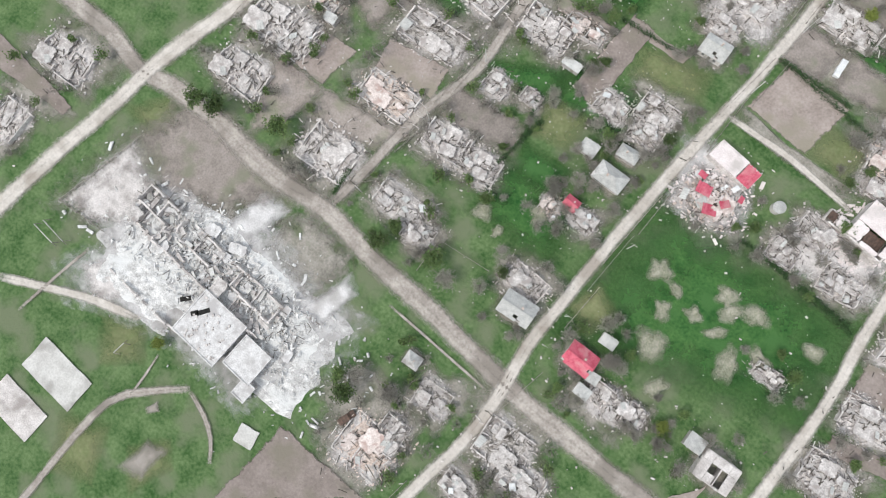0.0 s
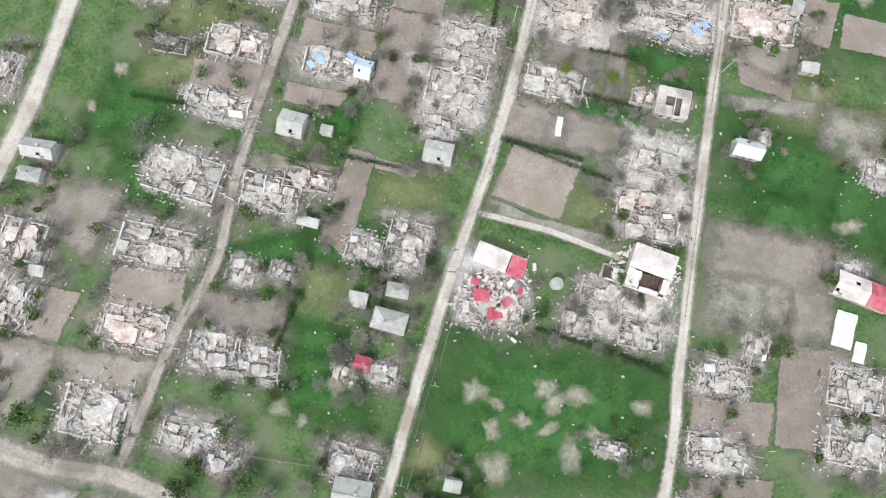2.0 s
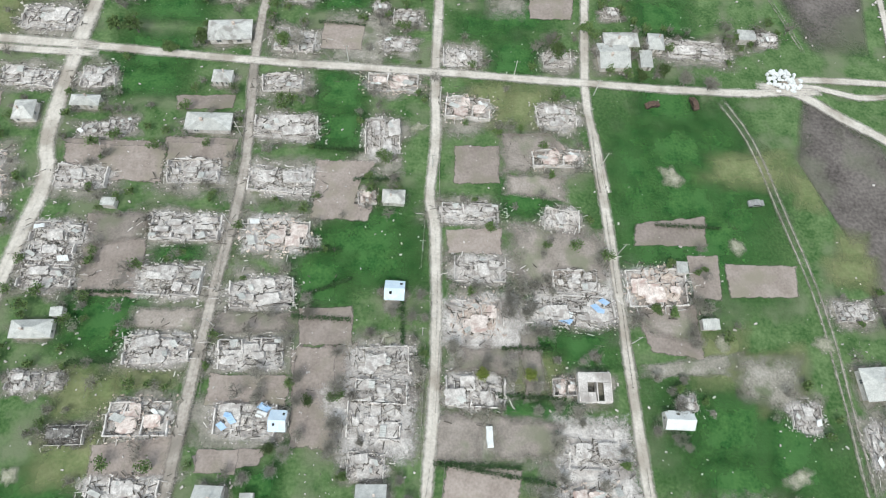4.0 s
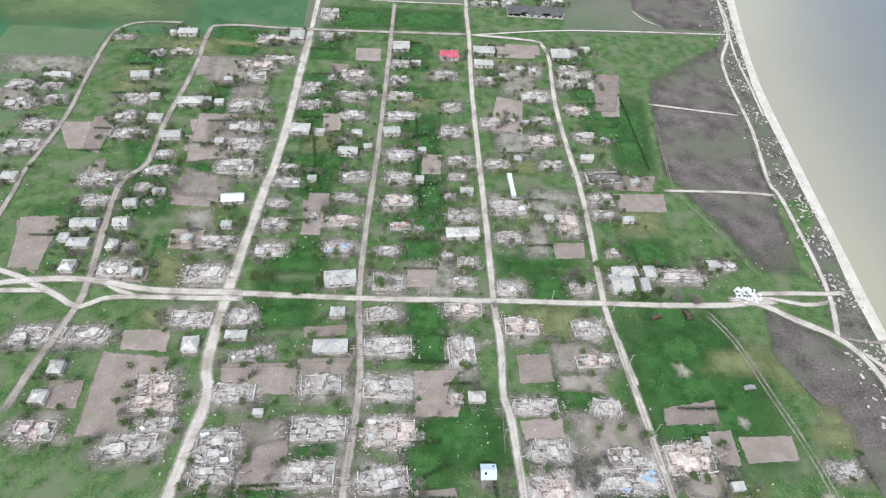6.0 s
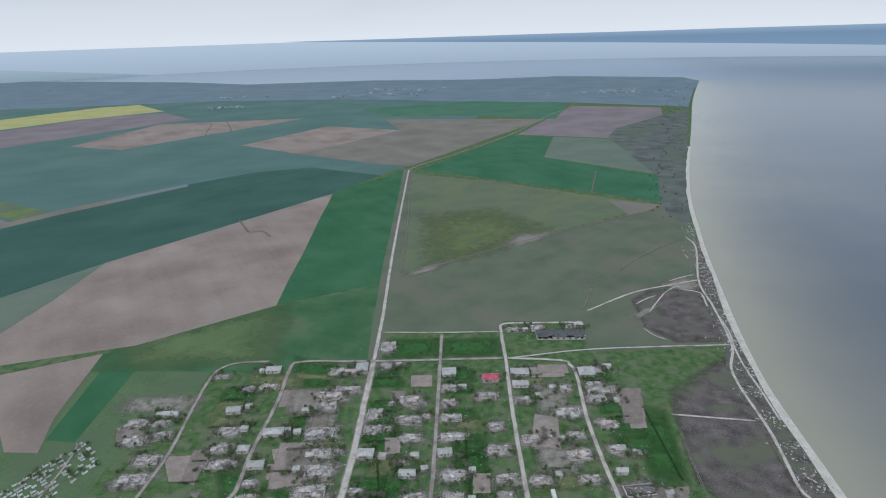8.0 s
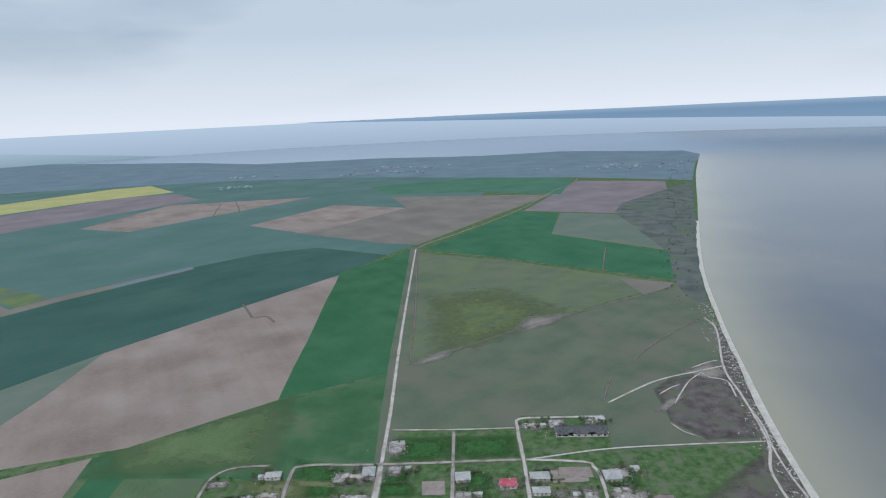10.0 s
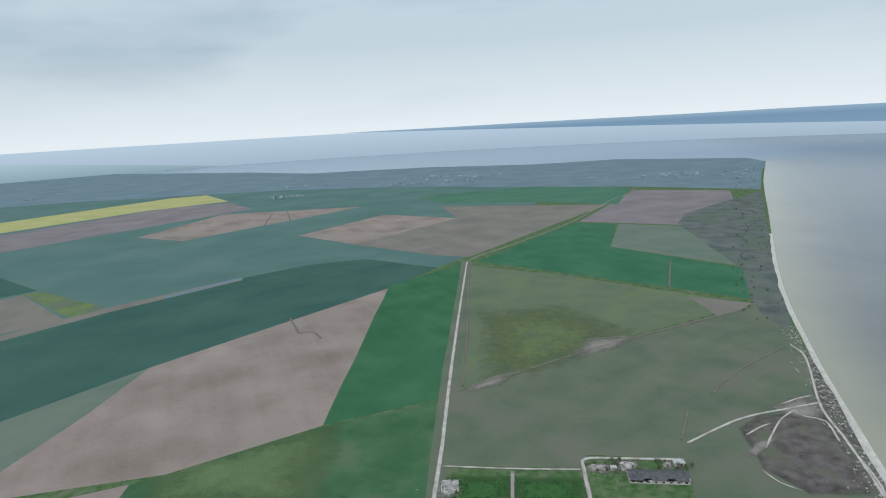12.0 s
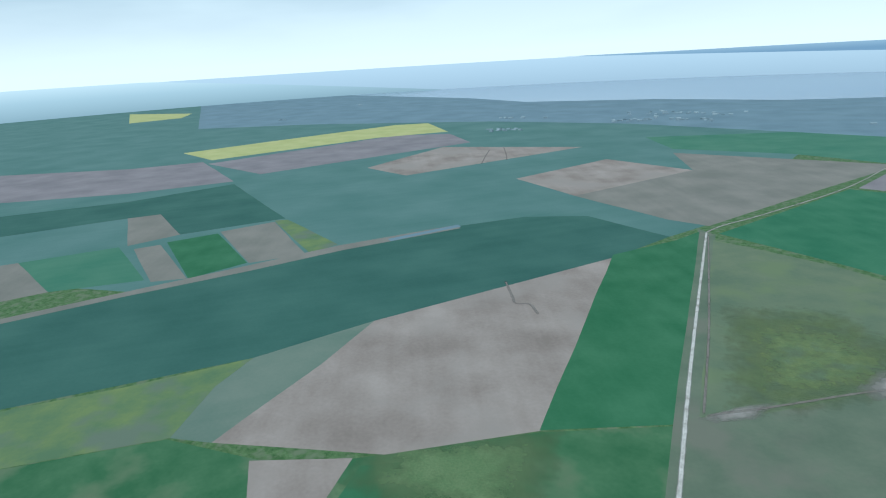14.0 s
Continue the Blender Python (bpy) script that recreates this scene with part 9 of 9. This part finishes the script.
# ---- wire and picket fences along the streets, and poles ----
def fence(x0, y0, x1, y1, label="weathered wooden garden fence beside the street"):
    line = new("garden_fence")
    n = max(2, int(math.hypot(x1 - x0, y1 - y0) / 2.5))
    turn = math.atan2(y1 - y0, x1 - x0)
    line.matrix_basis = Matrix.Translation((x0, y0, 0)) @ Euler((0, 0, turn)).to_matrix().to_4x4()
    length = math.hypot(x1 - x0, y1 - y0)
    for k in range(n + 1):
        bm = bmesh.new()
        box_mesh(bm, length * k / n, 0, 0.6, 0.12, 0.12, 1.25)
        part("post", bm, m_timber, line)
    for z in (0.4, 1.0):
        bm = bmesh.new()
        box_mesh(bm, length / 2, 0.08, z, length, 0.05, 0.12)
        part("rail", bm, m_timber, line)
    return tagged(line, label, "fence", "garden fences")


def hedge(x0, y0, x1, y1):
    """A clipped run of dense shrubs: stems and a mass of small leaves."""
    r = random.Random(int(x0 * 7 + y0))
    row = new("garden_hedge")
    length = math.hypot(x1 - x0, y1 - y0)
    row.matrix_basis = Matrix.Translation((x0, y0, 0)) @ Euler((0, 0, math.atan2(y1 - y0, x1 - x0))).to_matrix().to_4x4()
    stems, leaves = bmesh.new(), bmesh.new()
    for k in range(int(length / 0.8)):
        limb(stems, Vector((k * 0.8, 0, -0.05)), Vector((k * 0.8 + r.uniform(-0.2, 0.2), r.uniform(-0.2, 0.2), 1.0)), 0.05, 0.02)
    verts, faces = [], []
    for _ in range(int(length * 42)):
        c = Vector((r.uniform(0, length), r.gauss(0, 0.32), r.uniform(0.2, 1.25)))
        d = Vector((r.gauss(0, 1), r.gauss(0, 1), r.gauss(0, 1))).normalized() * r.uniform(0.12, 0.25)
        e = d.cross(Vector((0.3, 0.5, 1))).normalized() * 0.12
        faces.append([len(verts) + i for i in range(4)])
        verts += [tuple(c - d), tuple(c + e), tuple(c + d), tuple(c - e)]
    tagged(part("stems", stems, m_bark, row), kind="stuff")
    mesh = bpy.data.meshes.new("foliage")
    mesh.from_pydata(verts, [], faces)
    tagged(part("foliage", mesh, m_hedge, row), kind="stuff")
    return tagged(row, "dark green hedge along a garden boundary", "hedge", "garden hedges")


m_hedge = material("hedge_leaves", (0.02, 0.05, 0.02), (0.06, 0.11, 0.04), 0.8, 0.25)


def utility_pole(x, y):
    pole = new("utility_pole")
    pole.location = (x, y, 0)
    bm = bmesh.new()
    bmesh.ops.create_cone(bm, cap_ends=True, segments=10, radius1=0.14, radius2=0.09, depth=7.0, matrix=Matrix.Translation((0, 0, 3.5)))
    part("mast", bm, m_concrete, pole)
    bm = bmesh.new()
    box_mesh(bm, 0, 0, 6.5, 1.6, 0.1, 0.12)
    part("crossarm", bm, m_timber, pole)
    for dx in (-0.65, 0.0, 0.65):
        bm = bmesh.new()
        bmesh.ops.create_cone(bm, cap_ends=True, segments=8, radius1=0.06, radius2=0.04, depth=0.18, matrix=Matrix.Translation((dx, 0, 6.65)))
        part("insulator", bm, m_white, pole)
    return tagged(pole, "slim pale concrete pole with a crossarm", "pole", "street poles")


fence(38.3, -19.5, 39.1, -6.0)
fence(40.0, 5.2, 40.5, 20.4)
fence(36.4, -36.9, 37.6, -20.8)
fence(37.1, -46.7, 38.1, -34.8)
fence(-80.4, -94.5, -73.2, -68.8)
fence(-80.4, -94.5, -66.3, -94.0)
fence(15.6, -46.4, 0.8, -47.3)
fence(-25.4, -51.0, -18.3, -44.3)
fence(-19.2, -36.4, -16.6, -26.1)
fence(-22.0, -14.3, -18.8, 0.0)
fence(-16.3, -17.3, -15.7, -6.5)
fence(42.3, 20.0, 43.6, 34.1)
fence(35.8, -71.1, 38.8, -57.9)
fence(27.5, -100.6, 28.4, -95.4)
fence(-74.2, -37.5, -73.7, -26.3)
fence(-18.5, -21.5, -16.6, -4.4)
fence(-18.1, 8.5, -13.7, 29.8)
fence(-13.1, 38.3, -11.4, 52.8)
fence(35.7, -29.6, 37.5, -9.2)
fence(36.9, 11.4, 40.3, 32.2)
fence(41.3, 43.5, 42.2, 62.0)
fence(88.9, 2.1, 87.7, 31.9)
fence(86.7, 49.4, 86.2, 69.0)
fence(2.1, -56.2, 2.1, -46.6)
fence(-10.9, 70.9, -10.1, 99.2)
fence(-9.8, 108.1, -10.2, 127.8)
fence(-11.1, 47.2, -11.2, 60.0)
fence(41.9, 96.3, 41.9, 126.5)
fence(37.5, 78.0, 38.4, 91.5)
fence(41.4, 61.4, 41.6, 76.7)
fence(85.5, 72.2, 84.8, 93.1)
fence(83.8, 99.4, 83.4, 116.0)
fence(88.4, 49.3, 86.7, 70.9)
fence(38.2, 40.8, 38.8, 58.6)
hedge(57.2, -7.5, 86.0, -10.2)
hedge(42.1, 33.0, 67.5, 28.6)
hedge(-25.6, -46.1, -25.2, -53.4)
hedge(2.3, -24.6, 5.0, -10.1)
hedge(87.4, -11.4, 65.3, -8.1)
hedge(40.8, 33.0, 60.2, 31.9)
hedge(0.9, -7.0, 4.0, -16.5)
hedge(19.5, 101.6, 31.6, 102.0)
hedge(33.1, 69.4, 33.6, 58.5)
hedge(20.7, 74.7, 9.1, 70.1)
hedge(-35.6, 236.6, -31.6, 202.1)
hedge(14.2, 253.2, 14.3, 184.6)
hedge(125.3, 270.6, 124.0, 211.0)
for x, y in ((38.1, -23.7), (39.3, -1.8), (40.5, 22.8), (42.0, 41.3), (35.6, -44.6), (35.2, -52.8), (-20.0, -48.9), (-17.0, -25.5), (-14.6, -5.8), (38.1, 61.3), (37.8, 82.5), (39.9, 105.9), (41.9, 126.5), (87.9, 59.8), (86.9, 82.5), (85.1, 107.6), (-10.3, 62.7), (-10.0, 88.4), (-10.6, 113.9), (85.1, 130.3), (62.7, 135.7), (16.0, 139.1)):
    utility_pole(x, y)



# ---- lush strips behind the houses and overgrown boundaries between the gardens ----
strip_rnd = random.Random(67)
strip_z = 0.075
for mid, y0, y1 in ((-36.0, -8, 330), (14.0, -30, 325), (63.0, 30, 320), (-84.0, 150, 325), (108.0, 28, 318), (-134.0, 165, 320)):
    y = y0
    while y < y1:
        deep = strip_rnd.uniform(10, 16)
        wide = strip_rnd.uniform(7, 11)
        cx = mid + strip_rnd.uniform(-2, 2)
        if all((cx - a) ** 2 + (y - b) ** 2 > 11 ** 2 for a, b in DUG) and strip_rnd.random() < 0.8:
            strip_z += 0.0007
            plot("lush_patch", m_soft_lush if strip_rnd.random() < 0.8 else m_soft_dry, strip_z,
                 [(cx - wide, y + deep / 2), (cx + wide, y + deep / 2 + strip_rnd.uniform(-2, 2)), (cx + wide + strip_rnd.uniform(-2, 2), y - deep / 2), (cx - wide, y - deep / 2)],
                 "lush green grass behind the houses")
        if strip_rnd.random() < 0.4:
            run = strip_rnd.uniform(5, 9)
            if free_spot(cx, y + deep / 2, 1.0):
                hedge(cx - run, y + deep / 2, cx + run, y + deep / 2 + strip_rnd.uniform(-0.8, 0.8))
        y += deep + strip_rnd.uniform(0, 4)

def play_frame(x0, y0, x1, y1):
    """A bent pipe frame of a playground: two splayed pairs of legs and a bar."""
    rig = new("play_frame")
    length = math.hypot(x1 - x0, y1 - y0)
    rig.matrix_basis = Matrix.Translation((x0, y0, 0)) @ Euler((0, 0, math.atan2(y1 - y0, x1 - x0))).to_matrix().to_4x4()
    for x in (0.0, length):
        for side in (-0.7, 0.7):
            leg = bmesh.new()
            limb(leg, Vector((x, side, -0.05)), Vector((x, 0, 2.0)), 0.09, 0.08, 6)
            part("leg", leg, m_timber, rig)
    bar = bmesh.new()
    limb(bar, Vector((0, 0, 2.0)), Vector((length, 0, 2.0)), 0.1, 0.1, 6)
    part("bar", bar, m_pale_roof, rig)
    return tagged(rig, "pale pipe play frame in the school meadow", "play frame", "play frames")


play_frame(-81.0, -102.6, -74.1, -103.4)
play_frame(-79.7, -100.5, -72.1, -101.5)
play_frame(-44.4, -114.2, -43.8, -110.9)


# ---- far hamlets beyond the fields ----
# Wall colour dulled to bluish grey for the haze at this distance.
m_hamlet = material("hazed_walls", (0.16, 0.21, 0.24), (0.36, 0.41, 0.44), 30, 5)


def far_hamlet(x, y, count, spread_x, spread_y, seed):
    r = random.Random(seed)
    verts, faces = [], []
    for _ in range(count):
        cx, cy = x + r.gauss(0, 0.4) * spread_x, y + r.gauss(0, 0.4) * spread_y
        l, w, h = r.uniform(7, 17), r.uniform(6, 9), r.uniform(2.5, 4)
        b = len(verts)
        for dx in (-l / 2, l / 2):
            for dy, z in ((-w / 2, 0), (w / 2, 0), (w / 2, h), (0, h * 1.5), (-w / 2, h)):
                verts.append((cx + dx, cy + dy, z))
        faces += [[b, b + 1, b + 2, b + 3, b + 4], [b + 9, b + 8, b + 7, b + 6, b + 5], [b, b + 4, b + 9, b + 5], [b + 1, b + 6, b + 7, b + 2], [b + 2, b + 7, b + 8, b + 3], [b + 4, b + 3, b + 8, b + 9]]
    mesh = bpy.data.meshes.new("far_hamlet")
    mesh.from_pydata(verts, [], faces)
    mesh.materials.append(m_hamlet)
    return tagged(new("far_hamlet", mesh), "far cluster of pale farm buildings", "hamlet", kind="stuff")

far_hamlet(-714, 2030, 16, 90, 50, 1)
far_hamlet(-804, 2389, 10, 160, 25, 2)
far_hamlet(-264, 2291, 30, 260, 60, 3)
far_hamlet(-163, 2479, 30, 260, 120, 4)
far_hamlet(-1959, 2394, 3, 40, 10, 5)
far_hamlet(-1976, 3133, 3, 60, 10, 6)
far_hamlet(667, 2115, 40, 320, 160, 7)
